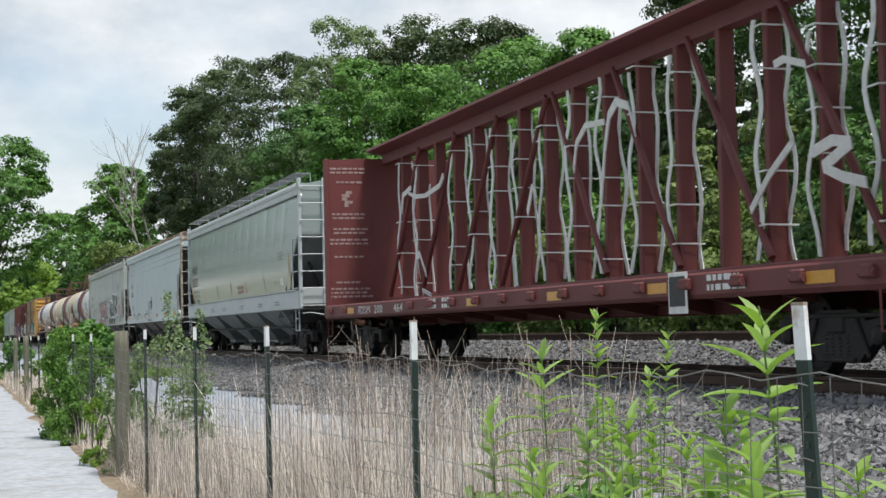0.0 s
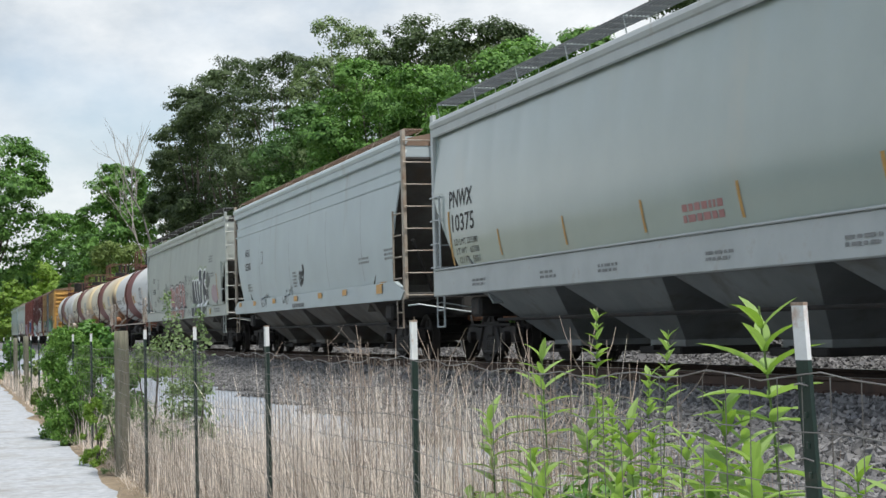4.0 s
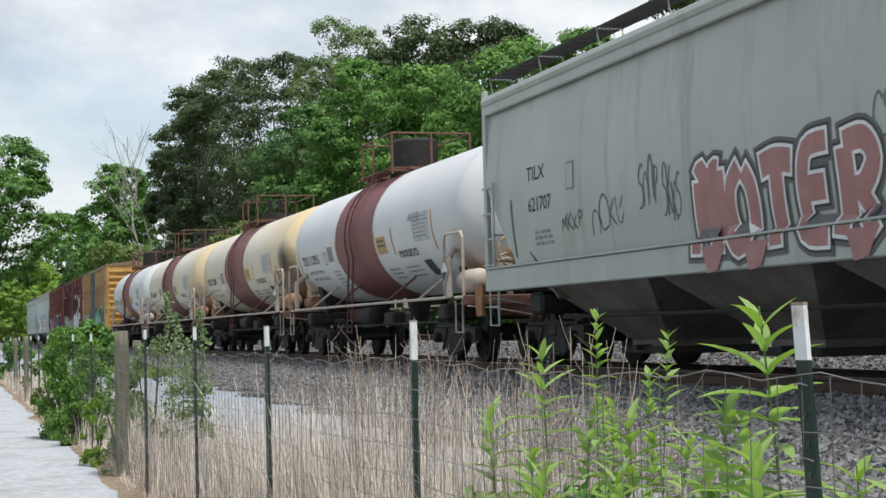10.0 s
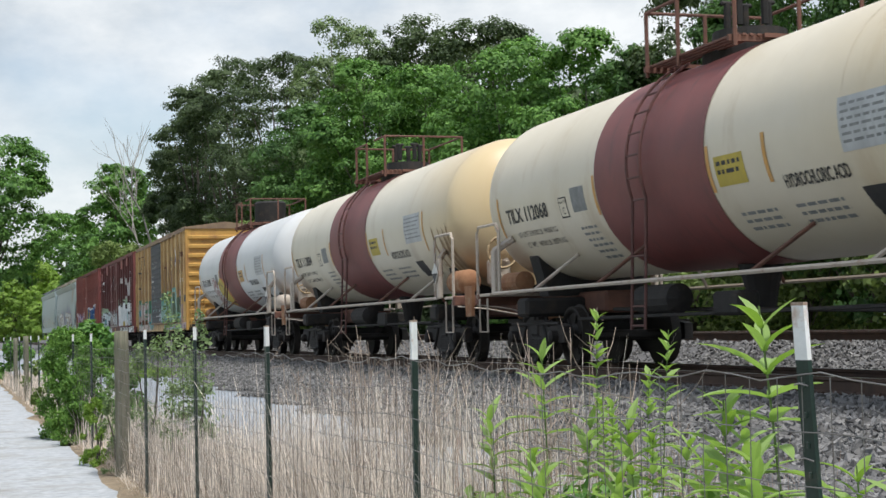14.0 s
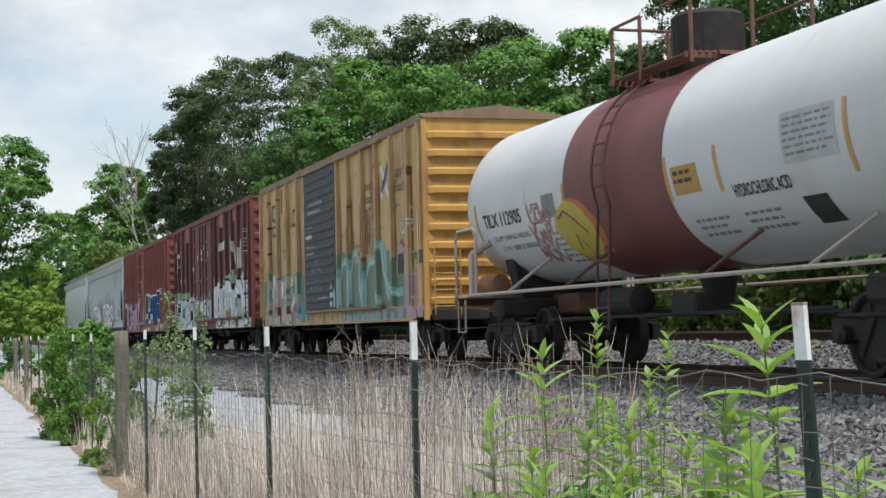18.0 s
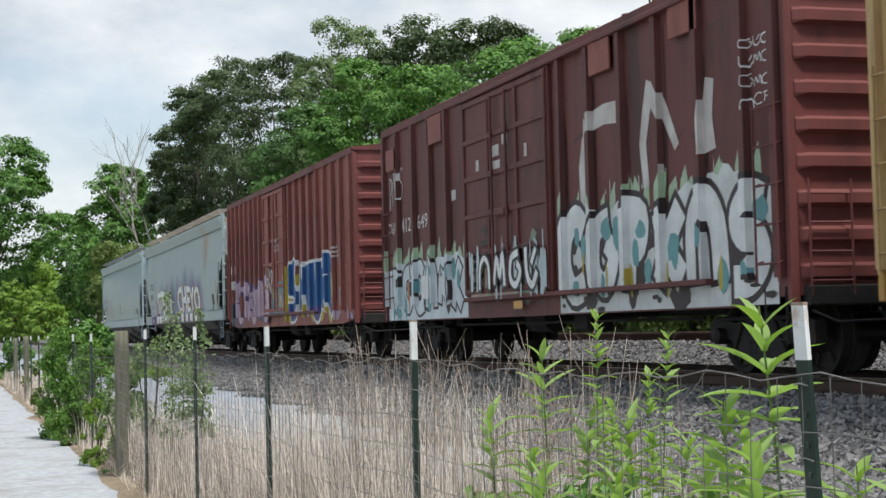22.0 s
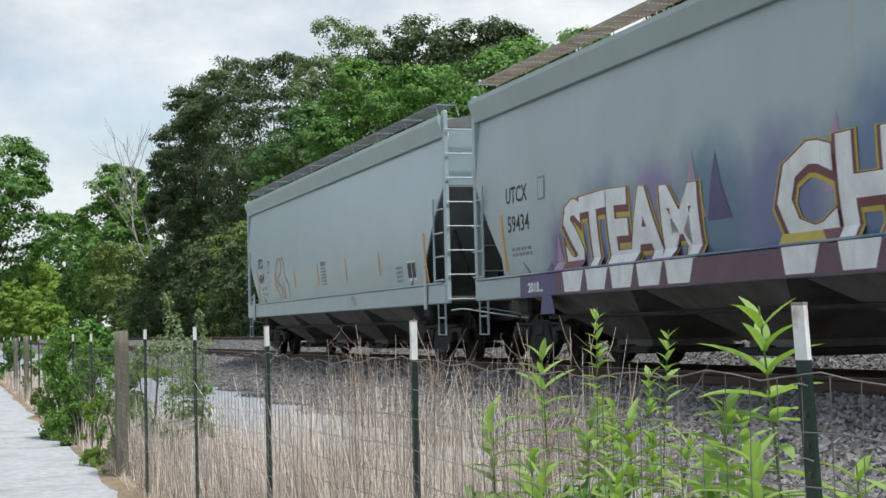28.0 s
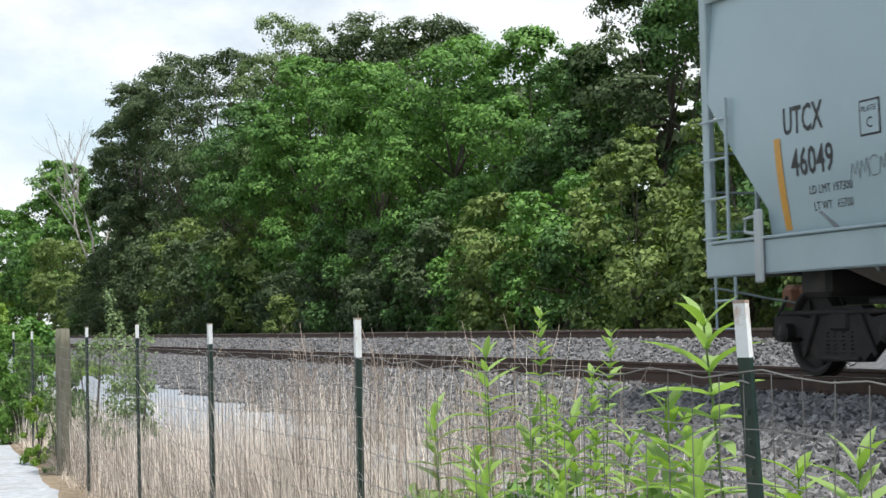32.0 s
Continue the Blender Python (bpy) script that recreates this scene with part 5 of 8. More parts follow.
def hopper(middle, half, sill, label, paint, trim, dark, bays=3, walk_paint=None, seams=(), ribs=0, wedge=False, cut_in=1.15, chord=0.28, board=0.0, end_ladder=0.6, sill_out=1.535, slope_paint=None, end_plate=False, slope_top=3.0, bay_paint=None, board_z=4.66):
    """A covered hopper car. sill: the heights of its side sill's edges."""
    th = car("hopper_car", middle, label, "hopper car")
    z0, z1 = sill
    skin = hopper_skin(1.52, z1)
    levels = [z1 - 0.03, 1.72] + steps(1.95, 4.12, 15)
    ends = {-1: (cut_in, slope_top), 1: (cut_in, slope_top) if slope_top > 3.5 else (min(cut_in, 1.15), min(slope_top, 3.0))}

    def slope(z, e):
        back, high = ends[1 if e > 0 else -1]
        return half - (back * (high - z) / (high - 1.72) if 1.72 < z < high else (back if z <= 1.72 else 0.0))
    # the two side sheets, each with its ends cut back over the trucks
    for s in (-1, 1):
        m = Mesh()
        cols = [-1.0, -0.97, -0.93] + steps(-0.88, 0.88, 26 if not ribs else ribs * 8) + [0.93, 0.97, 1.0]
        outer = [[(s * skin.out(0, max(z, z1 + 0.03)) - (s * 0.011 * (0.5 + 0.5 * math.cos(c * ribs * math.pi)) ** 6 * min(1, max(0, (z - 2.4) / 1.2)) if ribs else 0), c * slope(z, c), z) for c in cols] for z in levels]
        inner = [[(p[0] - s * 0.03, p[1], p[2]) for p in row] for row in outer]
        m.loft(outer, cap=False, ring=False)
        m.loft(inner, cap=False, ring=False)
        rim_o = [r[0] for r in outer] + outer[-1][1:] + [r[-1] for r in outer[::-1]][1:] + outer[0][::-1][1:-1]
        rim_i = [(p[0] - s * 0.03, p[1], p[2]) for p in rim_o]
        m.loft([rim_o, rim_i], cap=False)
        part("side_sheet", m, paint, th, smooth=True)
    for z in seams:
        part("side_seam", Mesh().tube([(-skin.out(0, z) + 0.004, -half + 0.05, z), (-skin.out(0, z) + 0.004, half - 0.05, z)], 0.026, 8), trim, th, smooth=True)
    # sills
    for s in (-1, 1):
        if wedge:
            pr = [(-half - 0.1, z0 + 0.16), (-half + 0.6, z1 + 0.02), (half - 0.6, z1 + 0.02), (half + 0.1, z0 + 0.16), (half - 0.15, z0), (-half + 0.15, z0)]
            m = Mesh().loft([[(s * sill_out - s * dx, a, b) for a, b in pr] for dx in (0.0, 0.09)])
        else:
            m = Mesh().box(s * (sill_out - 0.05), 0, (z0 + z1) / 2, 0.1, 2 * half + 0.06, z1 - z0, 0.018)
        ss = part("side_sill", m, trim, th)
        if not wedge:
            part("sill_ledge", Mesh().box(s * (sill_out - 0.03), 0, z1 + 0.012, 0.13, 2 * half - 0.2, 0.03, 0.008), trim, ss)
    # top chords, roof, hatches
    for s in (-1, 1):
        if chord > 0.3:
            m = Mesh().loft([[(s * 1.47, y, 4.04), (s * 1.50, y, 4.05), (s * 1.60, y, 4.34), (s * 1.60, y, 4.41), (s * 1.40, y, 4.43)] for y in (-half, half)])
        else:
            m = Mesh().tube([(s * 1.46, -half, 4.30), (s * 1.46, half, 4.30)], 0.10, 10).box(s * 1.49, 0, 4.16, 0.05, 2 * half, 0.16, 0.02)
        part("top_chord", m, trim, th)
    part("roof", Mesh().loft([[(x, y, 4.33 + 0.2 * math.cos(x / 1.45 * math.pi / 2)) for x in steps(-1.45, 1.45, 10)] + [(1.4, y, 4.2), (-1.4, y, 4.2)] for y in (-half + 0.01, half - 0.01)]), walk_paint or paint, th, smooth=False)
    part("hatch_cover", Mesh().loft([[(-0.33, y, 4.50), (-0.3, y, 4.60), (0.3, y, 4.60), (0.33, y, 4.50)] for y in (-half + 1.2, half - 1.2)]), trim, th)
    # running boards: gratings on brackets along both edges of the roof
    grate = Mesh()
    for s in (-1, 1):
        for k in range(7):
            grate.box(s * (1.12 + 0.06 * k) + s * board, 0, board_z, 0.012, 2 * half - 0.5, 0.03)
        for y in steps(-half + 0.3, half - 0.3, int(half * 5)):
            grate.box(s * (1.3 + board), y, board_z - 0.005, 0.4, 0.012, 0.02)
    part("running_board", grate, walk_paint or P_GRATE, th)
    for s in (-1, 1):
        bracket = Mesh().tube([(s * 1.44, 0, 4.36), (s * (1.49 + board), 0, board_z - 0.01), (s * (1.1 + board), 0, board_z - 0.01), (s * 1.1, 0, 4.45)], 0.014, 4).data("board_bracket", trim)
        for y in steps(-half + 0.3, half - 0.3, int(half * 0.95)):
            part("board_bracket", bracket, None, th, at=pose(0, y, 0))
    # ends: upright upper sheet, slope sheet below, end platform and posts
    for e in (1, -1):
        y, top_edge = e * half, ends[e][1]
        part("end_sheet", Mesh().loft([[(-1.46, y - e * 0.02 - e * d, 4.38), (1.46, y - e * 0.02 - e * d, 4.38), (1.46, y - e * 0.02 - e * d, top_edge - 0.02), (-1.46, y - e * 0.02 - e * d, top_edge - 0.02)] for d in (0, 0.03)]), paint, th)
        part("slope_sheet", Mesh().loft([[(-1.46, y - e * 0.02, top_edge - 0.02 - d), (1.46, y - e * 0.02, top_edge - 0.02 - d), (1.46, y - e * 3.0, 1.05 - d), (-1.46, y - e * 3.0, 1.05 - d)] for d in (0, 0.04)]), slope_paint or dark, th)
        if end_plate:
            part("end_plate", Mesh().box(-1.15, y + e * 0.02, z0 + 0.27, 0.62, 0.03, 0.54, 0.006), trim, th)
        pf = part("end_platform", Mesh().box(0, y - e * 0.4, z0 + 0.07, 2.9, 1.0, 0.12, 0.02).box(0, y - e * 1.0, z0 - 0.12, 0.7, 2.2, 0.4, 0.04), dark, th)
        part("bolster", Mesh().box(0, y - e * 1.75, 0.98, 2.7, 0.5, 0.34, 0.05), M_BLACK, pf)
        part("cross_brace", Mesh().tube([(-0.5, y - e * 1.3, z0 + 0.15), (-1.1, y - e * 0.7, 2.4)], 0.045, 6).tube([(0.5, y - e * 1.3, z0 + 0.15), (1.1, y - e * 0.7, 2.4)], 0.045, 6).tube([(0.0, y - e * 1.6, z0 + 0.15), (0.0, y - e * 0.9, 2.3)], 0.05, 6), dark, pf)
        for s in (-1, 1):
            fr = part("corner_post", Mesh().box(s * 1.475, y + e * 0.03, (z0 + 4.5) / 2, 0.075, 0.14, 4.5 - z0, 0.012), trim, th)
            if s < 0:
                w = end_ladder
                part("inner_post", Mesh().box(-1.475 + w, y + e * 0.06, (z0 + 4.5) / 2, 0.05, 0.05, 4.5 - z0, 0.01), trim, fr)
                rung = Mesh().tube([(-1.5, y + e * 0.13, 0), (-1.45 + w, y + e * 0.13, 0)], 0.014, 6).data("rung", trim)
                for k in range(8):
                    part("rung", rung, None, fr, at=pose(0, 0, z0 + 0.08 + 0.43 * k))
                # the low side ladder by the corner
                sl = part("side_ladder", Mesh().tube([(-1.56, y - e * 0.5, z1 + 0.02), (-1.56, y - e * 0.5, 2.95)], 0.02, 6), trim, th)
                rr = Mesh().tube([(-1.56, y - e * 0.5, 0), (-1.56, y + e * 0.05, 0)], 0.014, 6).data("rung", trim)
                for k in range(4):
                    part("rung", rr, None, sl, at=pose(0, 0, z1 + 0.06 + 0.42 * k))
                part("sill_step", Mesh().tube([(-1.5, y - e * 0.5, z0 + 0.03), (-1.5, y - e * 0.5, z0 - 0.55), (-1.5, y - e * 0.08, z0 - 0.55), (-1.5, y - e * 0.08, z0 + 0.03)], 0.02, 6).tube([(-1.5, y - e * 0.5, z0 - 0.25), (-1.5, y - e * 0.08, z0 - 0.25)], 0.016, 6), trim, th)
                part("uncoupling_lever", Mesh().tube([(-1.45, y + e * 0.12, z0 - 0.12), (-1.3, y + e * 0.3, z0 - 0.1), (-0.6, y + e * 0.4, z0 - 0.22), (-0.1, y + e * 0.45, z0 - 0.3)], 0.014, 5), trim, th)
        coupler(th, e * (half + 0.45))
    # discharge bays, each a blunt pyramid with its gate
    span = (2 * half - 4.6) / bays
    for k in range(bays):
        y = (k + 0.5 - bays / 2) * span
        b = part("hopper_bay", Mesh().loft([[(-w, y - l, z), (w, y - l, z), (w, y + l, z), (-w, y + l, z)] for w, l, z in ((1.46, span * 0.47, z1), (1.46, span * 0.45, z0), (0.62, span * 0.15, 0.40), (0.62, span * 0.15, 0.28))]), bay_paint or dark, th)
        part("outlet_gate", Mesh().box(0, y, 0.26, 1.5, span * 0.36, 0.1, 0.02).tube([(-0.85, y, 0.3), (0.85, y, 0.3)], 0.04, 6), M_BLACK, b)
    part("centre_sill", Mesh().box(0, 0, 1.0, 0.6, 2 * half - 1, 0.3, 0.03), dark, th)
    part("brake_pipe", Mesh().tube([(-1.15, -half + 2.4, 0.75), (-1.15, half - 2.4, 0.75)], 0.03, 6), M_BLACK, th)
    trucks(th, half - 1.75)
    return th, skin


def strips(th, skin, places, h=0.62, w=0.09, z=1.78, material=None, lean=0.06):
    """Upright amber reflector strips low on the side."""
    for y in places:
        skin.lay("reflector_strip", [[(y + w / 2, z), (y + w / 2 + lean, z + h), (y - w / 2 + lean, z + h), (y - w / 2, z)]], material or M_BRASS, th, 0.006)


def notices(th, skin, y, z, w, rows, seed, row=0.05):
    skin.bars(th, y, z, w, rows, row, 0.035, M_GREYINK, seed)


P_SILVER = mat("hopper_pale_green_grey", (0.325, 0.39, 0.372), (0.285, 0.345, 0.33), scale=0.7, rough=0.3, coat=0.75, bump=0.02, bscale=6, stain=(0.345, 0.375, 0.335), stain_at=0.62, stain_scale=0.8, stain_stretch=(1, 1, 0.4))
P_PALE = mat("hopper_pale_grey", (0.47, 0.545, 0.56), (0.42, 0.485, 0.505), scale=0.6, rough=0.42, bump=0.05, bscale=6, stain=(0.34, 0.35, 0.34), stain_at=0.66, stain_scale=1.1, stain_stretch=(1, 1.6, 0.25))
P_GREEN = mat("hopper_grey_green", (0.425, 0.462, 0.43), (0.36, 0.392, 0.37), scale=0.7, rough=0.42, bump=0.05, bscale=6, stain=(0.24, 0.25, 0.22), stain_at=0.62, stain_scale=1.2, stain_stretch=(1, 1.6, 0.25))
P_BLUE = mat("hopper_light_grey", (0.35, 0.43, 0.445), (0.31, 0.38, 0.395), scale=0.6, rough=0.42, bump=0.05, bscale=6, stain=(0.36, 0.33, 0.27), stain_at=0.68, stain_scale=1.0, stain_stretch=(1, 1.4, 0.3))
P_CLEAN = mat("hopper_clean_grey", (0.325, 0.43, 0.465), (0.30, 0.395, 0.43), scale=0.6, rough=0.35, coat=0.25, bump=0.03, bscale=6, stain=(0.34, 0.41, 0.43), stain_at=0.66, stain_scale=1.4)
P_CLEANTRIM = mat("hopper_clean_trim", (0.37, 0.46, 0.485), (0.32, 0.405, 0.43), scale=1.5, rough=0.4, bump=0.05, stain=(0.30, 0.34, 0.34), stain_at=0.66, stain_scale=3)
P_TRIM = mat("hopper_trim_white", (0.46, 0.50, 0.505), (0.39, 0.425, 0.43), scale=1.5, rough=0.45, bump=0.05, stain=(0.33, 0.31, 0.28), stain_at=0.66, stain_scale=3)
P_TAN = mat("hopper_trim_tan", (0.42, 0.38, 0.32), (0.33, 0.28, 0.22), scale=2, rough=0.6, bump=0.1, stain=(0.22, 0.14, 0.09), stain_at=0.56, stain_scale=3)
# Near-black: the shade under the cars is put into this colour.
P_UNDER = mat("hopper_underside_shade", (0.05, 0.048, 0.045), (0.026, 0.025, 0.024), scale=1.5, rough=0.85, bump=0.15, stain=(0.065, 0.053, 0.042), stain_at=0.58, stain_scale=1.6)
P_ROOFRUST = mat("roof_walk_rust", (0.28, 0.19, 0.13), (0.18, 0.13, 0.10), scale=2, rough=0.8, bump=0.2)


# A darker body grey, holding the shade of end openings and bays.
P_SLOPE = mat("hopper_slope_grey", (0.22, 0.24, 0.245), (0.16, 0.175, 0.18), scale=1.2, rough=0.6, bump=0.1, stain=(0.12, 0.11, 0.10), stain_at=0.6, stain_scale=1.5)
# Grime over a grey taken down for the shade about the bays.
P_BAYTAN = mat("hopper_bay_shaded_grime", (0.16, 0.155, 0.145), (0.085, 0.078, 0.07), scale=1.4, rough=0.75, bump=0.15, stain=(0.10, 0.075, 0.055), stain_at=0.55, stain_scale=1.6, stain_stretch=(1, 1.6, 0.4))
P_GRATE = mat("galvanised_grating", (0.22, 0.23, 0.235), (0.15, 0.155, 0.16), scale=3, rough=0.6, metal=0.3, bump=0.1)


def hopper_one():
    th, k = hopper(-90.3, 9.6, (1.2, 1.66), "glossy pale green-grey covered hopper with white sill", P_SILVER, P_TRIM, P_UNDER, bays=4, ribs=15, cut_in=1.45, slope_top=3.1, slope_paint=P_SLOPE, end_plate=True, bay_paint=P_SLOPE)
    k.text(th, "PNWX", 8.62, 2.72, 0.42, width=1.25, bold=0.006)
    k.text(th, "10375", 8.5, 2.3, 0.42, width=1.2, bold=0.006)
    k.text(th, "LD LMT 220300", 8.45, 2.06, 0.15, width=1.25)
    k.text(th, "LT WT   65700", 8.38, 1.9, 0.15, width=1.2)
    k.text(th, "CU FT   5851", 8.3, 1.74, 0.15, width=1.1)
    strips(th, k, (8.62, -8.45), 0.95, 0.1, 1.72)
    strips(th, k, (6.1, 3.3, 0.6, -2.0, -4.9), 0.42, 0.07)
    k.bars(th, -0.5, 1.95, 1.3, 2, 0.09, 0.04, S_PINK, 3)
    notices(th, k, -7.0, 2.7, 0.8, 3, 4)
    k.patch(th, -7.1, -7.5, 1.86, 2.06, M_WHITEINK, "notice_plate")
    k.blot(th, -6.4, 1.95, 0.06, 0.06, S_YELLOW, 9, 10, 0.1)
    for i, y in enumerate((7.4, 4.2, 2.0, -1.2, -4.2, -6.6)):
        k.bars(th, y, 1.4, 0.7, 2, 0.04, 0.03, M_GREYINK, 20 + i)


def hopper_two():
    th, k = hopper(-69.2, 9.4, (1.2, 1.55), "pale grey covered hopper with rust-brown roof walk and seams", P_PALE, P_PALE, P_UNDER, bays=4, walk_paint=P_ROOFRUST, seams=(3.52, 3.77), wedge=True, slope_top=4.0, cut_in=1.0, bay_paint=P_BAYTAN, slope_paint=P_BAYTAN, board_z=4.56, board=-0.14)
    for p in th.children:
        if p.name.startswith(("corner_post", "side_ladder", "sill_step", "board_bracket")):
            for o in (p, *p.children):
                o.data.materials[0] = P_TAN
    # upright weld creases of the side, their shade put on as grey strokes
    for y in (5.4, 1.3, -2.9, -6.2):
        k.stroke(th, [(y, 1.62), (y + 0.03, 2.3), (y + 0.06, 3.0), (y + 0.05, 3.45)], (0.018, 0.012), M_GREYINK, "stain", 0.003)
    k.text(th, "AEX", 7.65, 2.86, 0.3, width=0.75, bold=0.004)
    k.text(th, "15580", 7.65, 2.45, 0.3, width=0.85, bold=0.004)
    notices(th, k, 7.4, 2.0, 0.8, 3, 31)
    notices(th, k, -5.9, 2.12, 1.1, 2, 32)
    notices(th, k, -8.0, 2.2, 0.7, 3, 33)
    notices(th, k, 1.0, 2.1, 0.5, 5, 34)
    k.patch(th, 5.2, 4.9, 2.55, 2.9, M_GREYINK, "notice_plate")
    k.patch(th, 5.17, 4.93, 2.58, 2.87, P_PALE, "notice_plate", 0.008)
    for i, y in enumerate((8.4, 6.1, 3.25, 0.45, -2.3, -4.75)):
        k.patch(th, y + 0.2, y - 0.2, 1.40, 1.53, M_AMBER, "reflector_plate", 0.016)
    k.patch(th, -7.5, -7.95, 1.36, 1.6, M_AMBER, "reflector_plate", 0.016)
    k.scrawl(th, 5.1, 1.26, 0.8, 0.42, S_GREY, 35, 0.035, 12, 0.016)
    k.scrawl(th, 2.1, 1.3, 0.9, 0.45, S_GREY, 36, 0.035, 12, 0.016)
    k.scrawl(th, 0.25, 1.78, 0.62, 0.42, S_BLACK, 37, 0.1, 7)
    k.bars(th, 0.9, 1.24, 1.5, 1, 0.1, 0.05, M_GREYINK, 38)


def hopper_three():
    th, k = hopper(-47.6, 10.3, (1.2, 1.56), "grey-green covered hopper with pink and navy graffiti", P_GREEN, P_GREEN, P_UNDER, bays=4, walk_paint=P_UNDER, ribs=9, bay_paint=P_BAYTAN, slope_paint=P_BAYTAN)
    k.text(th, "TILX", 8.35, 2.82, 0.3, width=0.75, bold=0.004)
    k.text(th, "621707", 8.3, 2.35, 0.3, width=0.95, bold=0.004)
    notices(th, k, 8.1, 2.0, 0.8, 3, 41)
    strips(th, k, (9.0,), 0.9, 0.07, 1.7, S_GREY)
    strips(th, k, (-8.62,), 0.85, 0.12, 1.75)
    k.patch(th, 6.75, 6.45, 2.55, 2.95, M_GREYINK, "notice_plate")
    k.patch(th, 6.72, 6.48, 2.58, 2.92, P_GREEN, "notice_plate", 0.008)
    # the pink piece
    letters(k, th, "MOTER", 2.75, 1.46, 3.95, 0.96, 0.25, ((spray("smoke", (0.12, 0.12, 0.12)), 0.22, 0.006), (S_BLACK, 0.14, 0.0075), (S_WHITE, 0.08, 0.0095), (S_PINK, 0.0, 0.0125)), 42, "pink graffiti letters with dark rim")
    for y in (2.2, 1.2, -0.9):
        k.lay("graffiti", [[(y + 0.3, 1.5), (y - 0.3, 1.5), (y - 0.1, 1.22), (y + 0.15, 1.18)]], S_PINK, th, 0.016)
    # the navy piece
    navy = spray("ink_navy", (0.022, 0.03, 0.045))
    haze = spray("haze_green", (0.36, 0.44, 0.30))
    letters(k, th, "AUZE", -3.0, 1.5, 3.45, 1.02, 0.34, ((haze, 0.3, 0.004), (S_WHITE, 0.16, 0.0065), (navy, 0.0, 0.009)), 43, "navy graffiti letters with white rim", lambda i: 1.0 + 0.06 * i)
    for j in range(4):
        y = -3.12 - 0.86 * j
        k.lay("graffiti", [[(y + 0.04, 1.56), (y - 0.72, 1.56), (y - 0.62, 1.22), (y - 0.05, 1.22)]], S_WHITE, th, 0.0185)
        k.lay("graffiti", [[(y, 1.56), (y - 0.68, 1.56), (y - 0.56, 1.25), (y - 0.1, 1.25)]], navy, th, 0.0205)
    k.lay("graffiti", [[(-5.1 + 0.17 * math.cos(t) * r, 2.72 + 0.17 * math.sin(t) * r) for t, r in ((a, 1), (a + 0.45, 1), (a + 0.45, 0.45), (a, 0.45))] for a in steps(0, 2 * math.pi, 14)[:-1]], S_NAVY, th, 0.011)
    k.patch(th, -6.1, -6.75, 1.75, 2.2, M_WHITEINK, "notice_plate", 0.009)
    k.patch(th, -6.14, -6.4, 1.8, 2.16, M_INK, "notice_plate", 0.012)
    k.patch(th, -6.45, -6.71, 1.8, 2.16, M_INK, "notice_plate", 0.012)
    k.blot(th, -6.6, 2.45, 0.6, 0.28, S_GREY, 44, 40, 0.15)
    k.blot(th, -8.0, 1.95, 0.75, 0.3, spray("faded_pink", (0.45, 0.33, 0.36)), 45, 46, 0.14)
    for i, (y, z, w, h) in enumerate(((7.0, 1.95, 0.8, 0.3), (5.9, 1.8, 1.1, 0.5), (4.3, 2.1, 0.6, 0.6), (3.6, 1.8, 0.5, 0.8), (-1.1, 2.3, 0.7, 0.5), (-1.3, 1.9, 0.8, 0.4), (-2.1, 2.4, 1.0, 0.35), (-2.3, 1.7, 0.6, 0.5), (-2.0, 1.3, 0.8, 0.25), (-3.0, 1.25, 0.3, 0.2))):
        k.scrawl(th, y, z, w, h, S_GREY, 50 + i, 0.03, 14)
    notices(th, k, -7.0, 3.2, 0.8, 3, 46)
    notices(th, k, -6.9, 2.62, 1.4, 2, 47)
    k.patch(th, -7.25, -7.5, 1.28, 1.46, S_YELLOW, "reflector_plate", 0.016)
    notices(th, k, -8.2, 1.42, 1.2, 2, 48)


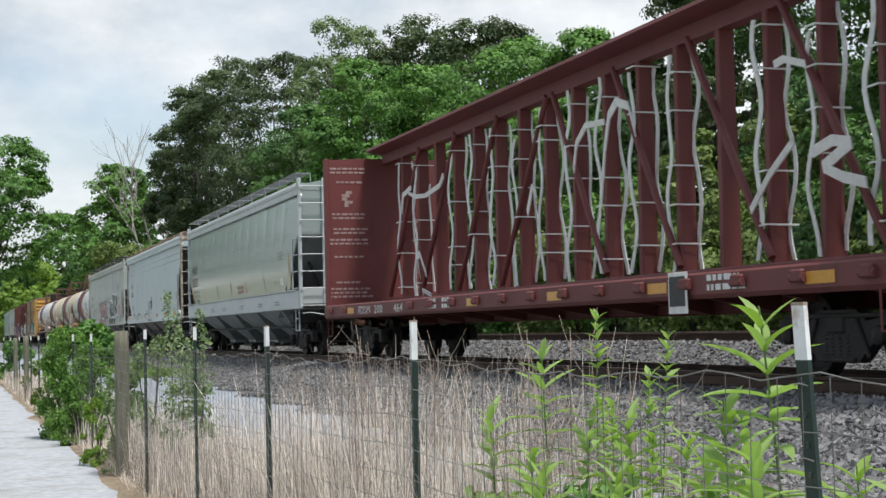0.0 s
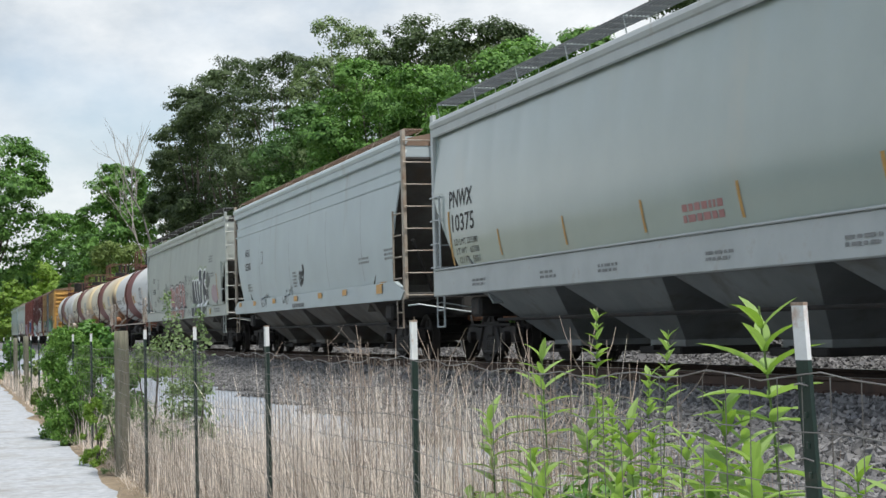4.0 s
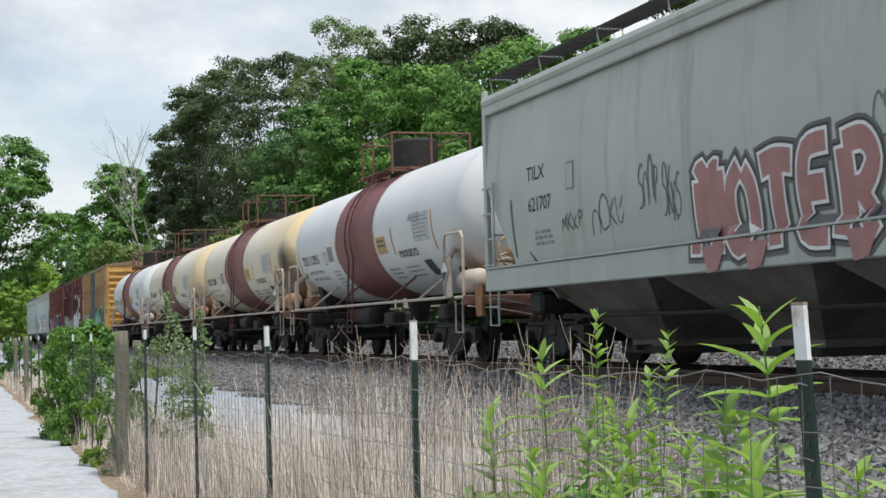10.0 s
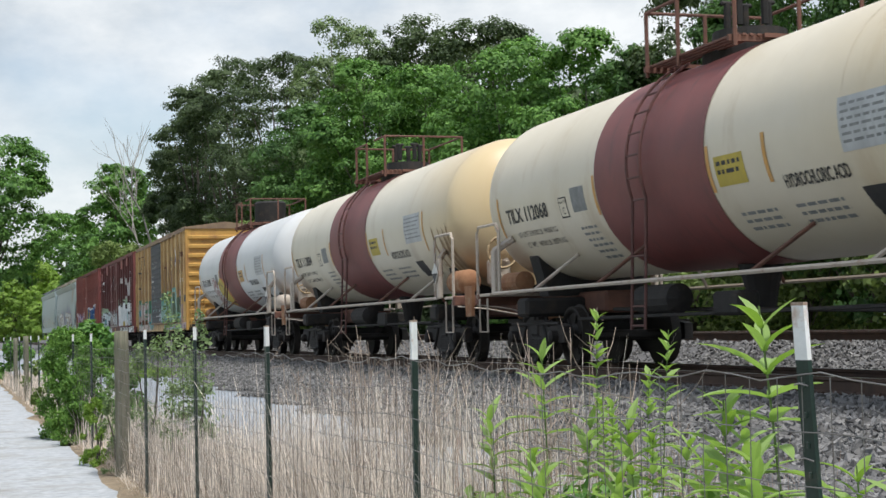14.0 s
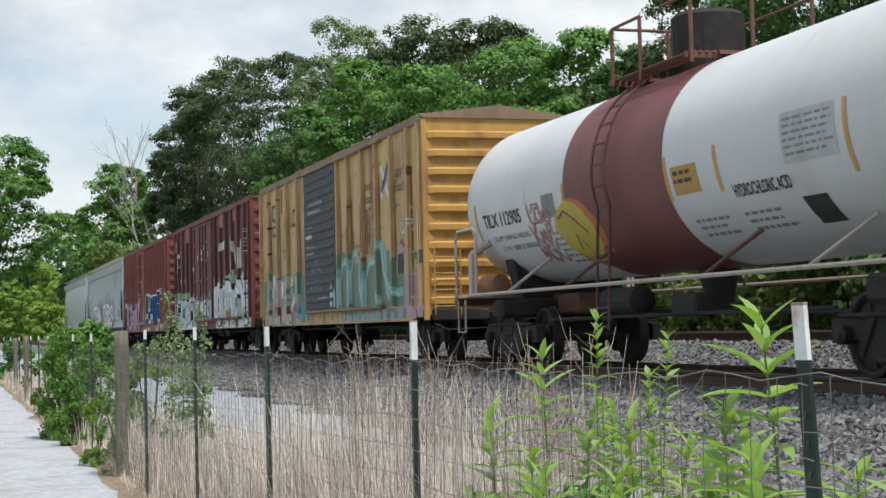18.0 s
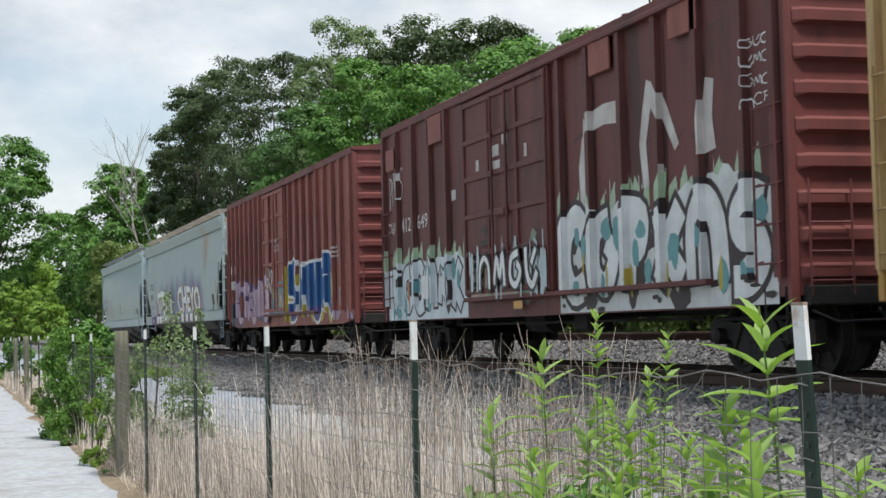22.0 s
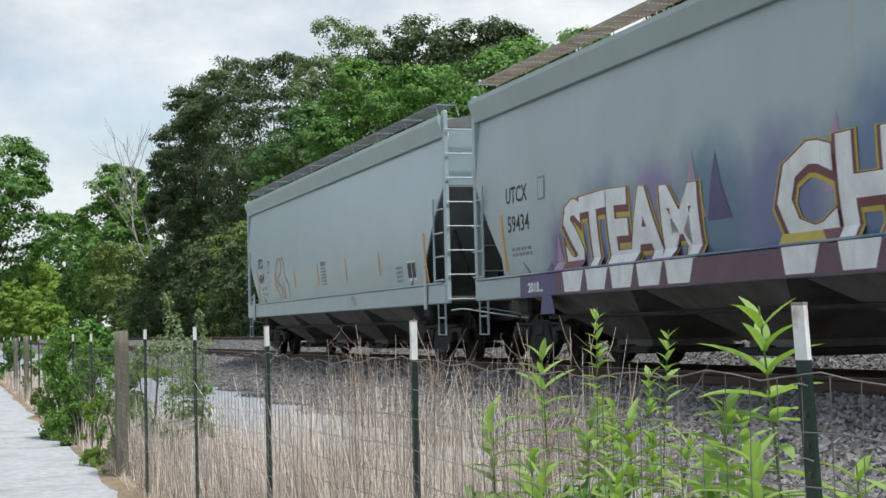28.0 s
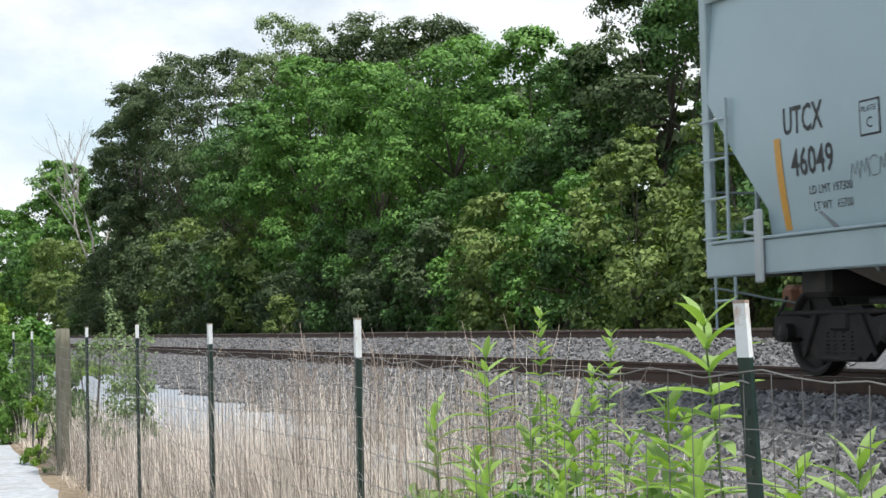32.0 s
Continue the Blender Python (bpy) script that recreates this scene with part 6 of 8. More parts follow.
def hopper_four():
    th, k = hopper(91.9, 10.3, (1.06, 1.4), "light grey covered hopper with white and maroon graffiti", P_BLUE, P_BLUE, P_UNDER, bays=4, cut_in=1.45, slope_top=3.2, walk_paint=P_TAN, chord=0.35, board=0.05, slope_paint=P_SLOPE, bay_paint=P_BAYTAN)
    k.text(th, "UTCX", 8.75, 2.55, 0.36, width=0.95, bold=0.005)
    k.text(th, "59434", 8.7, 2.1, 0.36, width=0.95, bold=0.005)
    notices(th, k, 8.6, 1.8, 1.0, 2, 61)
    strips(th, k, (8.95,), 0.9, 0.12, 1.5, M_AMBER)
    k.patch(th, 7.35, 7.05, 2.5, 2.85, M_GREYINK, "notice_plate")
    k.patch(th, 7.32, 7.08, 2.53, 2.82, P_BLUE, "notice_plate", 0.008)
    # mist behind the piece, then two words
    for y, z, reach, c in ((6.3, 1.75, 1.3, (0.15, 0.12, 0.27)), (4.9, 2.1, 1.4, (0.12, 0.17, 0.30)), (3.3, 2.2, 1.3, (0.20, 0.17, 0.32)), (1.7, 2.2, 1.4, (0.10, 0.18, 0.26)), (0.1, 2.1, 1.5, (0.14, 0.16, 0.30)), (-1.8, 2.3, 1.5, (0.11, 0.17, 0.29)), (-3.6, 2.3, 1.4, (0.17, 0.15, 0.30)), (-5.2, 2.1, 1.3, (0.13, 0.15, 0.28))):
        blotch(P_BLUE, (-1.5, y, z - 0.35), reach * 0.86, c, 0.32, 0.45)
    for i, (y, z) in enumerate(((7.0, 1.9), (6.6, 2.25), (6.2, 2.3), (5.2, 2.55), (4.4, 2.6), (2.2, 2.95), (1.6, 2.9), (-1.0, 3.0), (-2.6, 3.05), (-4.2, 2.95), (-5.6, 2.6))):
        k.lay("graffiti", [[(y + 0.3, z - 1.1), (y + 0.12, z - 0.6), (y, z - 0.3), (y - 0.08, z - 0.62), (y - 0.3, z - 1.1)]], S_LILAC if i % 3 else S_PURPLE, th, 0.0045 + 0.0002 * i)
    grow = lambda a, b: (a, b * (1 + 0.08 * math.sin(a * 1.1)))
    for text, y, w, size in (("STEAM", 6.35, 4.25, 1.3), ("CHEYO", 0.25, 5.6, 1.34)):
        k.text(th, text, y + 0.12, 1.36, size, S_YELLOW, w + 0.24, 0.13, 0.0, 0.009, "graffiti", "", grow)
        k.text(th, text, y + 0.08, 1.38, size, S_MAROON, w + 0.16, 0.10, 0.0, 0.011, "graffiti", "", grow)
        k.text(th, text, y, 1.42, size, S_WHITE, w, 0.05, 0.0, 0.014, "graffiti", "white graffiti letters with maroon rim", grow)
        for i in range(5):
            c = y - w * (i + 0.5) / 5
            k.lay("graffiti", [[(c + 0.42, 1.39), (c - 0.36, 1.39), (c - 0.24, 1.10), (c + 0.34, 1.10)]], S_WHITE, th, 0.02)
    k.patch(th, 8.1, 6.6, 1.07, 1.385, S_PURPLE, "graffiti", 0.0165)
    k.patch(th, 6.6, -5.8, 1.07, 1.385, spray("sill_maroon", (0.14, 0.07, 0.10)), "graffiti", 0.0165)
    k.text(th, "2018...", 7.75, 1.14, 0.2, S_WHITE, 0.62, 0.008, 0.0, 0.02)
    blotch(P_BLUE, (-1.45, -6.6, 3.7), 0.8, (0.36, 0.27, 0.18), 0.35, 0.2)
    k.drips(th, -6.2, -7.0, 2.6, 4.0, spray("rust_bleed", (0.36, 0.26, 0.17)), 72, 4, (0.02, 0.06))
    strips(th, k, (-8.9,), 0.9, 0.12, 1.5)
    k.patch(th, -8.0, -8.4, 1.6, 1.95, M_INK, "notice_plate")


def hopper_five():
    th, k = hopper(113.6, 9.65, (1.06, 1.42), "clean light grey covered hopper with grey sill", P_CLEAN, P_CLEANTRIM, P_UNDER, bays=4, cut_in=1.45, slope_top=3.2, walk_paint=P_GRATE, chord=0.35, board=0.05, slope_paint=P_SLOPE, bay_paint=P_BAYTAN)
    k.text(th, "UTCX", 8.08, 2.42, 0.38, width=0.70, bold=0.006)
    k.text(th, "46049", 7.98, 2.0, 0.38, width=0.74, bold=0.006)
    k.text(th, "LD LMT 197300", 7.7, 1.8, 0.12, width=0.72)
    k.text(th, "LT WT   65700", 7.65, 1.64, 0.12, width=0.65)
    k.patch(th, 6.78, 6.46, 2.25, 2.58, M_INK, "notice_plate")
    k.patch(th, 6.76, 6.48, 2.27, 2.56, P_CLEAN, "notice_plate", 0.008)
    k.text(th, "PLATE", 6.74, 2.47, 0.075, width=0.23, lift=0.011)
    k.text(th, "C", 6.67, 2.32, 0.14, lift=0.011)
    strips(th, k, (8.15, -8.4), 0.95, 0.12, 1.45, M_AMBER)
    strips(th, k, (5.75, 3.19, 0.54, -2.26, -5.1), 0.5, 0.1, 1.72, M_AMBER, 0.03)
    k.text(th, "CAUTION", 0.25, 2.16, 0.13, S_MAROON, 0.55, 0.004)
    notices(th, k, 0.25, 2.08, 0.6, 6, 75, 0.04)
    k.patch(th, -7.1, -7.7, 1.55, 1.92, M_WHITEINK, "notice_plate", 0.006)
    k.patch(th, -7.13, -7.4, 1.6, 1.89, M_INK, "notice_plate", 0.009)
    k.patch(th, -7.44, -7.67, 1.6, 1.89, M_INK, "notice_plate", 0.009)
    notices(th, k, -6.3, 1.8, 0.6, 4, 76)
    loop = lambda pts: [tuple(0.5 * ((2 * Vector(b)) + (Vector(c) - Vector(a)) * t + (2 * Vector(a) - 5 * Vector(b) + 4 * Vector(c) - Vector(d)) * t * t + (3 * Vector(b) - Vector(a) - 3 * Vector(c) + Vector(d)) * t ** 3))
                        for a, b, c, d in zip(pts, pts[1:], pts[2:], pts[3:]) for t in (0, 0.25, 0.5, 0.75)]
    for pts in ([(5.2, 1.6), (5.2, 1.5), (5.55, 1.95), (5.5, 2.4), (5.15, 2.58), (4.9, 2.45), (4.95, 2.2), (5.4, 2.05), (5.35, 1.95), (4.95, 1.75), (5.05, 1.5), (5.3, 1.5)],
                [(4.9, 2.3), (4.85, 2.5), (4.7, 2.58), (4.5, 2.45), (4.45, 2.2), (4.35, 2.05), (4.1, 1.9), (4.0, 1.6), (4.15, 1.5), (4.6, 1.5)], [(4.75, 2.2), (4.7, 2.0), (4.75, 1.6), (4.6, 1.55), (4.5, 1.9), (4.45, 2.0)]):
        k.stroke(th, loop(pts), 0.045, S_ORANGE, "graffiti", 0.007, "orange outline graffiti")
    k.scrawl(th, 7.0, 1.85, 0.6, 0.22, S_GREY, 77, 0.012, 14)
    k.scrawl(th, -2.7, 1.13, 0.7, 0.22, S_PINK, 78, 0.02, 14, 0.02)
    part("pull_ring", Mesh().box(-1.56, 8.55, 1.35, 0.04, 0.16, 0.75, 0.02).tube([(-1.57, 8.62, 1.66), (-1.6, 8.75, 1.64), (-1.6, 8.75, 1.5), (-1.57, 8.62, 1.48)], 0.02, 5), P_TRIM, th)
    part("pull_ring", Mesh().box(-1.56, -8.55, 1.35, 0.04, 0.16, 0.75, 0.02), P_TRIM, th)


hopper_one()
hopper_two()
hopper_three()
hopper_four()
hopper_five()
# ---- tank cars ----
TANK_R, TANK_Z = 1.365, 2.705
M_RAILING = mat("railing_pale_paint", (0.55, 0.50, 0.44), (0.40, 0.34, 0.28), scale=5, rough=0.6, bump=0.1, stain=(0.26, 0.14, 0.08), stain_at=0.58, stain_scale=5)
M_BAND = mat("tank_band_maroon", (0.20, 0.055, 0.05), (0.155, 0.045, 0.042), scale=1.5, rough=0.55, bump=0.05, stain=(0.09, 0.04, 0.035), stain_at=0.62, stain_scale=2, stain_stretch=(1, 2, 0.4))
M_LADDER = mat("tank_ladder_maroon", (0.12, 0.045, 0.038), (0.08, 0.034, 0.03), scale=4, rough=0.6, bump=0.1)
M_FRAME = mat("tank_frame_rust", (0.17, 0.075, 0.05), (0.10, 0.05, 0.038), scale=4, rough=0.75, bump=0.2)
M_TANKRUST = mat("orange_rust", (0.36, 0.19, 0.10), (0.24, 0.11, 0.055), scale=5, rough=0.85, bump=0.35, stain=(0.45, 0.33, 0.22), stain_at=0.6, stain_scale=4)
M_TANKSTRIP = mat("orange_reflective_strip", (0.62, 0.33, 0.07), (0.50, 0.26, 0.06), scale=14, rough=0.4, bump=0.04, stain=(0.40, 0.24, 0.09), stain_at=0.62, stain_scale=7)
M_WHEELY = mat("brake_wheel_ochre", (0.46, 0.36, 0.22), (0.26, 0.17, 0.09), scale=6, rough=0.7, bump=0.2)


def tank_paint(name, c1, c2, stain, at=0.62):
    return mat(name, c1, c2, scale=0.5, rough=0.42, bump=0.03, bscale=5, stain=stain, stain_at=at, stain_scale=0.7, stain_stretch=(1, 1.4, 0.5))


T_WHITE = tank_paint("tank_white", (0.64, 0.655, 0.66), (0.56, 0.575, 0.585), (0.56, 0.545, 0.50))
T_CREAM = tank_paint("tank_cream", (0.68, 0.63, 0.52), (0.60, 0.55, 0.44), (0.48, 0.40, 0.29))
T_STAINED = tank_paint("tank_stained_cream", (0.68, 0.62, 0.50), (0.60, 0.54, 0.42), (0.50, 0.41, 0.28))
blotch(T_STAINED, (0.0, -7.0, 3.4), 4.2, (0.64, 0.50, 0.28), 0.2, 0.1)
blotch(T_STAINED, (-1.0, -6.9, 1.75), 1.25, (0.30, 0.18, 0.09), 0.25, 0.2)
blotch(T_STAINED, (-1.0, -6.95, 1.65), 0.85, (0.055, 0.035, 0.028), 0.25, 0.4)
for spot, reach, c in (((-1.0, -6.5, 1.55), 0.95, (0.34, 0.21, 0.13)), ((-1.0, 6.4, 1.5), 0.7, (0.40, 0.29, 0.20)), ((-1.1, 0.3, 1.35), 1.1, (0.34, 0.26, 0.20))):
    for paint in (T_WHITE, T_CREAM, T_STAINED):
        blotch(paint, spot, reach, c, 0.3, 0.2)
blotch(T_STAINED, (-1.3, -6.75, 2.55), 0.62, (0.07, 0.045, 0.035), 0.25, 0.3)
blotch(T_CREAM, (0.0, -7.2, 3.0), 3.4, (0.62, 0.48, 0.27), 0.2, 0.2)
blotch(T_CREAM, (-1.0, -7.0, 1.5), 1.0, (0.26, 0.16, 0.09), 0.25, 0.2)
T_RUNOFF = mat("tank_runoff", (0.36, 0.25, 0.14), (0.27, 0.17, 0.09), scale=2, rough=0.6, bump=0.05)


def tank_skin(grow=0.0):
    def out(y, z):
        return math.sqrt(max(0.01, (TANK_R + grow) ** 2 - (z - TANK_Z) ** 2))
    return Skin(out, cuts_z=[TANK_Z - 1.35 + 0.1 * i for i in range(28)])


def barrel(m, y0, y1, r, rows=1, n=56, a0=0.0, a1=2 * math.pi):
    m.loft([[(r * math.sin(t), y, TANK_Z + r * math.cos(t)) for t in steps(a0, a1, n)] for y in steps(y0, y1, rows)], cap=False, ring=False)
    return m


def tank(middle, label, paint, half=6.75, dome=False, number="", load="", weight="", seed=0, first=6.08):
    th = car("tank_car", middle, label, "tank car")
    m = Mesh()
    n = 56
    prof = [(-half - 0.68 * math.sin(a), max(0.02, TANK_R * math.cos(a))) for a in steps(math.pi / 2, 0.0, 9)]
    prof += [(-half + 0.02, TANK_R)] + [(y, TANK_R) for y in steps(-half + 0.5, half - 0.5, 10)] + [(half - 0.02, TANK_R)] + [(-a, r) for a, r in prof[9::-1]]
    m.loft([[(r * math.sin(t), y, TANK_Z + r * math.cos(t)) for t in steps(0, 2 * math.pi, n)[:-1]] for y, r in prof])
    body = part("tank", m, paint, th, smooth=True)
    for y in (half - 0.05, 4.0, -4.0, -half + 0.05):
        part("weld_seam", barrel(Mesh(), y - 0.012, y + 0.012, TANK_R + 0.003), paint, body, smooth=True)
    part("band", barrel(Mesh(), -1.0, 2.35, TANK_R + 0.008, 2), M_BAND, th, "wide maroon band round the tank", smooth=True)
    k = tank_skin()
    # ladder over the side
    stile = Mesh()
    arc = [(-(TANK_R + 0.1) * math.sin(t), TANK_Z + (TANK_R + 0.1) * math.cos(t)) for t in steps(0.5, 1.9, 14)]
    for y in (1.05, 0.63):
        stile.tube([(x, y, z) for x, z in arc] + [(-1.42, y, 1.2), (-1.45, y, 0.55)], 0.022, 5)
    lad = part("ladder", stile, M_LADDER, th)
    rung = Mesh().tube([(0, 0.63, 0), (0, 1.05, 0)], 0.014, 5).data("rung", M_LADDER)
    for x, z in arc[::2] + [(-1.42, 1.5), (-1.43, 1.15), (-1.44, 0.85), (-1.45, 0.6)]:
        part("rung", rung, None, lad, at=pose(x, 0, z))
    # top platform, railing and valve housing
    deck = Mesh()
    deck.box(0, 1.2, 4.10, 1.9, 0.05, 0.08).box(0, 1.14, 4.13, 1.0, 0.3, 0.05)
    pl = part("top_platform", deck, M_FRAME, th, at=pose(0, 0.3, -0.06))
    part("end_beam", Mesh().box(0, -1.2, 4.10, 1.9, 0.05, 0.08).box(0, -1.14, 4.13, 1.0, 0.3, 0.05), M_FRAME, pl)
    slat = Mesh().box(0, 0, 4.14, 0.06, 2.5, 0.03, 0.004).data("slat", M_FRAME)
    for x in (-0.85, -0.75, -0.65, -0.55, 0.55, 0.65, 0.75, 0.85):
        part("slat", slat, None, pl, at=pose(x, 0, 0))
    upright = Mesh().tube([(0, 0, 4.0), (0, 0, 4.88)], 0.028, 6).data("railing_post", M_FRAME)
    for x, y in ((-0.88, 1.25), (-0.88, 0.3), (-0.88, -1.25), (0.88, 1.25), (0.88, -1.25), (0.0, 1.25), (0, -1.25)):
        part("railing_post", upright, None, pl, at=pose(x, y, 0))
    for z in (4.88,):
        part("railing", Mesh().tube([(-0.88, 0.3, z), (-0.88, 1.25, z), (0.88, 1.25, z), (0.88, -1.25, z), (-0.88, -1.25, z), (-0.88, -0.4, z)], 0.024, 6), M_FRAME, pl)
    house = Mesh().disc((0, 0, 3.95), (0, 0, 1), [(0, 0.62), (0.26, 0.62), (0.27, 0.5), (0.45, 0.48)] if not dome else [(0, 0.56), (0.28, 0.56), (0.29, 0.50), (0.86, 0.50), (0.92, 0.44), (0.93, 0.1)], 22)
    hs = part("valve_housing", house, M_BLACK, th, "black valve housing on the tank's top", at=pose(0, 0.3, -0.04))
    if not dome:
        for j in range(5):
            a = j * 1.25
            part("valve", Mesh().tube([(0.28 * math.cos(a), 0.28 * math.sin(a), 4.46), (0.28 * math.cos(a), 0.28 * math.sin(a), 4.80)], 0.05, 8).box(0.28 * math.cos(a), 0.28 * math.sin(a), 4.80, 0.2, 0.06, 0.06, 0.02), M_BLACK, hs)
    # side walk rails and struts
    for s in (-1, 1):
        w = part("side_rail", Mesh().tube([(s * 1.47, -half + 0.3, 1.17), (s * 1.47, half - 0.3, 1.17)], 0.03, 6), M_RAILING, th)
        for y in (4.6, 2.2, -2.2, -4.6):
            part("strut", Mesh().tube([(s * 1.45, y, 1.17), (s * 0.92, y - 0.5, 1.68)], 0.028, 6), M_FRAME if abs(y) < 4 else M_RAILING, w)
    # ends: sill, platform, hand rails, saddle brackets
    for e in (1, -1):
        y = e * (half + 0.3)
        sl = part("end_sill", Mesh().box(0, e * (half - 0.6), 0.98, 0.6, 3.2, 0.34, 0.04).box(0, y + e * 0.3, 1.1, 2.9, 0.14, 0.18, 0.02), M_FRAME, th)
        part("end_platform", Mesh().box(0, y, 1.16, 2.85, 0.62, 0.05, 0.012), M_RAILING, sl)
        part("saddle", Mesh().loft([[(-1.0, e * (half - 0.9) + d, 1.85), (1.0, e * (half - 0.9) + d, 1.85), (0.8, e * (half - 0.9) + d, 1.1), (-0.8, e * (half - 0.9) + d, 1.1)] for d in (-0.2, 0.2)]), M_BLACK, sl)
        part("bolster", Mesh().box(0, e * (half - 1.15), 0.92, 2.6, 0.45, 0.3, 0.05), M_BLACK, sl)
        for s in (-1, 1):
            b = part("saddle_bracket", Mesh().box(s * 1.42, e * (half - 0.28), 1.52, 0.09, 0.16, 0.72, 0.02).tube([(s * 1.42, e * (half - 0.28), 1.86), (s * 1.2, e * (half - 0.6), 2.05)], 0.06, 6), M_RAILING, th)
            part("hand_rail", Mesh().tube([(s * 1.43, e * (half - 0.52), 1.18), (s * 1.43, e * (half - 0.52), 2.2), (s * 1.43, e * (half - 0.42), 2.3), (s * 1.43, e * (half + 0.47), 2.3), (s * 1.43, e * (half + 0.57), 2.2), (s * 1.43, e * (half + 0.57), 1.1)], 0.026, 6), M_RAILING, b)
            part("sill_step", Mesh().tube([(s * 1.43, e * (half + 0.5), 1.1), (s * 1.43, e * (half + 0.5), 0.55), (s * 1.43, e * (half + 0.1), 0.55), (s * 1.43, e * (half + 0.1), 1.1)], 0.02, 5), M_RAILING, b)
        part("uncoupling_lever", Mesh().tube([(-1.4, y + e * 0.4, 1.0), (-0.9, y + e * 0.5, 0.95), (-0.15, y + e * 0.62, 0.8)], 0.014, 5), M_RAILING, th)
        coupler(th, e * (half + 1.0), M_TANKRUST)
    # brake gear at the near end
    bw = Mesh()
    ring = [(-0.55 + 0.28 * math.cos(t), -half - 0.72, 1.95 + 0.28 * math.sin(t)) for t in steps(0, 2 * math.pi, 18)[:-1]]
    bw.tube(ring, 0.025, 6, closed=True).disc((-0.55, -half - 0.70, 1.95), (0, -1, 0), [(0, 0.13), (0.03, 0.12), (0.05, 0.04)], 14)
    for j in range(5):
        bw.tube([(-0.55, -half - 0.72, 1.95), ring[j * 17 // 5]], 0.018, 4)
    part("brake_wheel", bw, M_WHEELY, th, "ochre brake wheel")
    part("brake_housing", Mesh().box(-0.55, -half - 0.5, 1.6, 0.4, 0.26, 0.5, 0.06).tube([(-0.55, -half - 0.5, 1.2), (-0.55, -half - 0.5, 1.9)], 0.06, 8), M_RAILING, th)
    part("brake_housing", Mesh().disc((-0.9, half + 0.1, 1.36), (0, 1, 0), [(-0.4, 0.02), (-0.38, 0.17), (0.38, 0.17), (0.4, 0.02)], 14), M_TANKRUST, th)
    part("brake_cylinder", Mesh().disc((-1.12, -half - 0.2, 1.45), (0, 1, 0), [(-0.46, 0.03), (-0.44, 0.13), (-0.36, 0.21), (0.36, 0.21), (0.44, 0.13), (0.46, 0.03)], 16), M_RAILING if dome else M_TANKRUST, th, "grimy brake cylinder", smooth=True)
    pc = part("placard", Mesh().box(-1.5, -half + 0.3, 1.62, 0.012, 0.27, 0.27, 0.003, Matrix.Rotation(radians(45), 3, "X")), M_WHITEINK, th, "black and white diamond placard")
    part("placard_field", Mesh().loft([[(x, -half + 0.3 + a, 1.62 + b) for a, b in ((-0.16, 0.0), (0, -0.17), (0.16, 0.0))] for x in (-1.512, -1.508)]), M_INK, pc)
    part("lever_plate", Mesh().loft([[(-1.3, -half - 0.78 - a, b) for a, b in ((0, 1.35), (0.42, 1.35), (0.36, 0.82), (0.06, 0.82))], [(-1.24, -half - 0.78 - a, b) for a, b in ((0, 1.35), (0.42, 1.35), (0.36, 0.82), (0.06, 0.82))]]), M_TANKRUST, th)
    part("air_reservoir", Mesh().disc((-0.75, 1.6, 0.95), (0, 1, 0), [(-0.62, 0.05), (-0.55, 0.2), (0.55, 0.2), (0.62, 0.05)], 14), M_BLACK, th)
    part("brake_rigging", Mesh().tube([(-0.9, -4.2, 0.75), (-0.9, 4.2, 0.72)], 0.025, 5).tube([(-0.4, -4.2, 0.7), (-0.4, 4.0, 0.85)], 0.03, 5).box(-0.8, -0.6, 0.85, 0.3, 0.7, 0.3, 0.04), M_BLACK, th)
    part("bottom_outlet", Mesh().disc((0, 0.2, 1.35), (0, 0, -1), [(0, 0.3), (0.3, 0.22), (0.55, 0.18), (0.62, 0.18)], 14), M_BLACK, th)
    # lettering
    if number:
        k.text(th, number, first, 2.27, 0.31, width=1.78, bold=0.006, lift=0.007)
        k.text(th, weight.split("|")[0], first - 0.25, 2.04, 0.11, width=1.65, material=M_INK)
        k.text(th, weight.split("|")[1], first - 0.4, 1.87, 0.11, width=1.6, material=M_INK)
    strips(th, k, (first + 0.34,), 0.72, 0.08, 1.98, M_TANKSTRIP, 0.0)
    strips(th, k, (2.42, -1.05, -2.4), 0.55, 0.08, 2.15, M_TANKSTRIP, 0.0)
    strips(th, k, (-5.25,), 0.75, 0.08, 2.1, M_TANKSTRIP, 0.0)
    k.patch(th, 3.79, 3.49, 2.2, 2.5, M_INK, "notice_plate", 0.004)
    k.patch(th, 3.77, 3.51, 2.22, 2.48, paint, "notice_plate", 0.007)
    k.text(th, "PLATE", 3.75, 2.41, 0.06, width=0.22, lift=0.01)
    k.text(th, "C", 3.69, 2.25, 0.15, lift=0.01)
    k.patch(th, 3.3, 2.8, 2.25, 2.6, M_GREYINK, "notice_plate", 0.004)
    k.patch(th, -1.2, -1.9, 2.2, 2.55, S_YELLOW if not dome else M_BRASS, "notice_plate", 0.004, "yellow notice on the tank")
    k.bars(th, -1.25, 2.44, 0.6, 2, 0.05, 0.05, M_INK, seed + 2)
    if load:
        k.text(th, load, -2.65, 2.06, 0.2, width=1.3, bold=0.004, lift=0.008)
    k.patch(th, -3.95, -5.05, 2.3, 2.85, spray("notice_grey", (0.50, 0.52, 0.53)), "notice_plate", 0.004)
    k.bars(th, -4.0, 2.76, 1.05, 6, 0.03, 0.045, M_GREYINK, seed + 3)
    k.patch(th, -4.0, -4.5, 1.66, 1.95, M_INK, "notice_plate", 0.004)
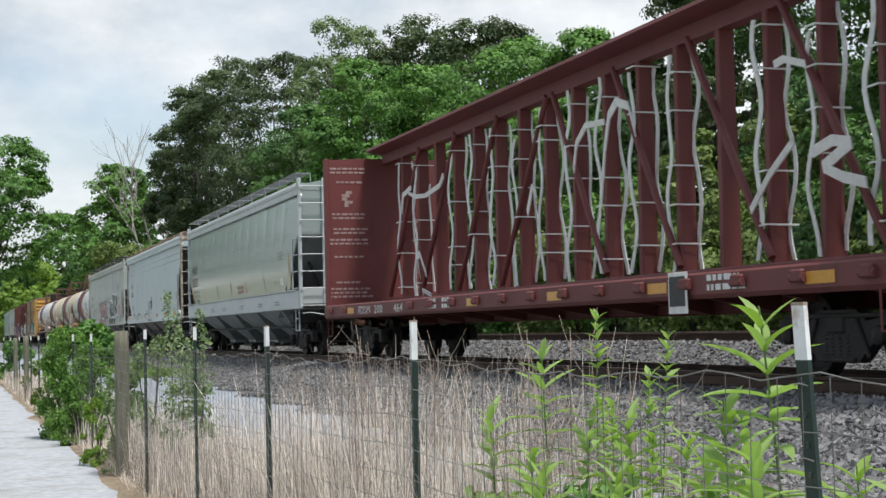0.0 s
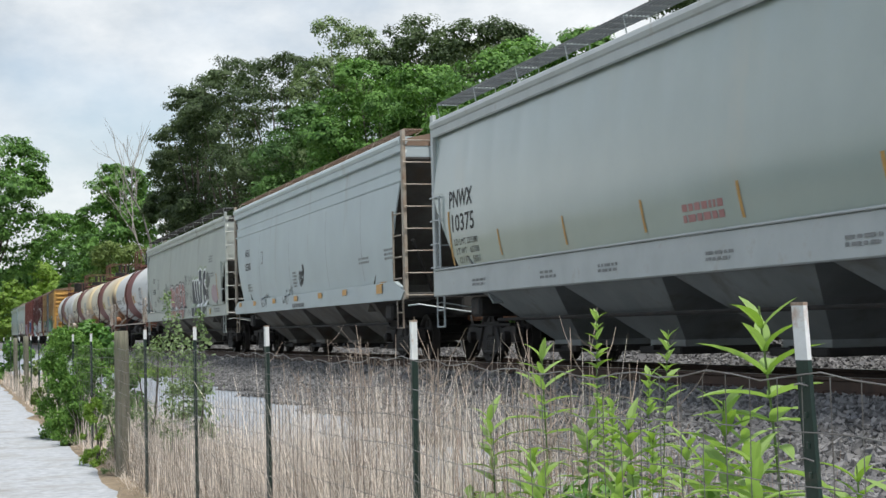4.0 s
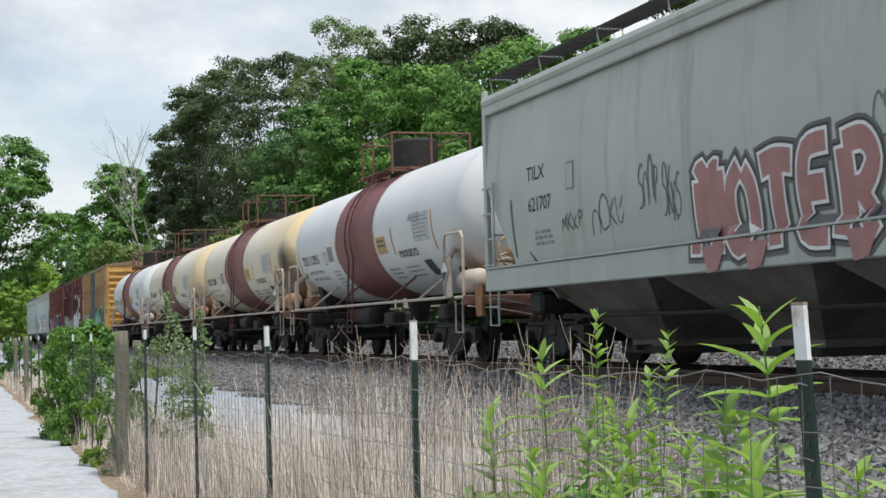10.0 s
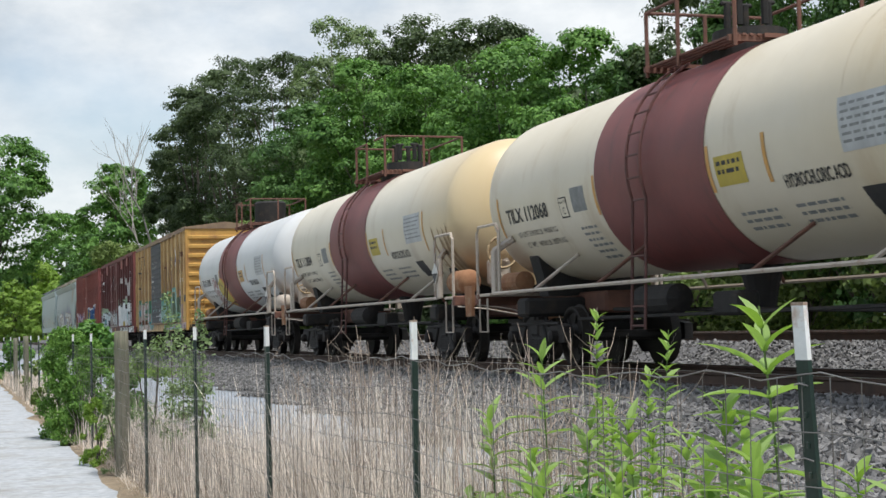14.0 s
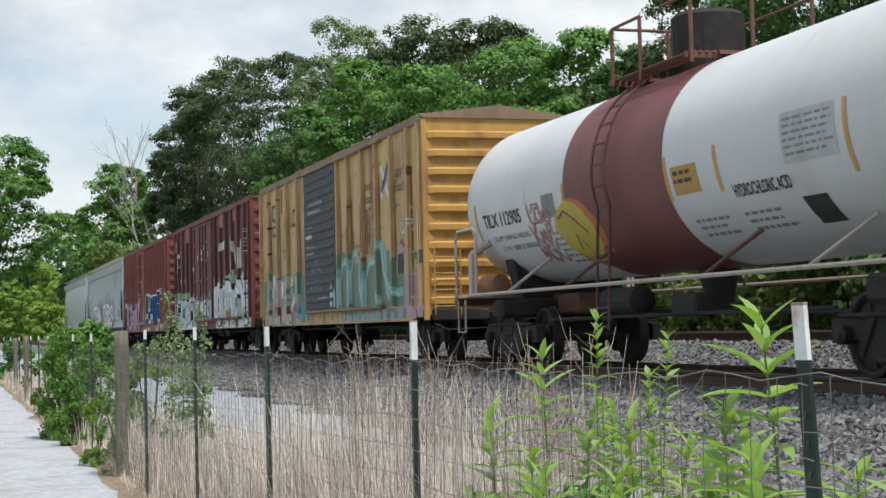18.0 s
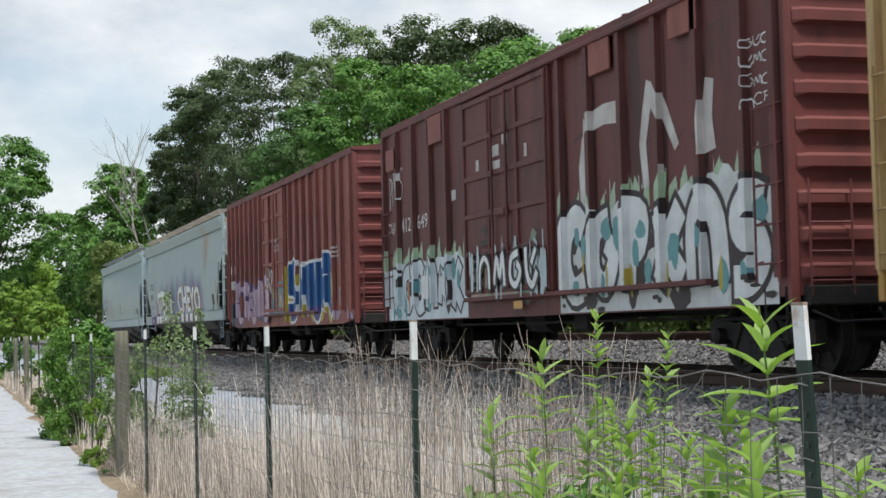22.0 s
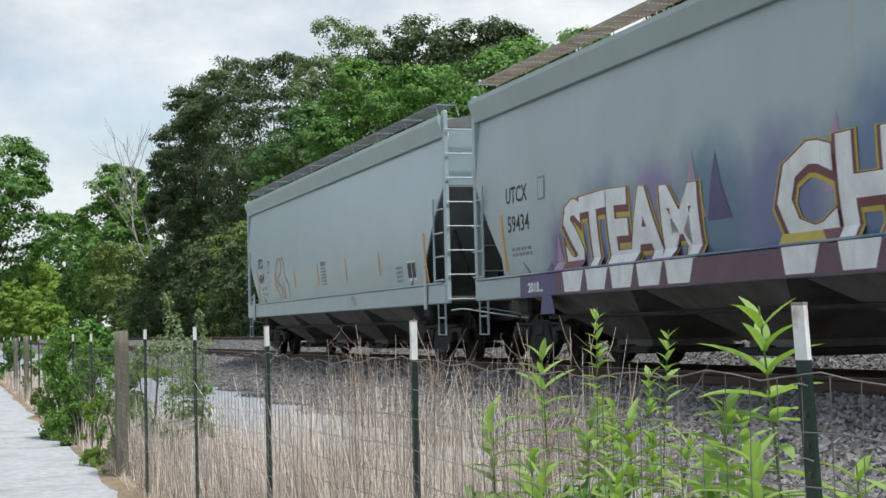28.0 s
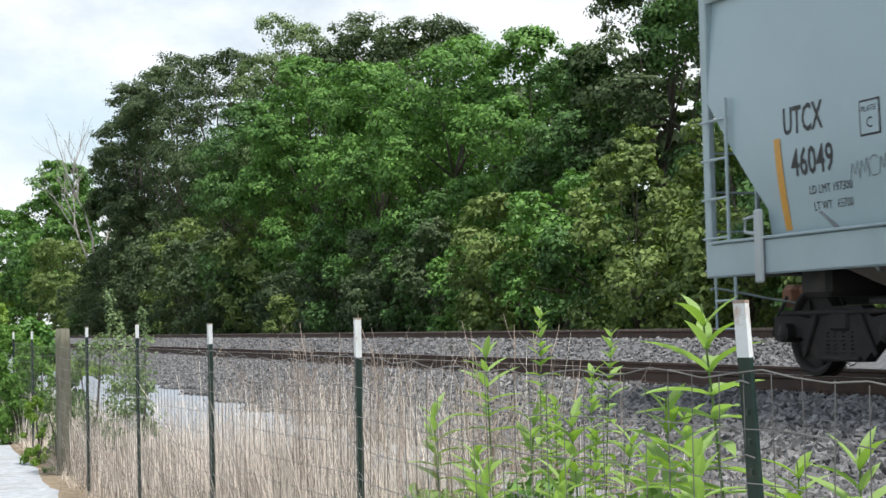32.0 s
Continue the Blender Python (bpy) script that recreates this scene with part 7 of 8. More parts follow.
    for j, (y, z, w) in enumerate(((-1.35, 1.85, 0.9), (-2.6, 1.85, 1.0), (3.3, 2.0, 0.7), (3.3, 1.75, 0.75))):
        k.bars(th, y, z, w, 3, 0.035, 0.05, M_GREYINK, seed + 10 + j)
    trucks(th, half - 1.15)
    return th, k


def tank_cars():
    th, k = tank(-28.45, "white tank car with a wide maroon band and black lettering", T_WHITE, dome=True, number="TILX 112913", load="HYDROCHLORIC ACID", weight="LD LMT 220200 LB  99850 KG|LT WT   65800 LB  29850 KG", seed=200)
    k.text(th, "AAR ST-402", -3.7, 2.72, 0.22, width=0.75)
    th, k = tank(-13.0, "cream tank car with maroon band, yellowed and acid-stained end", T_STAINED, number="TILX 112068", load="HYDROCHLORIC ACID", weight="LD LMT 219700 LB  99650 KG|LT WT   66300 LB  30070 KG", seed=220)
    k.drips(th, -5.2, -6.7, 1.5, 2.5, T_RUNOFF, 223, 16, (0.03, 0.12), 0.007, "stain", "", 0.7)
    th, k = tank(3.0, "cream tank car with maroon band and yellowed end", T_CREAM, number="TILX 112884", load="HYDROCHLORIC ACID", weight="LD LMT 220200 LB  99850 KG|LT WT   65800 LB  29850 KG", seed=240, first=6.3)
    k.drips(th, -5.4, -6.7, 1.5, 2.6, T_RUNOFF, 241, 16, (0.03, 0.12), 0.006, "stain", "", 0.7)
    th, k = tank(19.05, "white tank car with maroon band and yellow graffiti", T_WHITE, dome=True, number="TILX 112905", load="HYDROCHLORIC ACID", weight="LD LMT 219800 LB  99650 KG|LT WT   66200 LB  30050 KG", seed=260)
    # sprayed yellow head shape with a red rim, and red letters beside it
    k.blot(th, 2.2, 1.95, 0.75, 0.5, S_ORANGE, 262, 30, 0.08, 0.012, "graffiti")
    k.blot(th, 2.35, 2.0, 0.66, 0.43, S_YELLOW, 263, 30, 0.08, 0.014, "graffiti", "yellow sprayed graffiti on the tank")
    k.stroke(th, [(2.8, 2.2), (2.5, 2.3), (2.2, 2.15), (1.95, 1.95)], 0.04, S_MAROON, "graffiti", 0.017)
    k.stroke(th, [(2.55, 1.75), (2.4, 1.95), (2.3, 1.75)], 0.04, S_MAROON, "graffiti", 0.017)
    for j in range(3):
        k.scrawl(th, 4.2 - 0.1 * j, 1.55 + 0.3 * j, 0.9, 0.35, S_PINK, 264 + j, 0.06, 9, 0.012)


tank_cars()
# ---- box cars ----


def boxcar(middle, half, label, paint, end_paint, roof_paint, ribs, door, door_paint, bottom=0.78, eave=4.55, dark=None, end_ribs=9, rib_w=0.14, rib_out=0.085, door_kind="plug"):
    """A box car. ribs: where the side posts stand; door: its far and near edge."""
    th = car("box_car", middle, label, "box car")
    X = 1.5
    side_cuts = sorted([y + d for y in ribs for d in (-rib_w / 2, rib_w / 2)] + [door[0], door[1]])

    def out(y, z):
        if door[1] < y < door[0]:
            return X + 0.075
        if any(abs(y - r) < rib_w / 2 for r in ribs) and z > bottom + 0.3:
            return X + rib_out
        return X
    k = Skin(out, cuts_y=side_cuts, cuts_z=(bottom + 0.3,), faceted=True, walls=[(y - rib_w / 2, X, X + rib_out, 0.006) for y in ribs] + [(door[1], X, X + 0.075, 0.0)])
    for s in (-1, 1):
        part("side_sheet", Mesh().box(s * (X - 0.03), 0, (bottom + 0.28 + eave) / 2, 0.06, 2 * half - 0.04, eave - bottom - 0.28), paint, th)
        sill = [(-half, bottom + 0.3), (half, bottom + 0.3), (half, bottom + 0.12), (half - 1.3, bottom), (-half + 1.3, bottom), (-half, bottom + 0.12)]
        part("side_sill", Mesh().loft([[(s * (X - 0.002) - s * d, a, b) for a, b in sill] for d in (0, 0.08)]), paint, th)
        rib = Mesh().loft([[(s * (X - 0.003), -rib_w / 2, z), (s * (X + rib_out), -rib_w / 2 + 0.006, z), (s * (X + rib_out), rib_w / 2 - 0.006, z), (s * (X - 0.003), rib_w / 2, z)] for z in (bottom + 0.3, eave - 0.08)]).data("side_post", paint)
        for y in ribs:
            part("side_post", rib, None, th, at=pose(0, y if s < 0 else -y, 0))
        part("top_plate", Mesh().box(s * (X - 0.005), 0, eave, 0.12, 2 * half + 0.02, 0.16, 0.02), roof_paint, th)
    # roof: two slopes with standing seams
    rf = part("roof", Mesh().loft([[(-1.56, y, eave + 0.06), (0, y, eave + 0.26), (1.56, y, eave + 0.06), (1.5, y, eave), (-1.5, y, eave)] for y in (-half - 0.04, half + 0.04)]), roof_paint, th)
    seam = Mesh().loft([[(-1.57, y, eave + 0.085), (0, y, eave + 0.29), (1.57, y, eave + 0.085), (1.57, y, eave + 0.05), (0, y, eave + 0.25), (-1.57, y, eave + 0.05)] for y in (-0.03, 0.03)]).data("roof_seam", roof_paint)
    for y in steps(-half + 0.5, half - 0.5, 13):
        part("roof_seam", seam, None, rf, at=pose(0, y, 0))
    # ends with pressed ribs
    for e in (1, -1):
        en = part("end_wall", Mesh().loft([[(-1.46, y, bottom + 0.1), (1.46, y, bottom + 0.1), (1.46, y, eave), (0, y, eave + 0.22), (-1.46, y, eave)] for y in (e * (half - 0.06), e * (half - 0.0))]), end_paint, th)
        rows = steps(bottom + 0.35, eave - 0.32, end_ribs)
        h = (rows[1] - rows[0]) * 0.5
        rb = Mesh().loft([[(x, e * (half - 0.002), -h / 2), (x, e * (half + 0.075 * w), -h * 0.28), (x, e * (half + 0.075 * w), h * 0.28), (x, e * (half - 0.002), h / 2)] for x, w in ((-1.42, 0.15), (-1.28, 1), (1.28, 1), (1.42, 0.15))]).data("end_rib", end_paint)
        for z in rows:
            part("end_rib", rb, None, en, at=pose(0, 0, z))
        part("corner_post", Mesh().box(-1.48, e * (half - 0.03), (bottom + eave) / 2, 0.1, 0.1, eave - bottom, 0.012), end_paint, th)
        part("corner_post", Mesh().box(1.48, e * (half - 0.03), (bottom + eave) / 2, 0.1, 0.1, eave - bottom, 0.012), end_paint, th)
        # ladder on the side by the corner and on the end
        lad = part("side_ladder", Mesh().tube([(-1.6, e * (half - 0.12), bottom + 0.25), (-1.6, e * (half - 0.12), 3.0)], 0.014, 5).tube([(-1.6, e * (half - 0.6), bottom + 0.25), (-1.6, e * (half - 0.6), 3.0)], 0.014, 5), paint, th)
        rg = Mesh().tube([(-1.52, e * (half - 0.6), 0.03), (-1.6, e * (half - 0.6), 0), (-1.6, e * (half - 0.12), 0), (-1.52, e * (half - 0.12), 0.03)], 0.013, 5).data("rung", paint)
        for j in range(5):
            part("rung", rg, None, lad, at=pose(0, 0, bottom + 0.45 + 0.42 * j))
        el = ladder(th, (-1.36, e * (half + 0.13), bottom + 0.1), (-1.36, e * (half + 0.13), 2.1), (0.5, 0, 0), 4, 0.013, end_paint, "end_ladder", 0.014)
        part("sill_step", Mesh().tube([(-1.5, e * (half - 0.6), bottom + 0.2), (-1.5, e * (half - 0.6), 0.42), (-1.5, e * (half - 0.15), 0.42), (-1.5, e * (half - 0.15), bottom + 0.2)], 0.018, 5), dark or M_BLACK, th)
        part("end_sill", Mesh().box(0, e * (half + 0.08), bottom + 0.1, 2.8, 0.12, 0.22, 0.02).box(0, e * (half - 0.6), 0.85, 0.6, 2.2, 0.3, 0.03), M_BLACK, th)
        part("uncoupling_lever", Mesh().tube([(-1.4, e * (half + 0.2), 0.72), (-1.2, e * (half + 0.35), 0.6), (-0.5, e * (half + 0.5), 0.62), (-0.1, e * (half + 0.6), 0.78)], 0.014, 5), M_BLACK, th)
        coupler(th, e * (half + 0.6))
    part("underframe", Mesh().box(0, 0, 0.9, 0.7, 2 * half - 0.8, 0.34, 0.03).box(0, 0, bottom + 0.22, 2.9, 2 * half - 0.3, 0.1), M_BLACK, th)
    part("cross_bearer", Mesh().box(0, 2.2, 0.85, 2.7, 0.18, 0.26, 0.03).box(0, -2.2, 0.85, 2.7, 0.18, 0.26, 0.03), M_BLACK, th)
    part("brake_gear", Mesh().disc((-0.8, 1.0, 0.72), (0, 1, 0), [(-0.5, 0.05), (-0.45, 0.2), (0.45, 0.2), (0.5, 0.05)], 12).tube([(-1.0, -5, 0.68), (-1.0, 5, 0.68)], 0.025, 5).box(-0.9, -1.2, 0.68, 0.4, 0.6, 0.3, 0.05), M_BLACK, th)
    # doors on both sides
    w, mid = door[0] - door[1], (door[0] + door[1]) / 2
    for s in (-1, 1):
        y0 = mid if s < 0 else -mid
        z0, z1 = bottom + 0.36, eave - 0.12
        dr = part("door", Mesh().box(s * (X + 0.035), y0, (z0 + z1) / 2, 0.07, w, z1 - z0, 0.012), door_paint, th)
        if door_kind == "ribbed":
            for j in range(3):
                part("door_panel_joint", Mesh().box(s * (X + 0.075), y0, z0 + (z1 - z0) * (j + 1) / 4, 0.03, w - 0.06, 0.05, 0.01), door_paint, dr)
            bead = Mesh().loft([[(s * (X + 0.068), a, -0.06), (s * (X + 0.1), a * 0.98, -0.02), (s * (X + 0.1), a * 0.98, 0.02), (s * (X + 0.068), a, 0.06)] for a in (-w / 2 + 0.18, w / 2 - 0.18)]).data("door_bead", door_paint)
            for j in range(15):
                if (j + 1) % 4:
                    part("door_bead", bead, None, dr, at=pose(0, y0, z0 + (z1 - z0) * (j + 1) / 16))
        else:
            fr = Mesh()
            for a in (-w / 2 + 0.09, -w / 6, w / 6, w / 2 - 0.09):
                fr.box(s * (X + 0.085), y0 + a, (z0 + z1) / 2, 0.05, 0.08, z1 - z0 - 0.05, 0.012)
            for j in range(6):
                fr.box(s * (X + 0.083), y0, z0 + 0.08 + (z1 - z0 - 0.16) * j / 5, 0.045, w - 0.08, 0.09, 0.012)
            part("door_frame", fr, door_paint, dr)
            part("lock_bar", Mesh().tube([(s * (X + 0.13), y0 - 0.3, z0 + 0.1), (s * (X + 0.13), y0 - 0.3, z1 - 0.1)], 0.025, 6).tube([(s * (X + 0.13), y0 + 0.4, z0 + 0.1), (s * (X + 0.13), y0 + 0.4, z1 - 0.1)], 0.025, 6).box(s * (X + 0.14), y0, z0 + 1.3, 0.06, 0.5, 0.12, 0.02), door_paint, dr)
        for zz in (bottom + 0.31, eave - 0.08):
            part("door_track", Mesh().box(s * (X + 0.055), y0 - 0.62 * w * (1 if s < 0 else -1), zz, 0.13, w * 2.24, 0.07, 0.01), roof_paint, th)
    trucks(th, half - 1.55)
    return th, k


def weather(k, th, ribs, paint, z0, z1, seed, marks=14):
    """Runs of dirt beside the side posts and scuffs between them."""
    rng = random.Random(seed)
    for y in ribs:
        k.drips(th, y - 0.075, y - 0.16, z0, z1, paint, rng.randrange(9999), 5, (0.02, 0.06), 0.0031, "stain", "", 0.7)
        k.drips(th, y + 0.16, y + 0.075, z0, z1, paint, rng.randrange(9999), 3, (0.015, 0.04), 0.0031, "stain", "", 0.8)
    for i in range(marks):
        y, z, l = rng.uniform(min(ribs), max(ribs)), rng.uniform(z0 + 0.6, z1 - 0.2), rng.uniform(0.12, 0.45)
        k.stroke(th, [(y, z), (y - l * 0.5, z + rng.uniform(-0.02, 0.09)), (y - l, z + rng.uniform(-0.03, 0.16))], (rng.uniform(0.015, 0.06), 0.01), paint, "stain", 0.0034)


def rusty(name, c1, c2, stain, at=0.58, scale=1.1):
    return mat(name, c1, c2, scale=0.8, rough=0.65, bump=0.12, bscale=14, stain=stain, stain_at=at, stain_scale=scale, stain_stretch=(1, 1.8, 0.35))


B_YELLOW = rusty("boxcar_faded_yellow", (0.60, 0.42, 0.19), (0.47, 0.325, 0.15), (0.27, 0.145, 0.07), 0.54)
B_YEND = rusty("boxcar_yellow_end", (0.52, 0.30, 0.075), (0.44, 0.25, 0.065), (0.25, 0.12, 0.05), 0.55)
B_YROOF = rusty("boxcar_brown_roof", (0.26, 0.18, 0.11), (0.20, 0.14, 0.09), (0.13, 0.08, 0.06), 0.55)
B_DOOR = rusty("boxcar_slate_door", (0.045, 0.052, 0.058), (0.035, 0.04, 0.045), (0.07, 0.075, 0.078), 0.6)
B_MAROON = rusty("boxcar_maroon", (0.155, 0.043, 0.04), (0.115, 0.034, 0.032), (0.06, 0.023, 0.021), 0.56)
B_RED = rusty("boxcar_rust_red", (0.29, 0.092, 0.073), (0.23, 0.074, 0.06), (0.12, 0.043, 0.037), 0.57)
B_REDEND = rusty("boxcar_red_end", (0.18, 0.048, 0.043), (0.14, 0.038, 0.035), (0.075, 0.027, 0.025), 0.55)


def yellow_car():
    th, k = boxcar(35.97, 7.95, "faded yellow box car with slate-grey door and green graffiti", B_YELLOW, B_YEND, B_YROOF, (7.85, 6.69, 5.52, 4.31, 3.0, -1.3, -2.3, -3.53, -4.70, -5.86, -7.05, -7.8), (2.12, -1.1), B_DOOR, door_kind="ribbed")
    # worn black sign beside the door, as plain shapes
    for y0, y1, z0, z1 in ((7.15, 7.05, 3.55, 3.95), (7.15, 6.85, 3.88, 3.95), (6.4, 6.3, 3.6, 4.05), (6.4, 5.95, 3.6, 3.68), (6.4, 5.95, 3.97, 4.05), (6.03, 5.93, 3.6, 4.05), (5.75, 5.63, 3.65, 4.15), (5.2, 5.08, 3.75, 4.4),
                           (4.75, 4.65, 3.25, 3.85), (4.75, 4.35, 3.25, 3.33), (4.4, 4.32, 3.25, 3.6), (3.75, 3.65, 3.3, 3.75), (3.75, 3.3, 3.3, 3.38), (3.75, 3.3, 3.67, 3.75), (3.38, 3.28, 3.3, 3.75), (7.1, 5.7, 3.42, 3.49), (7.15, 7.07, 2.75, 3.4), (7.1, 6.5, 2.72, 2.79),
                           (6.6, 6.5, 2.75, 3.1), (6.4, 5.65, 3.2, 3.27), (5.72, 5.62, 3.2, 3.55)):
        k.patch(th, y0, y1, z0, z1, M_INK, "sign_shape")
    k.bars(th, 6.05, 2.45, 0.7, 1, 0.28, 0.05, M_GREYINK, 301)
    k.bars(th, 4.9, 2.5, 0.6, 1, 0.28, 0.05, M_GREYINK, 302)
    k.text(th, "next", -3.65, 3.55, 0.3, width=0.55)
    k.text(th, "load", -3.7, 3.28, 0.3, width=0.5)
    k.text(th, "any", -6.02, 3.62, 0.32, width=0.5)
    k.text(th, "road", -6.0, 3.32, 0.32, width=0.6)
    for a, b, m in (((-4.95, 3.3), (-5.5, 3.95), M_WHITEINK), ((-4.95, 3.95), (-5.5, 3.3), M_WHITEINK), ((-5.2, 3.55), (-5.5, 3.95), S_BLUE), ((-5.02, 3.42), (-5.2, 3.62), S_BLUE)):
        k.stroke(th, [a, ((a[0] + b[0]) / 2, (a[1] + b[1]) / 2), b], 0.15, m, "sign_shape", 0.006 if m is M_WHITEINK else 0.009)
    # rust runs
    rust = spray("boxcar_rust", (0.17, 0.075, 0.04))
    k.drips(th, -1.9, -2.6, 2.0, 3.6, rust, 303, 7, (0.04, 0.14), name="stain")
    k.drips(th, -3.2, -4.0, 2.2, 3.3, rust, 304, 7, (0.04, 0.14), name="stain")
    for i in range(16):
        r = random.Random(310 + i)
        k.blot(th, r.choice((r.uniform(3, 7.6), r.uniform(-7.4, -2))), r.uniform(1.9, 4.2), r.uniform(0.05, 0.2), r.uniform(0.03, 0.1), rust, 320 + i, 14, 0.5, 0.0032)
    # graffiti: green letters right of the door, pale letters left of it
    sage, aqua = spray("sage_fill", (0.15, 0.22, 0.15)), spray("aqua_rim", (0.23, 0.47, 0.42))
    mint = spray("pale_mint", (0.42, 0.60, 0.55))
    swathe(k, th, -1.25, -6.5, 1.08, 2.12, sage, 330, 0.004, "green graffiti letters with aqua rim", 0.2)
    for j, (y, z, w, h) in enumerate(((-1.3, 1.12, 0.95, 1.05), (-2.3, 1.2, 0.85, 1.12), (-3.55, 1.12, 1.2, 0.95), (-4.4, 1.2, 0.95, 1.2))):
        arch = [(y, z), (y - 0.03, z + h * 0.6), (y - w * 0.25, z + h * 0.95), (y - w * 0.6, z + h), (y - w * 0.85, z + h * 0.75), (y - w * 0.85, z + h * 0.3), (y - w * 1.05, z + 0.04)]
        k.stroke(th, arch, 0.2, aqua, "graffiti", 0.007 + 0.0007 * j)
        k.stroke(th, [(a - 0.03, b - 0.03) for a, b in arch], 0.07, mint, "graffiti", 0.0105 + 0.0004 * j)
    k.stroke(th, [(-4.9, 2.35), (-5.05, 1.85), (-5.35, 1.5), (-6.1, 1.34), (-6.5, 1.38)], (0.26, 0.16), aqua, "graffiti", 0.0125)
    k.stroke(th, [(-4.9, 2.3), (-5.05, 1.8), (-5.4, 1.45), (-6.2, 1.3)], (0.08, 0.05), mint, "graffiti", 0.0135)
    swathe(k, th, -1.4, -6.6, 0.84, 1.04, sage, 331, 0.0045, "", 0.03)
    flames(k, th, -1.5, -6.4, 0.92, 0.14, aqua, 332, 18, 0.0055)
    dabs(k, th, -1.5, -6.4, 0.86, 1.0, S_LILAC, 333, 10, (0.1, 0.25), (0.04, 0.08), 0.0068)
    dabs(k, th, -1.6, -6.3, 1.1, 1.9, S_BEIGE, 334, 9, (0.03, 0.07), (0.08, 0.2), 0.0145)
    weather(k, th, (6.69, 5.52, 4.31, 3.0, -1.3, -2.3, -3.53, -4.70, -5.86, -7.05), rust, 1.1, 4.2, 339, 46)
    k.drips(th, 7.6, -7.6, 0.84, 1.2, rust, 351, 60, (0.02, 0.09), 0.0033, "stain", "", 0.8)
    k.blot(th, -4.1, 2.75, 0.4, 0.12, spray("primer_pink", (0.36, 0.22, 0.16)), 352, 24, 0.2, 0.0036, "stain")
    dusk = spray("dusty_pink", (0.45, 0.32, 0.34))
    swathe(k, th, -6.5, -7.85, 0.85, 1.6, dusk, 350, 0.004, "", 0.25)
    dabs(k, th, -6.0, -7.0, 1.8, 2.4, dusk, 353, 4, (0.1, 0.2), (0.15, 0.3), 0.0036)
    pale = spray("rose_beige", (0.50, 0.41, 0.37))
    swathe(k, th, 7.7, 2.5, 0.85, 1.95, S_GREEN, 335, 0.004, "", 0.22)
    swathe(k, th, 7.6, 2.9, 0.82, 1.45, pale, 336, 0.0048, "", 0.15)
    letters(k, th, ("wave", "arch", "hook", "loop", "bar"), 7.4, 1.05, 4.5, 0.95, 0.3, ((S_GREEN, 0.1, 0.006), (pale, 0.0, 0.0085)), 347, "pale pink graffiti letters")
    dabs(k, th, 7.0, 3.2, 1.4, 2.0, S_WHITE, 337, 10, (0.08, 0.17), (0.15, 0.32), 0.0112)
    dabs(k, th, 7.4, 2.6, 0.9, 1.9, S_TEAL, 338, 10, (0.04, 0.12), (0.1, 0.25), 0.0122)
    dabs(k, th, 7.4, 2.6, 0.85, 1.5, rust, 354, 16, (0.03, 0.1), (0.05, 0.2), 0.0132)
    k.drips(th, 3.2, 2.2, 0.85, 1.6, S_TEAL, 338, 9, (0.15, 0.4), 0.006, "graffiti")
    # door notices
    k.text(th, "CLOSE AND LOCK DOORS", 1.6, 3.6, 0.14, M_WHITEINK, 1.5)
    k.text(th, "BEFORE MOVING CAR", 1.6, 3.42, 0.14, M_WHITEINK, 1.3)
    k.text(th, "SECURITY DEVICE ONLY", 1.9, 3.1, 0.1, M_WHITEINK, 0.8)
    k.bars(th, 1.9, 2.85, 0.8, 1, 0.1, 0.05, M_WHITEINK, 340)
    k.text(th, "SECURE BOTH HASPS", 1.85, 2.6, 0.1, M_WHITEINK, 0.8)
    k.text(th, "BEFORE MOVING CAR", 1.85, 2.45, 0.1, M_WHITEINK, 0.8)
    k.bars(th, 1.7, 1.3, 0.9, 1, 0.09, 0.05, M_WHITEINK, 341)
    k.bars(th, 0.6, 1.35, 1.2, 1, 0.06, 0.05, M_WHITEINK, 342)
    k.scrawl(th, 1.7, 1.9, 1.4, 0.35, S_TEAL, 343, 0.035, 14)
    k.scrawl(th, 1.6, 1.55, 1.3, 0.3, S_TEAL, 344, 0.035, 14)
    k.drips(th, -0.6, -1.05, 1.15, 1.9, S_ICE, 345, 6, (0.05, 0.2), 0.006, "graffiti")
    # plates by the near end
    k.patch(th, -6.15, -6.5, 1.72, 2.1, M_INK, "notice_plate", 0.016)
    k.patch(th, -7.4, -7.9, 1.85, 2.1, S_GREY, "notice_plate", 0.006)
    k.patch(th, -7.2, -7.5, 1.95, 2.1, spray("bright_green", (0.05, 0.30, 0.08)), "notice_plate", 0.007)
    k.scrawl(th, -6.3, 2.45, 0.9, 0.3, S_WHITE, 346, 0.03, 8)


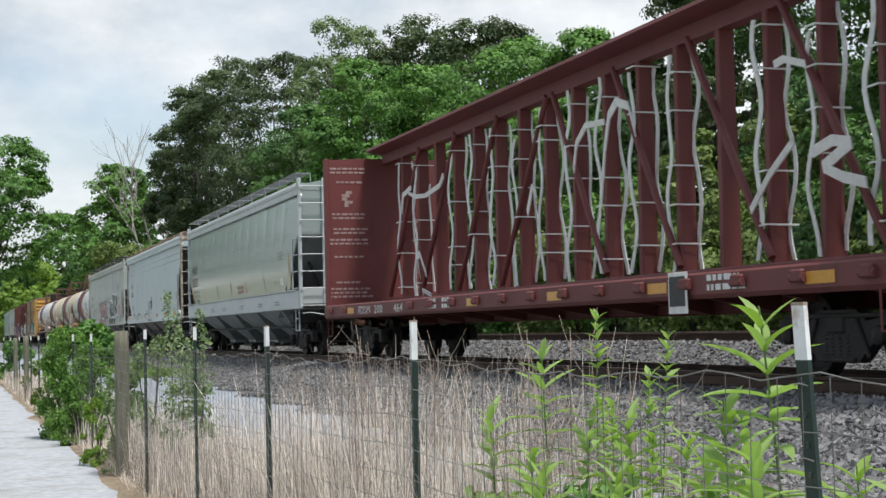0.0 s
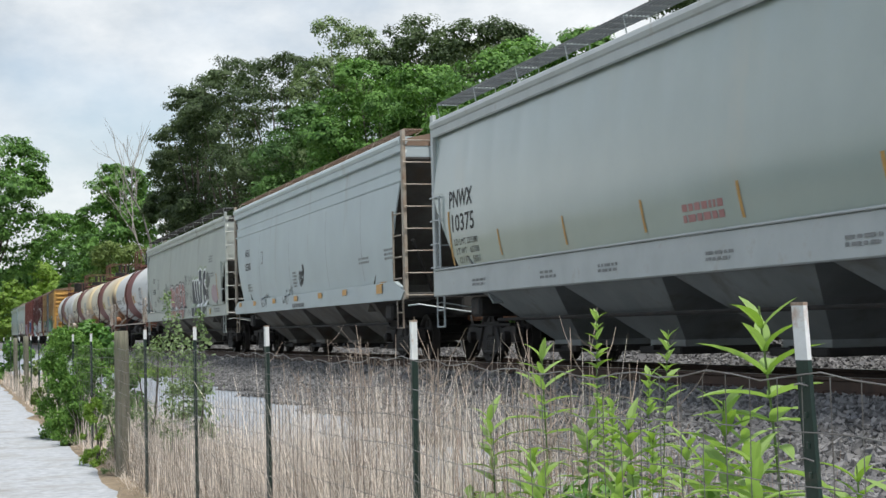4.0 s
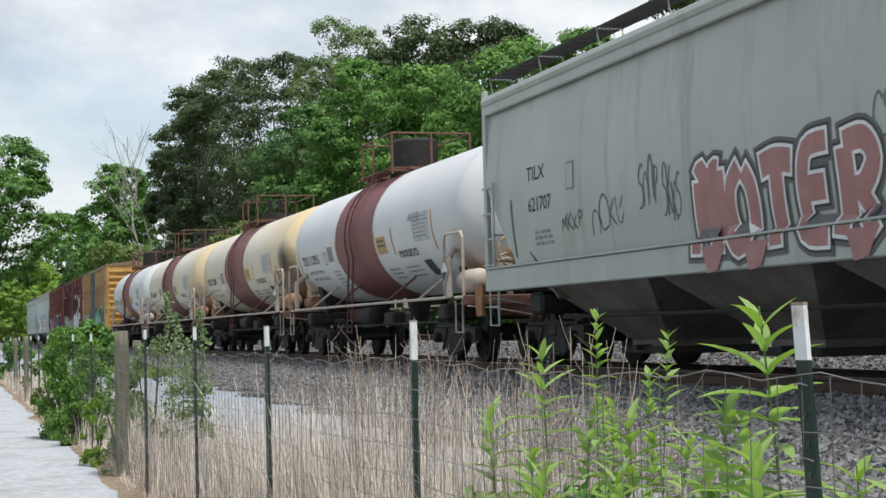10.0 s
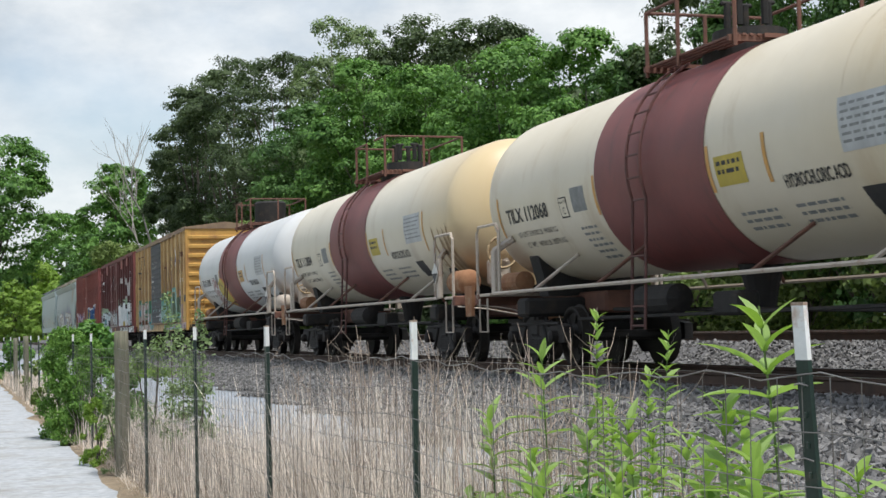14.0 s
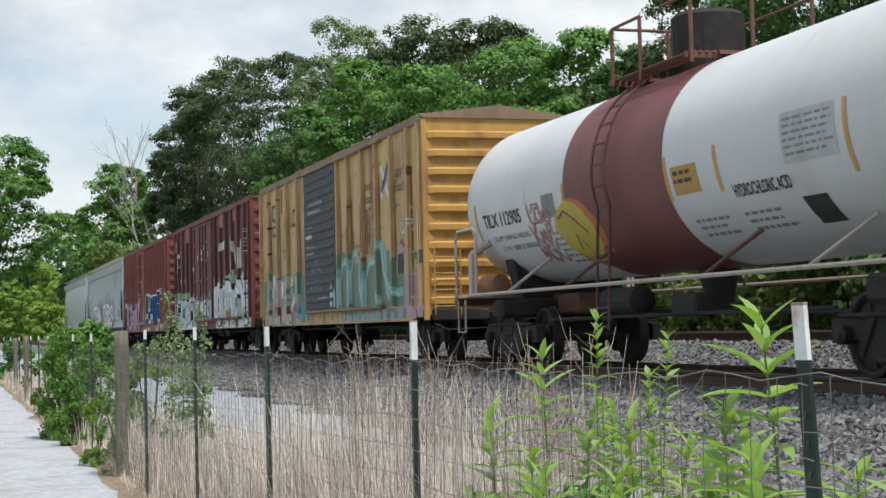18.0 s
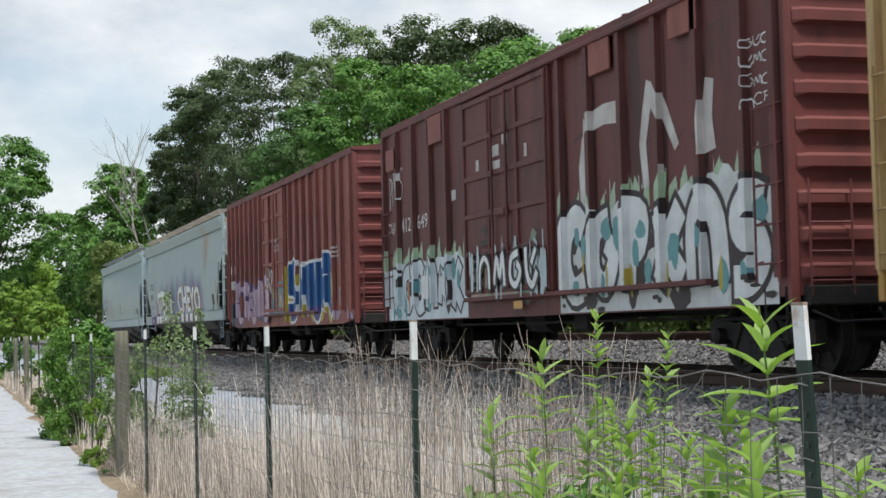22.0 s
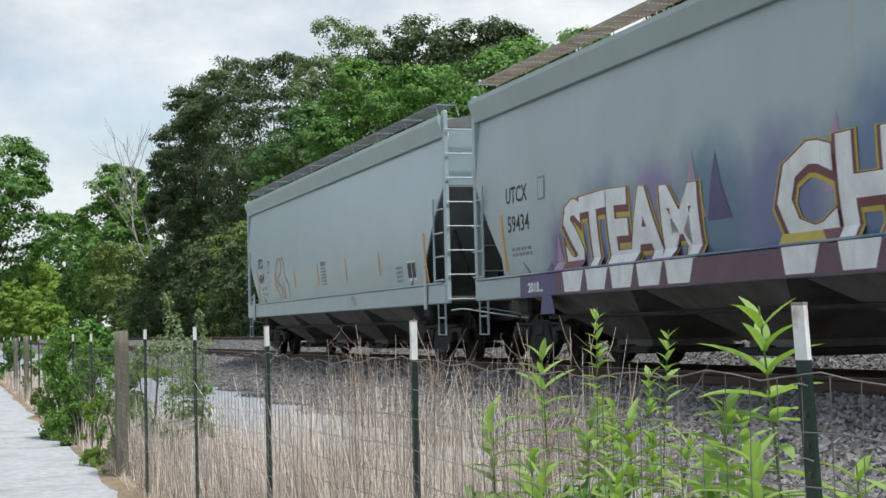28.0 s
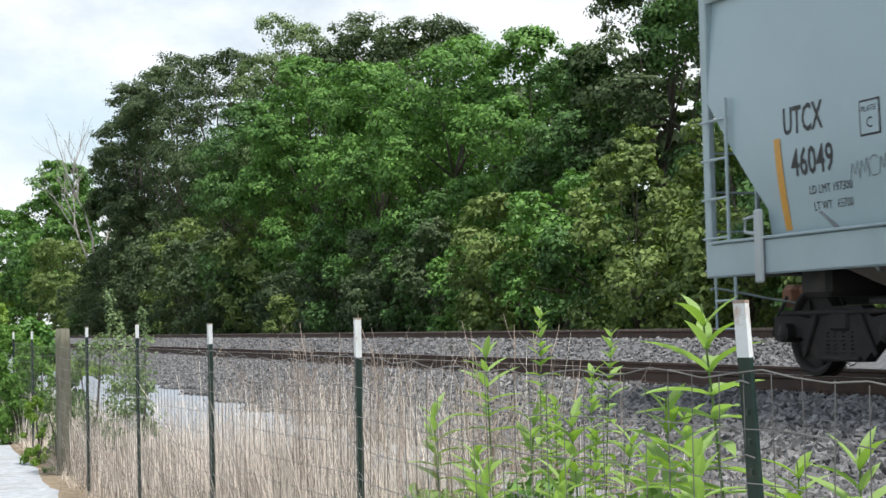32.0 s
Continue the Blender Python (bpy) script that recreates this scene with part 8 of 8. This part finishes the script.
def maroon_car():
    ribs = (7.9, 6.95, 5.85, 4.75, 3.75, -1.7, -2.75, -3.85, -4.95, -6.05, -7.15, -7.85)
    th, k = boxcar(53.6, 8.05, "maroon box car with white weathered mark and blue-white graffiti", B_MAROON, B_REDEND, B_MAROON, ribs, (2.7, -1.3), B_MAROON, end_ribs=8)
    worn = spray("worn_white", (0.62, 0.60, 0.58), (0.42, 0.37, 0.35))
    # the worn white mark, as plain strokes
    k.stroke(th, [(-2.45, 2.3), (-2.4, 2.8), (-2.5, 3.15), (-2.75, 3.4)], (0.26, 0.16), worn, "sign_shape")
    k.stroke(th, [(-2.75, 3.4), (-3.2, 3.45), (-3.7, 3.42)], (0.26, 0.3), worn, "sign_shape")
    k.stroke(th, [(-4.5, 2.35), (-4.42, 2.9), (-4.55, 3.3), (-4.7, 3.65)], (0.18, 0.26), worn, "sign_shape")
    k.stroke(th, [(-4.75, 3.6), (-5.1, 3.2), (-5.4, 2.75)], (0.26, 0.14), worn, "sign_shape")
    k.stroke(th, [(-6.25, 2.6), (-6.2, 3.0), (-6.3, 3.45)], (0.34, 0.22), worn, "sign_shape")
    k.drips(th, -2.3, -6.4, 2.2, 2.6, worn, 401, 18, (0.015, 0.05), 0.003)
    k.text(th, "CNA", 7.78, 2.5, 0.34, M_WHITEINK, 0.55)
    k.text(th, "412", 6.84, 2.5, 0.38, M_WHITEINK, 0.66)
    k.text(th, "649", 5.74, 2.5, 0.38, M_WHITEINK, 0.66)
    k.scrawl(th, 7.7, 3.0, 1.0, 0.7, S_WHITE, 402, 0.035, 12)
    for y, z, w, h in ((2.95, 3.25, 0.25, 0.2), (2.9, 2.9, 0.25, 0.2), (3.6, 2.85, 0.25, 0.18), (1.2, 3.35, 0.35, 0.18), (1.15, 3.1, 0.35, 0.18), (0.7, 3.5, 0.25, 0.16), (2.0, 3.2, 0.15, 0.18), (-0.3, 3.2, 0.12, 0.2)):
        k.patch(th, y, y - w, z, z + h, worn, "notice_plate")
    for y, z, w, h in ((7.6, 3.75, 0.7, 0.42), (4.75, 3.95, 0.85, 0.5), (-2.9, 4.0, 0.7, 0.45), (-5.4, 4.05, 0.75, 0.45)):
        part("card_board", Mesh().box(-1.57, y - w / 2, z + h / 2, 0.03, w, h, 0.008), B_RED, th)
    # graffiti along the foot of the side, two pieces with the door between
    leaf_green, frost = spray("leaf_green", (0.42, 0.56, 0.38)), spray("frost", (0.70, 0.77, 0.80))
    dark = spray("dark_outline", (0.035, 0.022, 0.026))
    flames(k, th, 7.9, 2.85, 1.85, 0.42, leaf_green, 410, 22, 0.0036)
    swathe(k, th, 7.85, 2.8, 0.8, 1.86, frost, 411, 0.005, "pale blue and white graffiti along the car's foot")
    dabs(k, th, 7.6, 3.0, 0.95, 1.6, dark, 412, 9, (0.1, 0.22), (0.1, 0.28), 0.0062)
    letters(k, th, ("hook", "loop", "cee", "arch", "wave", "fork"), 7.6, 1.02, 4.6, 0.78, 0.24, ((dark, 0.1, 0.0075), (frost, 0.0, 0.0098)), 413, "white graffiti letters with dark outlines")
    dabs(k, th, 7.6, 3.0, 0.95, 1.75, S_TEAL, 414, 14, (0.06, 0.14), (0.1, 0.24), 0.0122)
    dabs(k, th, 7.3, 3.1, 1.0, 1.4, S_ORANGE, 415, 3, (0.04, 0.06), (0.15, 0.25), 0.0134)
    for y, z, c in ((5.55, 1.18, S_WHITE), (7.1, 1.02, S_ICE), (7.25, 1.32, S_BLACK), (6.35, 1.25, S_BLACK)):
        k.patch(th, y, y - 0.42, z, z + (0.42 if c is not S_BLACK else 0.28), c, "graffiti", 0.0145 if c is not S_BLACK else 0.0139)
    flames(k, th, -1.6, -7.7, 2.2, 0.36, leaf_green, 420, 18, 0.0036)
    swathe(k, th, -1.45, -7.75, 0.8, 2.16, spray("dim_white", (0.68, 0.71, 0.71)), 421, 0.005, "blue and white graffiti along the car's foot", 0.2)
    dabs(k, th, -1.8, -7.6, 0.95, 1.9, dark, 422, 12, (0.14, 0.3), (0.12, 0.3), 0.0062)
    letters(k, th, ("cee", "loop", "bar", "fork", "arch", "ess"), -1.55, 1.1, 6.1, 0.95, 0.36, ((dark, 0.16, 0.0075), (spray("ice_white", (0.80, 0.83, 0.83)), 0.0, 0.0102)), 423, "blue and white graffiti letters with dark outlines")
    dabs(k, th, -1.8, -7.5, 1.1, 2.0, S_TEAL, 424, 16, (0.08, 0.2), (0.12, 0.28), 0.0128)
    dabs(k, th, -1.8, -7.4, 1.0, 1.8, S_YELLOW, 425, 5, (0.03, 0.06), (0.15, 0.3), 0.014)
    swathe(k, th, 2.4, -1.1, 1.12, 1.75, S_BEIGE, 427, 0.004, "", 0.15)
    dabs(k, th, 2.4, -1.0, 1.15, 2.0, S_SAGE, 428, 12, (0.06, 0.2), (0.04, 0.12), 0.0052)
    letters(k, th, ("arch", "wave", "loop", "hook"), 1.9, 1.25, 2.9, 0.55, 0.11, ((S_BLACK, 0.1, 0.062), (S_WHITE, 0.0, 0.065)), 429, "white graffiti letters on the door")
    k.drips(th, 2.5, -1.2, 1.05, 2.1, S_ICE, 437, 22, (0.03, 0.16), 0.056, "graffiti", "", 0.7)
    grime = spray("door_grime", (0.03, 0.02, 0.018))
    dabs(k, th, 2.5, -1.2, 0.95, 2.4, grime, 434, 26, (0.05, 0.22), (0.02, 0.07), 0.0155)
    dabs(k, th, -1.5, -7.6, 0.82, 1.1, grime, 435, 14, (0.04, 0.15), (0.02, 0.06), 0.0155)
    for j in range(4):
        k.scrawl(th, -7.15, 2.95 + 0.22 * j, 0.55, 0.16, S_WHITE, 430 + j, 0.02, 7)
    k.patch(th, 0.3, -0.1, 0.9, 1.02, M_AMBER, "reflector_plate", 0.02)
    weather(k, th, ribs, spray("dark_rust", (0.045, 0.022, 0.018)), 1.1, 4.3, 433, 26)


def red_car():
    ribs = (7.9, 7.2, 6.45, 5.7, 4.95, 4.2, 3.45, 2.75, -1.35, -2.15, -2.95, -3.75, -4.55, -5.35, -6.15, -6.95, -7.85)
    th, k = boxcar(72.2, 8.05, "rust-red ribbed box car with blue and pink graffiti", B_RED, B_REDEND, B_MAROON, ribs, (2.05, -0.85), B_RED, end_ribs=9)
    for y, z, s in ((7.3, 2.42, "ATW"), (7.3, 1.95, "178364")):
        k.bars(th, y, z, 0.9, 1, 0.26, 0.05, M_WHITEINK, len(s))
    k.patch(th, 2.35, 2.15, 2.6, 2.75, M_WHITEINK, "notice_plate")
    k.text(th, "DOORS", 0.45, 3.0, 0.14, M_WHITEINK, 0.6, lift=0.06)
    k.bars(th, 0.45, 2.88, 0.6, 2, 0.07, 0.04, M_WHITEINK, 440)
    k.bars(th, -6.0, 2.5, 0.5, 3, 0.05, 0.05, M_WHITEINK, 441)
    k.patch(th, -6.5, -6.95, 1.2, 1.6, M_WHITEINK, "notice_plate", 0.006)
    k.patch(th, -6.53, -6.92, 1.23, 1.57, M_INK, "notice_plate", 0.009)
    bend = lambda a, b: (a, b * (1.0 + 0.1 * math.sin(a * 1.3 + 0.5)))
    # the lilac piece
    rose = spray("rose", (0.58, 0.44, 0.53))
    dabs(k, th, 6.9, 1.2, 0.9, 1.7, S_NAVY, 442, 14, (0.15, 0.3), (0.2, 0.4), 0.004)
    letters(k, th, ("cee", "fork", "hook", "arch", "loop"), 6.7, 1.1, 5.4, 0.9, 0.42, ((S_PURPLE, 0.1, 0.006), (rose, 0.0, 0.0085)), 451, "lilac graffiti letters with purple outlines")
    for j in range(9):
        r = random.Random(470 + j)
        y = 6.5 - 0.58 * j
        k.stroke(th, [(y, 1.85), (y - 0.12 * r.random(), 1.6), (y + 0.2 * r.random(), 1.35), (y - 0.2 * r.random(), 1.1), (y + 0.05, 0.95)], 0.035, S_PURPLE, "graffiti", 0.0118)
    weather(k, th, ribs, spray("dark_rust", (0.045, 0.022, 0.018)), 1.1, 4.3, 452, 50)
    swathe(k, th, 7.75, 7.0, 0.85, 1.5, S_NAVY, 445, 0.005)
    swathe(k, th, 2.0, -0.8, 1.1, 1.85, spray("dull_teal", (0.12, 0.22, 0.26)), 446, 0.006)
    dabs(k, th, 1.9, -0.7, 1.2, 1.9, S_LILAC, 447, 8, (0.08, 0.2), (0.08, 0.2), 0.0075)
    dabs(k, th, 1.9, -0.7, 1.3, 1.95, S_YELLOW, 448, 6, (0.04, 0.12), (0.08, 0.22), 0.0085)
    k.scrawl(th, 1.4, 1.6, 0.9, 0.7, S_WHITE, 449, 0.06, 8, 0.065)
    # the blue letters
    for y in (-0.9, -2.6, -3.6, -4.6, -5.7):
        k.blot(th, y, 1.6, 0.5, 0.7, S_YELLOW, 450 + int(-y * 3), 20, 0.2, 0.004, "graffiti")
    letters(k, th, "SHUR", -1.05, 1.12, 4.95, 1.1, 0.46, ((S_WHITE, 0.15, 0.007), (spray("deep_blue", (0.012, 0.10, 0.29)), 0.0, 0.0105)), 453, "blue graffiti letters with white rim", None, (1.22, spray("violet", (0.11, 0.075, 0.27))))
    k.drips(th, -5.9, -7.7, 0.85, 1.2, S_LILAC, 457, 8, (0.1, 0.3), 0.006, "graffiti")


yellow_car()
maroon_car()
red_car()
# ---- the empty centre-beam lumber car ----
C_RED = rusty("centrebeam_oxide_red", (0.145, 0.034, 0.031), (0.115, 0.028, 0.026), (0.075, 0.022, 0.02), 0.62)
M_GREYWHITE = mat("worn_white_lettering", (0.38, 0.30, 0.285), (0.25, 0.15, 0.14), scale=9, rough=0.6, bump=0.0)
C_STRAP = mat("white_lumber_strap", (0.70, 0.72, 0.70), (0.58, 0.60, 0.58), scale=8, rough=0.6, bump=0.1, stain=(0.36, 0.33, 0.28), stain_at=0.64, stain_scale=6)


def centrebeam():
    th = car("lumber_car", -114.65, "empty oxide-red centre-beam car hung with white straps", "rail car")
    half, top = 11.85, 4.86
    part("deck", Mesh().box(0, 0, 1.12, 2.9, 2 * half, 0.12, 0.02), C_RED, th)
    for s in (-1, 1):
        ss = part("side_sill", Mesh().loft([[(s * 1.5, y, 1.21), (s * 1.54, y, 1.18), (s * 1.54, y, 0.95), (s * 1.5, y, 0.9), (s * 1.36, y, 0.9), (s * 1.36, y, 1.21)] for y in (-half, half)]), C_RED, th)
        winch = Mesh().box(0, 0, 0, 0.1, 0.22, 0.14, 0.02).tube([(0, -0.14, -0.02), (0, 0.14, -0.02)], 0.05, 8).data("strap_winch", C_RED)
        for y in steps(-half + 0.7, half - 0.7, 17):
            if s < 0 and 4.6 < y < 8.8:
                continue
            part("strap_winch", winch, None, ss, at=pose(s * 1.56, y, 1.08))
    part("centre_sill", Mesh().box(0, 0, 0.9, 0.5, 2 * half - 0.5, 0.36, 0.03), C_RED, th)
    for y in steps(-half + 1.2, half - 1.2, 12):
        part("cross_bearer", Mesh().loft([[(-1.45, y + d, 1.08), (1.45, y + d, 1.08), (1.45, y + d, 0.95), (0.25, y + d, 0.72), (-0.25, y + d, 0.72), (-1.45, y + d, 0.95)] for d in (-0.05, 0.05)]), C_RED, th)
    # end bulkheads
    for e in (1, -1):
        y = e * (half - 0.12)
        bk = part("bulkhead", Mesh().loft([[(-1.5, y + d, 1.15), (1.5, y + d, 1.15), (1.5, y + d, 4.62), (0.6, y + d, 4.66), (-0.6, y + d, 4.66), (-1.5, y + d, 4.62)] for d in (-0.04, 0.04)]), C_RED, th)
        for x in (-1.46, 1.46):
            part("bulkhead_edge", Mesh().box(x, y + e * 0.03, 2.9, 0.1, 0.2, 3.5, 0.015), C_RED, bk)
        for x in (-0.9, -0.3, 0.3, 0.9):
            part("bulkhead_rib", Mesh().box(x, y + e * 0.1, 2.85, 0.1, 0.14, 3.3, 0.015), C_RED, bk)
        part("end_ladder", Mesh().tube([(-1.4, y + e * 0.2, 1.1), (-1.4, y + e * 0.2, 4.3)], 0.02, 5).tube([(-0.95, y + e * 0.2, 1.1), (-0.95, y + e * 0.2, 4.3)], 0.02, 5), M_AMBER, bk)
        coupler(th, e * (half + 0.6))
        part("end_sill", Mesh().box(0, e * half, 1.02, 2.9, 0.16, 0.26, 0.02), C_RED, th)
        part("sill_step", Mesh().tube([(-1.5, e * (half - 0.6), 0.95), (-1.5, e * (half - 0.6), 0.5), (-1.5, e * (half - 0.2), 0.5), (-1.5, e * (half - 0.2), 0.95)], 0.018, 5), C_RED, th)
    # writing on the inner face of the far bulkhead
    face, rng = half - 0.165, random.Random(8)
    for z, w, n in ((4.42, 0.8, 2), (4.1, 0.5, 1), (3.35, 0.75, 2), (3.0, 0.7, 2), (2.75, 0.9, 2), (2.35, 0.7, 1), (1.75, 0.6, 1), (1.6, 0.95, 3)):
        for i in range(n):
            x = -1.0 - w / 2 + 0.05 * rng.random()
            while x < -1.0 + w / 2:
                a = rng.uniform(0.07, 0.16)
                part("writing", Mesh().box(x + a / 2, face, z - 0.09 * i, a, 0.004, 0.045), M_GREYWHITE, th)
                x += a + 0.03
    for k in range(5):
        part("sign_shape", Mesh().box(-1.0 + 0.06 * math.sin(k * 2.0), face, 3.56 + 0.075 * k, 0.1 + 0.09 * abs(math.sin(k * 1.7)), 0.004, 0.072), M_GREYWHITE, th)
    # the beam: posts, diagonals, top chord
    part("top_chord", Mesh().loft([[(-0.52, y, top - 0.06), (-0.5, y, top), (0.5, y, top), (0.52, y, top - 0.06), (0.12, y, top - 0.12), (0.12, y, top - 0.34), (-0.12, y, top - 0.34), (-0.12, y, top - 0.12)] for y in (-half + 0.2, half - 0.2)]), C_RED, th)
    part("base_rail", Mesh().box(0, 0, 1.26, 0.5, 2 * half - 0.5, 0.16, 0.03), C_RED, th)
    places = [10.0 - 1.285 * i for i in range(17)]
    data = Mesh().loft([[(-0.2 * w, -0.05, z), (-0.2 * w, 0.05, z), (-0.17 * w, 0.065, z), (0.17 * w, 0.065, z), (0.2 * w, 0.05, z), (0.2 * w, -0.05, z), (0.17 * w, -0.065, z), (-0.17 * w, -0.065, z)] for z, w in ((1.2, 0.70), (2.2, 0.64), (top - 0.3, 0.55))]).data("post", C_RED)
    for y in places:
        part("post", data, None, th, at=pose(0, y, 0))
    for i in range(0, 15, 2):
        y = places[i] - 0.3
        s = 1 if i < 8 else -1
        part("diagonal", Mesh().tube([(-0.12, y + (1.0 if s < 0 else -1.0) * 1.15, top - 0.3), (-0.2, y - (1.0 if s < 0 else -1.0) * 1.15, 1.4)], 0.055, 8), C_RED, th)
    # white straps: pairs of wavy bands down each post, tied across it
    rng = random.Random(21)
    for i, y in enumerate(places):
        if i in (2, 12) or y < -11.2:
            continue
        for edge in (-1, 1):
            lo, hi = 1.32 + 0.12 * rng.random(), top - 0.35 - rng.random() * (1.2 if rng.random() < 0.25 else 0.15)
            pts = []
            ph = rng.random() * 6
            for z in steps(lo, hi, 16):
                pts.append((edge * -(0.165 - 0.011 * z) - 0.02 + 0.02 * math.sin(z * 3 + ph), y + edge * (0.07 + 0.18 * abs(math.sin(z * 2.1 + ph)) ** 1.7 + 0.05 * noise.noise((z * 2, i, edge))), z))
            w = rng.uniform(0.065, 0.095)
            part("strap", Mesh().loft([[(p[0] - 0.004, p[1] - w / 2, p[2]), (p[0] - 0.012, p[1] + w / 2, p[2] + 0.01), (p[0] + 0.006, p[1] + w / 2, p[2] + 0.01), (p[0] + 0.012, p[1] - w / 2, p[2])] for p in pts]), C_STRAP, th)
        for z in [1.75 + 0.62 * j + rng.uniform(-0.2, 0.2) for j in range(5)]:
            if rng.random() < 0.85:
                part("strap_tie", Mesh().loft([[(0.2, y - 0.15, z), (0.2, y - 0.15, z + 0.022), (0.21, y - 0.14, z + 0.022), (0.21, y - 0.14, z)], [(-0.22, y - 0.1, z + 0.01), (-0.22, y - 0.1, z + 0.032), (-0.21, y - 0.09, z + 0.032), (-0.21, y - 0.09, z + 0.01)],
                                               [(-0.23, y + 0.14, z), (-0.23, y + 0.14, z + 0.022), (-0.22, y + 0.14, z + 0.022), (-0.22, y + 0.14, z)]]), C_STRAP, th)

    def loose(pts, w=0.09):
        pts = [(a, b + 0.65, c) for a, b, c in pts]
        part("strap", Mesh().loft([[(p[0], p[1], p[2] - w / 2), (p[0] - 0.02, p[1], p[2] + w / 2), (p[0] + 0.006, p[1], p[2] + w / 2), (p[0] + 0.02, p[1], p[2] - w / 2)] for p in pts]), C_STRAP, th)
    loose([(-0.3, 8.2, 3.6), (-0.4, 7.4, 3.45), (-0.4, 6.6, 3.4), (-0.3, 5.9, 3.55), (-0.25, 5.8, 3.75)])
    loose([(-0.35, 8.6, 3.2), (-0.4, 8.3, 3.55), (-0.3, 8.0, 3.7)])
    loose([(-0.35, 7.3, 1.75), (-0.45, 7.1, 2.1), (-0.5, 6.8, 2.2), (-0.5, 6.55, 1.95), (-0.45, 6.5, 1.75)], 0.12)
    loose([(-0.4, 6.9, 1.3), (-0.5, 6.6, 1.42), (-0.45, 6.2, 1.32)])
    loose([(-0.35, -1.5, 3.1), (-0.45, -1.9, 3.5), (-0.45, -2.3, 3.72), (-0.4, -2.9, 3.7)])
    loose([(-0.35, -2.6, 2.6), (-0.4, -2.9, 3.3), (-0.45, -3.2, 3.75), (-0.5, -3.6, 3.9), (-0.45, -3.9, 3.8), (-0.4, -4.0, 3.4)], 0.13)
    loose([(-0.3, 0.8, 2.6), (-0.35, 0.4, 3.0), (-0.4, 0.1, 2.85)], 0.12)
    loose([(-0.35, -7.3, 2.0), (-0.4, -7.9, 2.4), (-0.35, -8.4, 2.75)])
    loose([(-0.35, -8.0, 3.72), (-0.45, -8.4, 3.72), (-0.4, -8.8, 3.6)])
    loose([(-0.4, -8.9, 2.55), (-0.5, -9.5, 2.62), (-0.5, -9.9, 2.55), (-0.45, -9.2, 2.35), (-0.45, -9.6, 2.2), (-0.4, -10.0, 2.1)], 0.13)
    # sill marks
    k = Skin(lambda y, z: 1.545)
    for y in (9.3, 0.9, -2.9, -6.4, -10.25):
        k.patch(th, y + 0.28, y - 0.28, 0.99, 1.12, M_AMBER, "reflector_plate")
    k.text(th, "FDDM", 8.6, 0.97, 0.24, M_WHITEINK, 0.95)
    k.text(th, "200", 7.3, 0.97, 0.24, M_WHITEINK, 0.65)
    k.text(th, "464", 5.8, 0.97, 0.24, M_WHITEINK, 0.65)
    k.bars(th, 2.6, 1.1, 0.5, 2, 0.07, 0.04, M_WHITEINK, 501)
    k.bars(th, 3.4, 1.1, 0.5, 2, 0.07, 0.04, M_WHITEINK, 502)
    k.bars(th, -7.75, 1.1, 1.0, 2, 0.07, 0.04, M_WHITEINK, 503)
    part("placard_board", Mesh().box(-1.58, -7.05, 0.98, 0.02, 0.5, 0.5, 0.005), M_WHITEINK, th)
    part("placard_board", Mesh().box(-1.592, -7.05, 1.0, 0.01, 0.42, 0.36, 0.003), M_INK, th)
    trucks(th, half - 2.1)


centrebeam()


def motions():
    """The train rolls south past the camera, and its wheels turn."""
    for th, s in TRAIN:
        walk(th, [(t, pose(TRACK_X, s - SPEED * (t - 18.0), RAIL_Z)) for t in (0, 16, 32)])
    turn = math.degrees(SPEED / 0.457)
    for w in WHEELS:
        y = w.location.y
        walk(w, [(i / 15, pose(0, y, 0.457, turn * i / 15)) for i in range(481)])


motions()
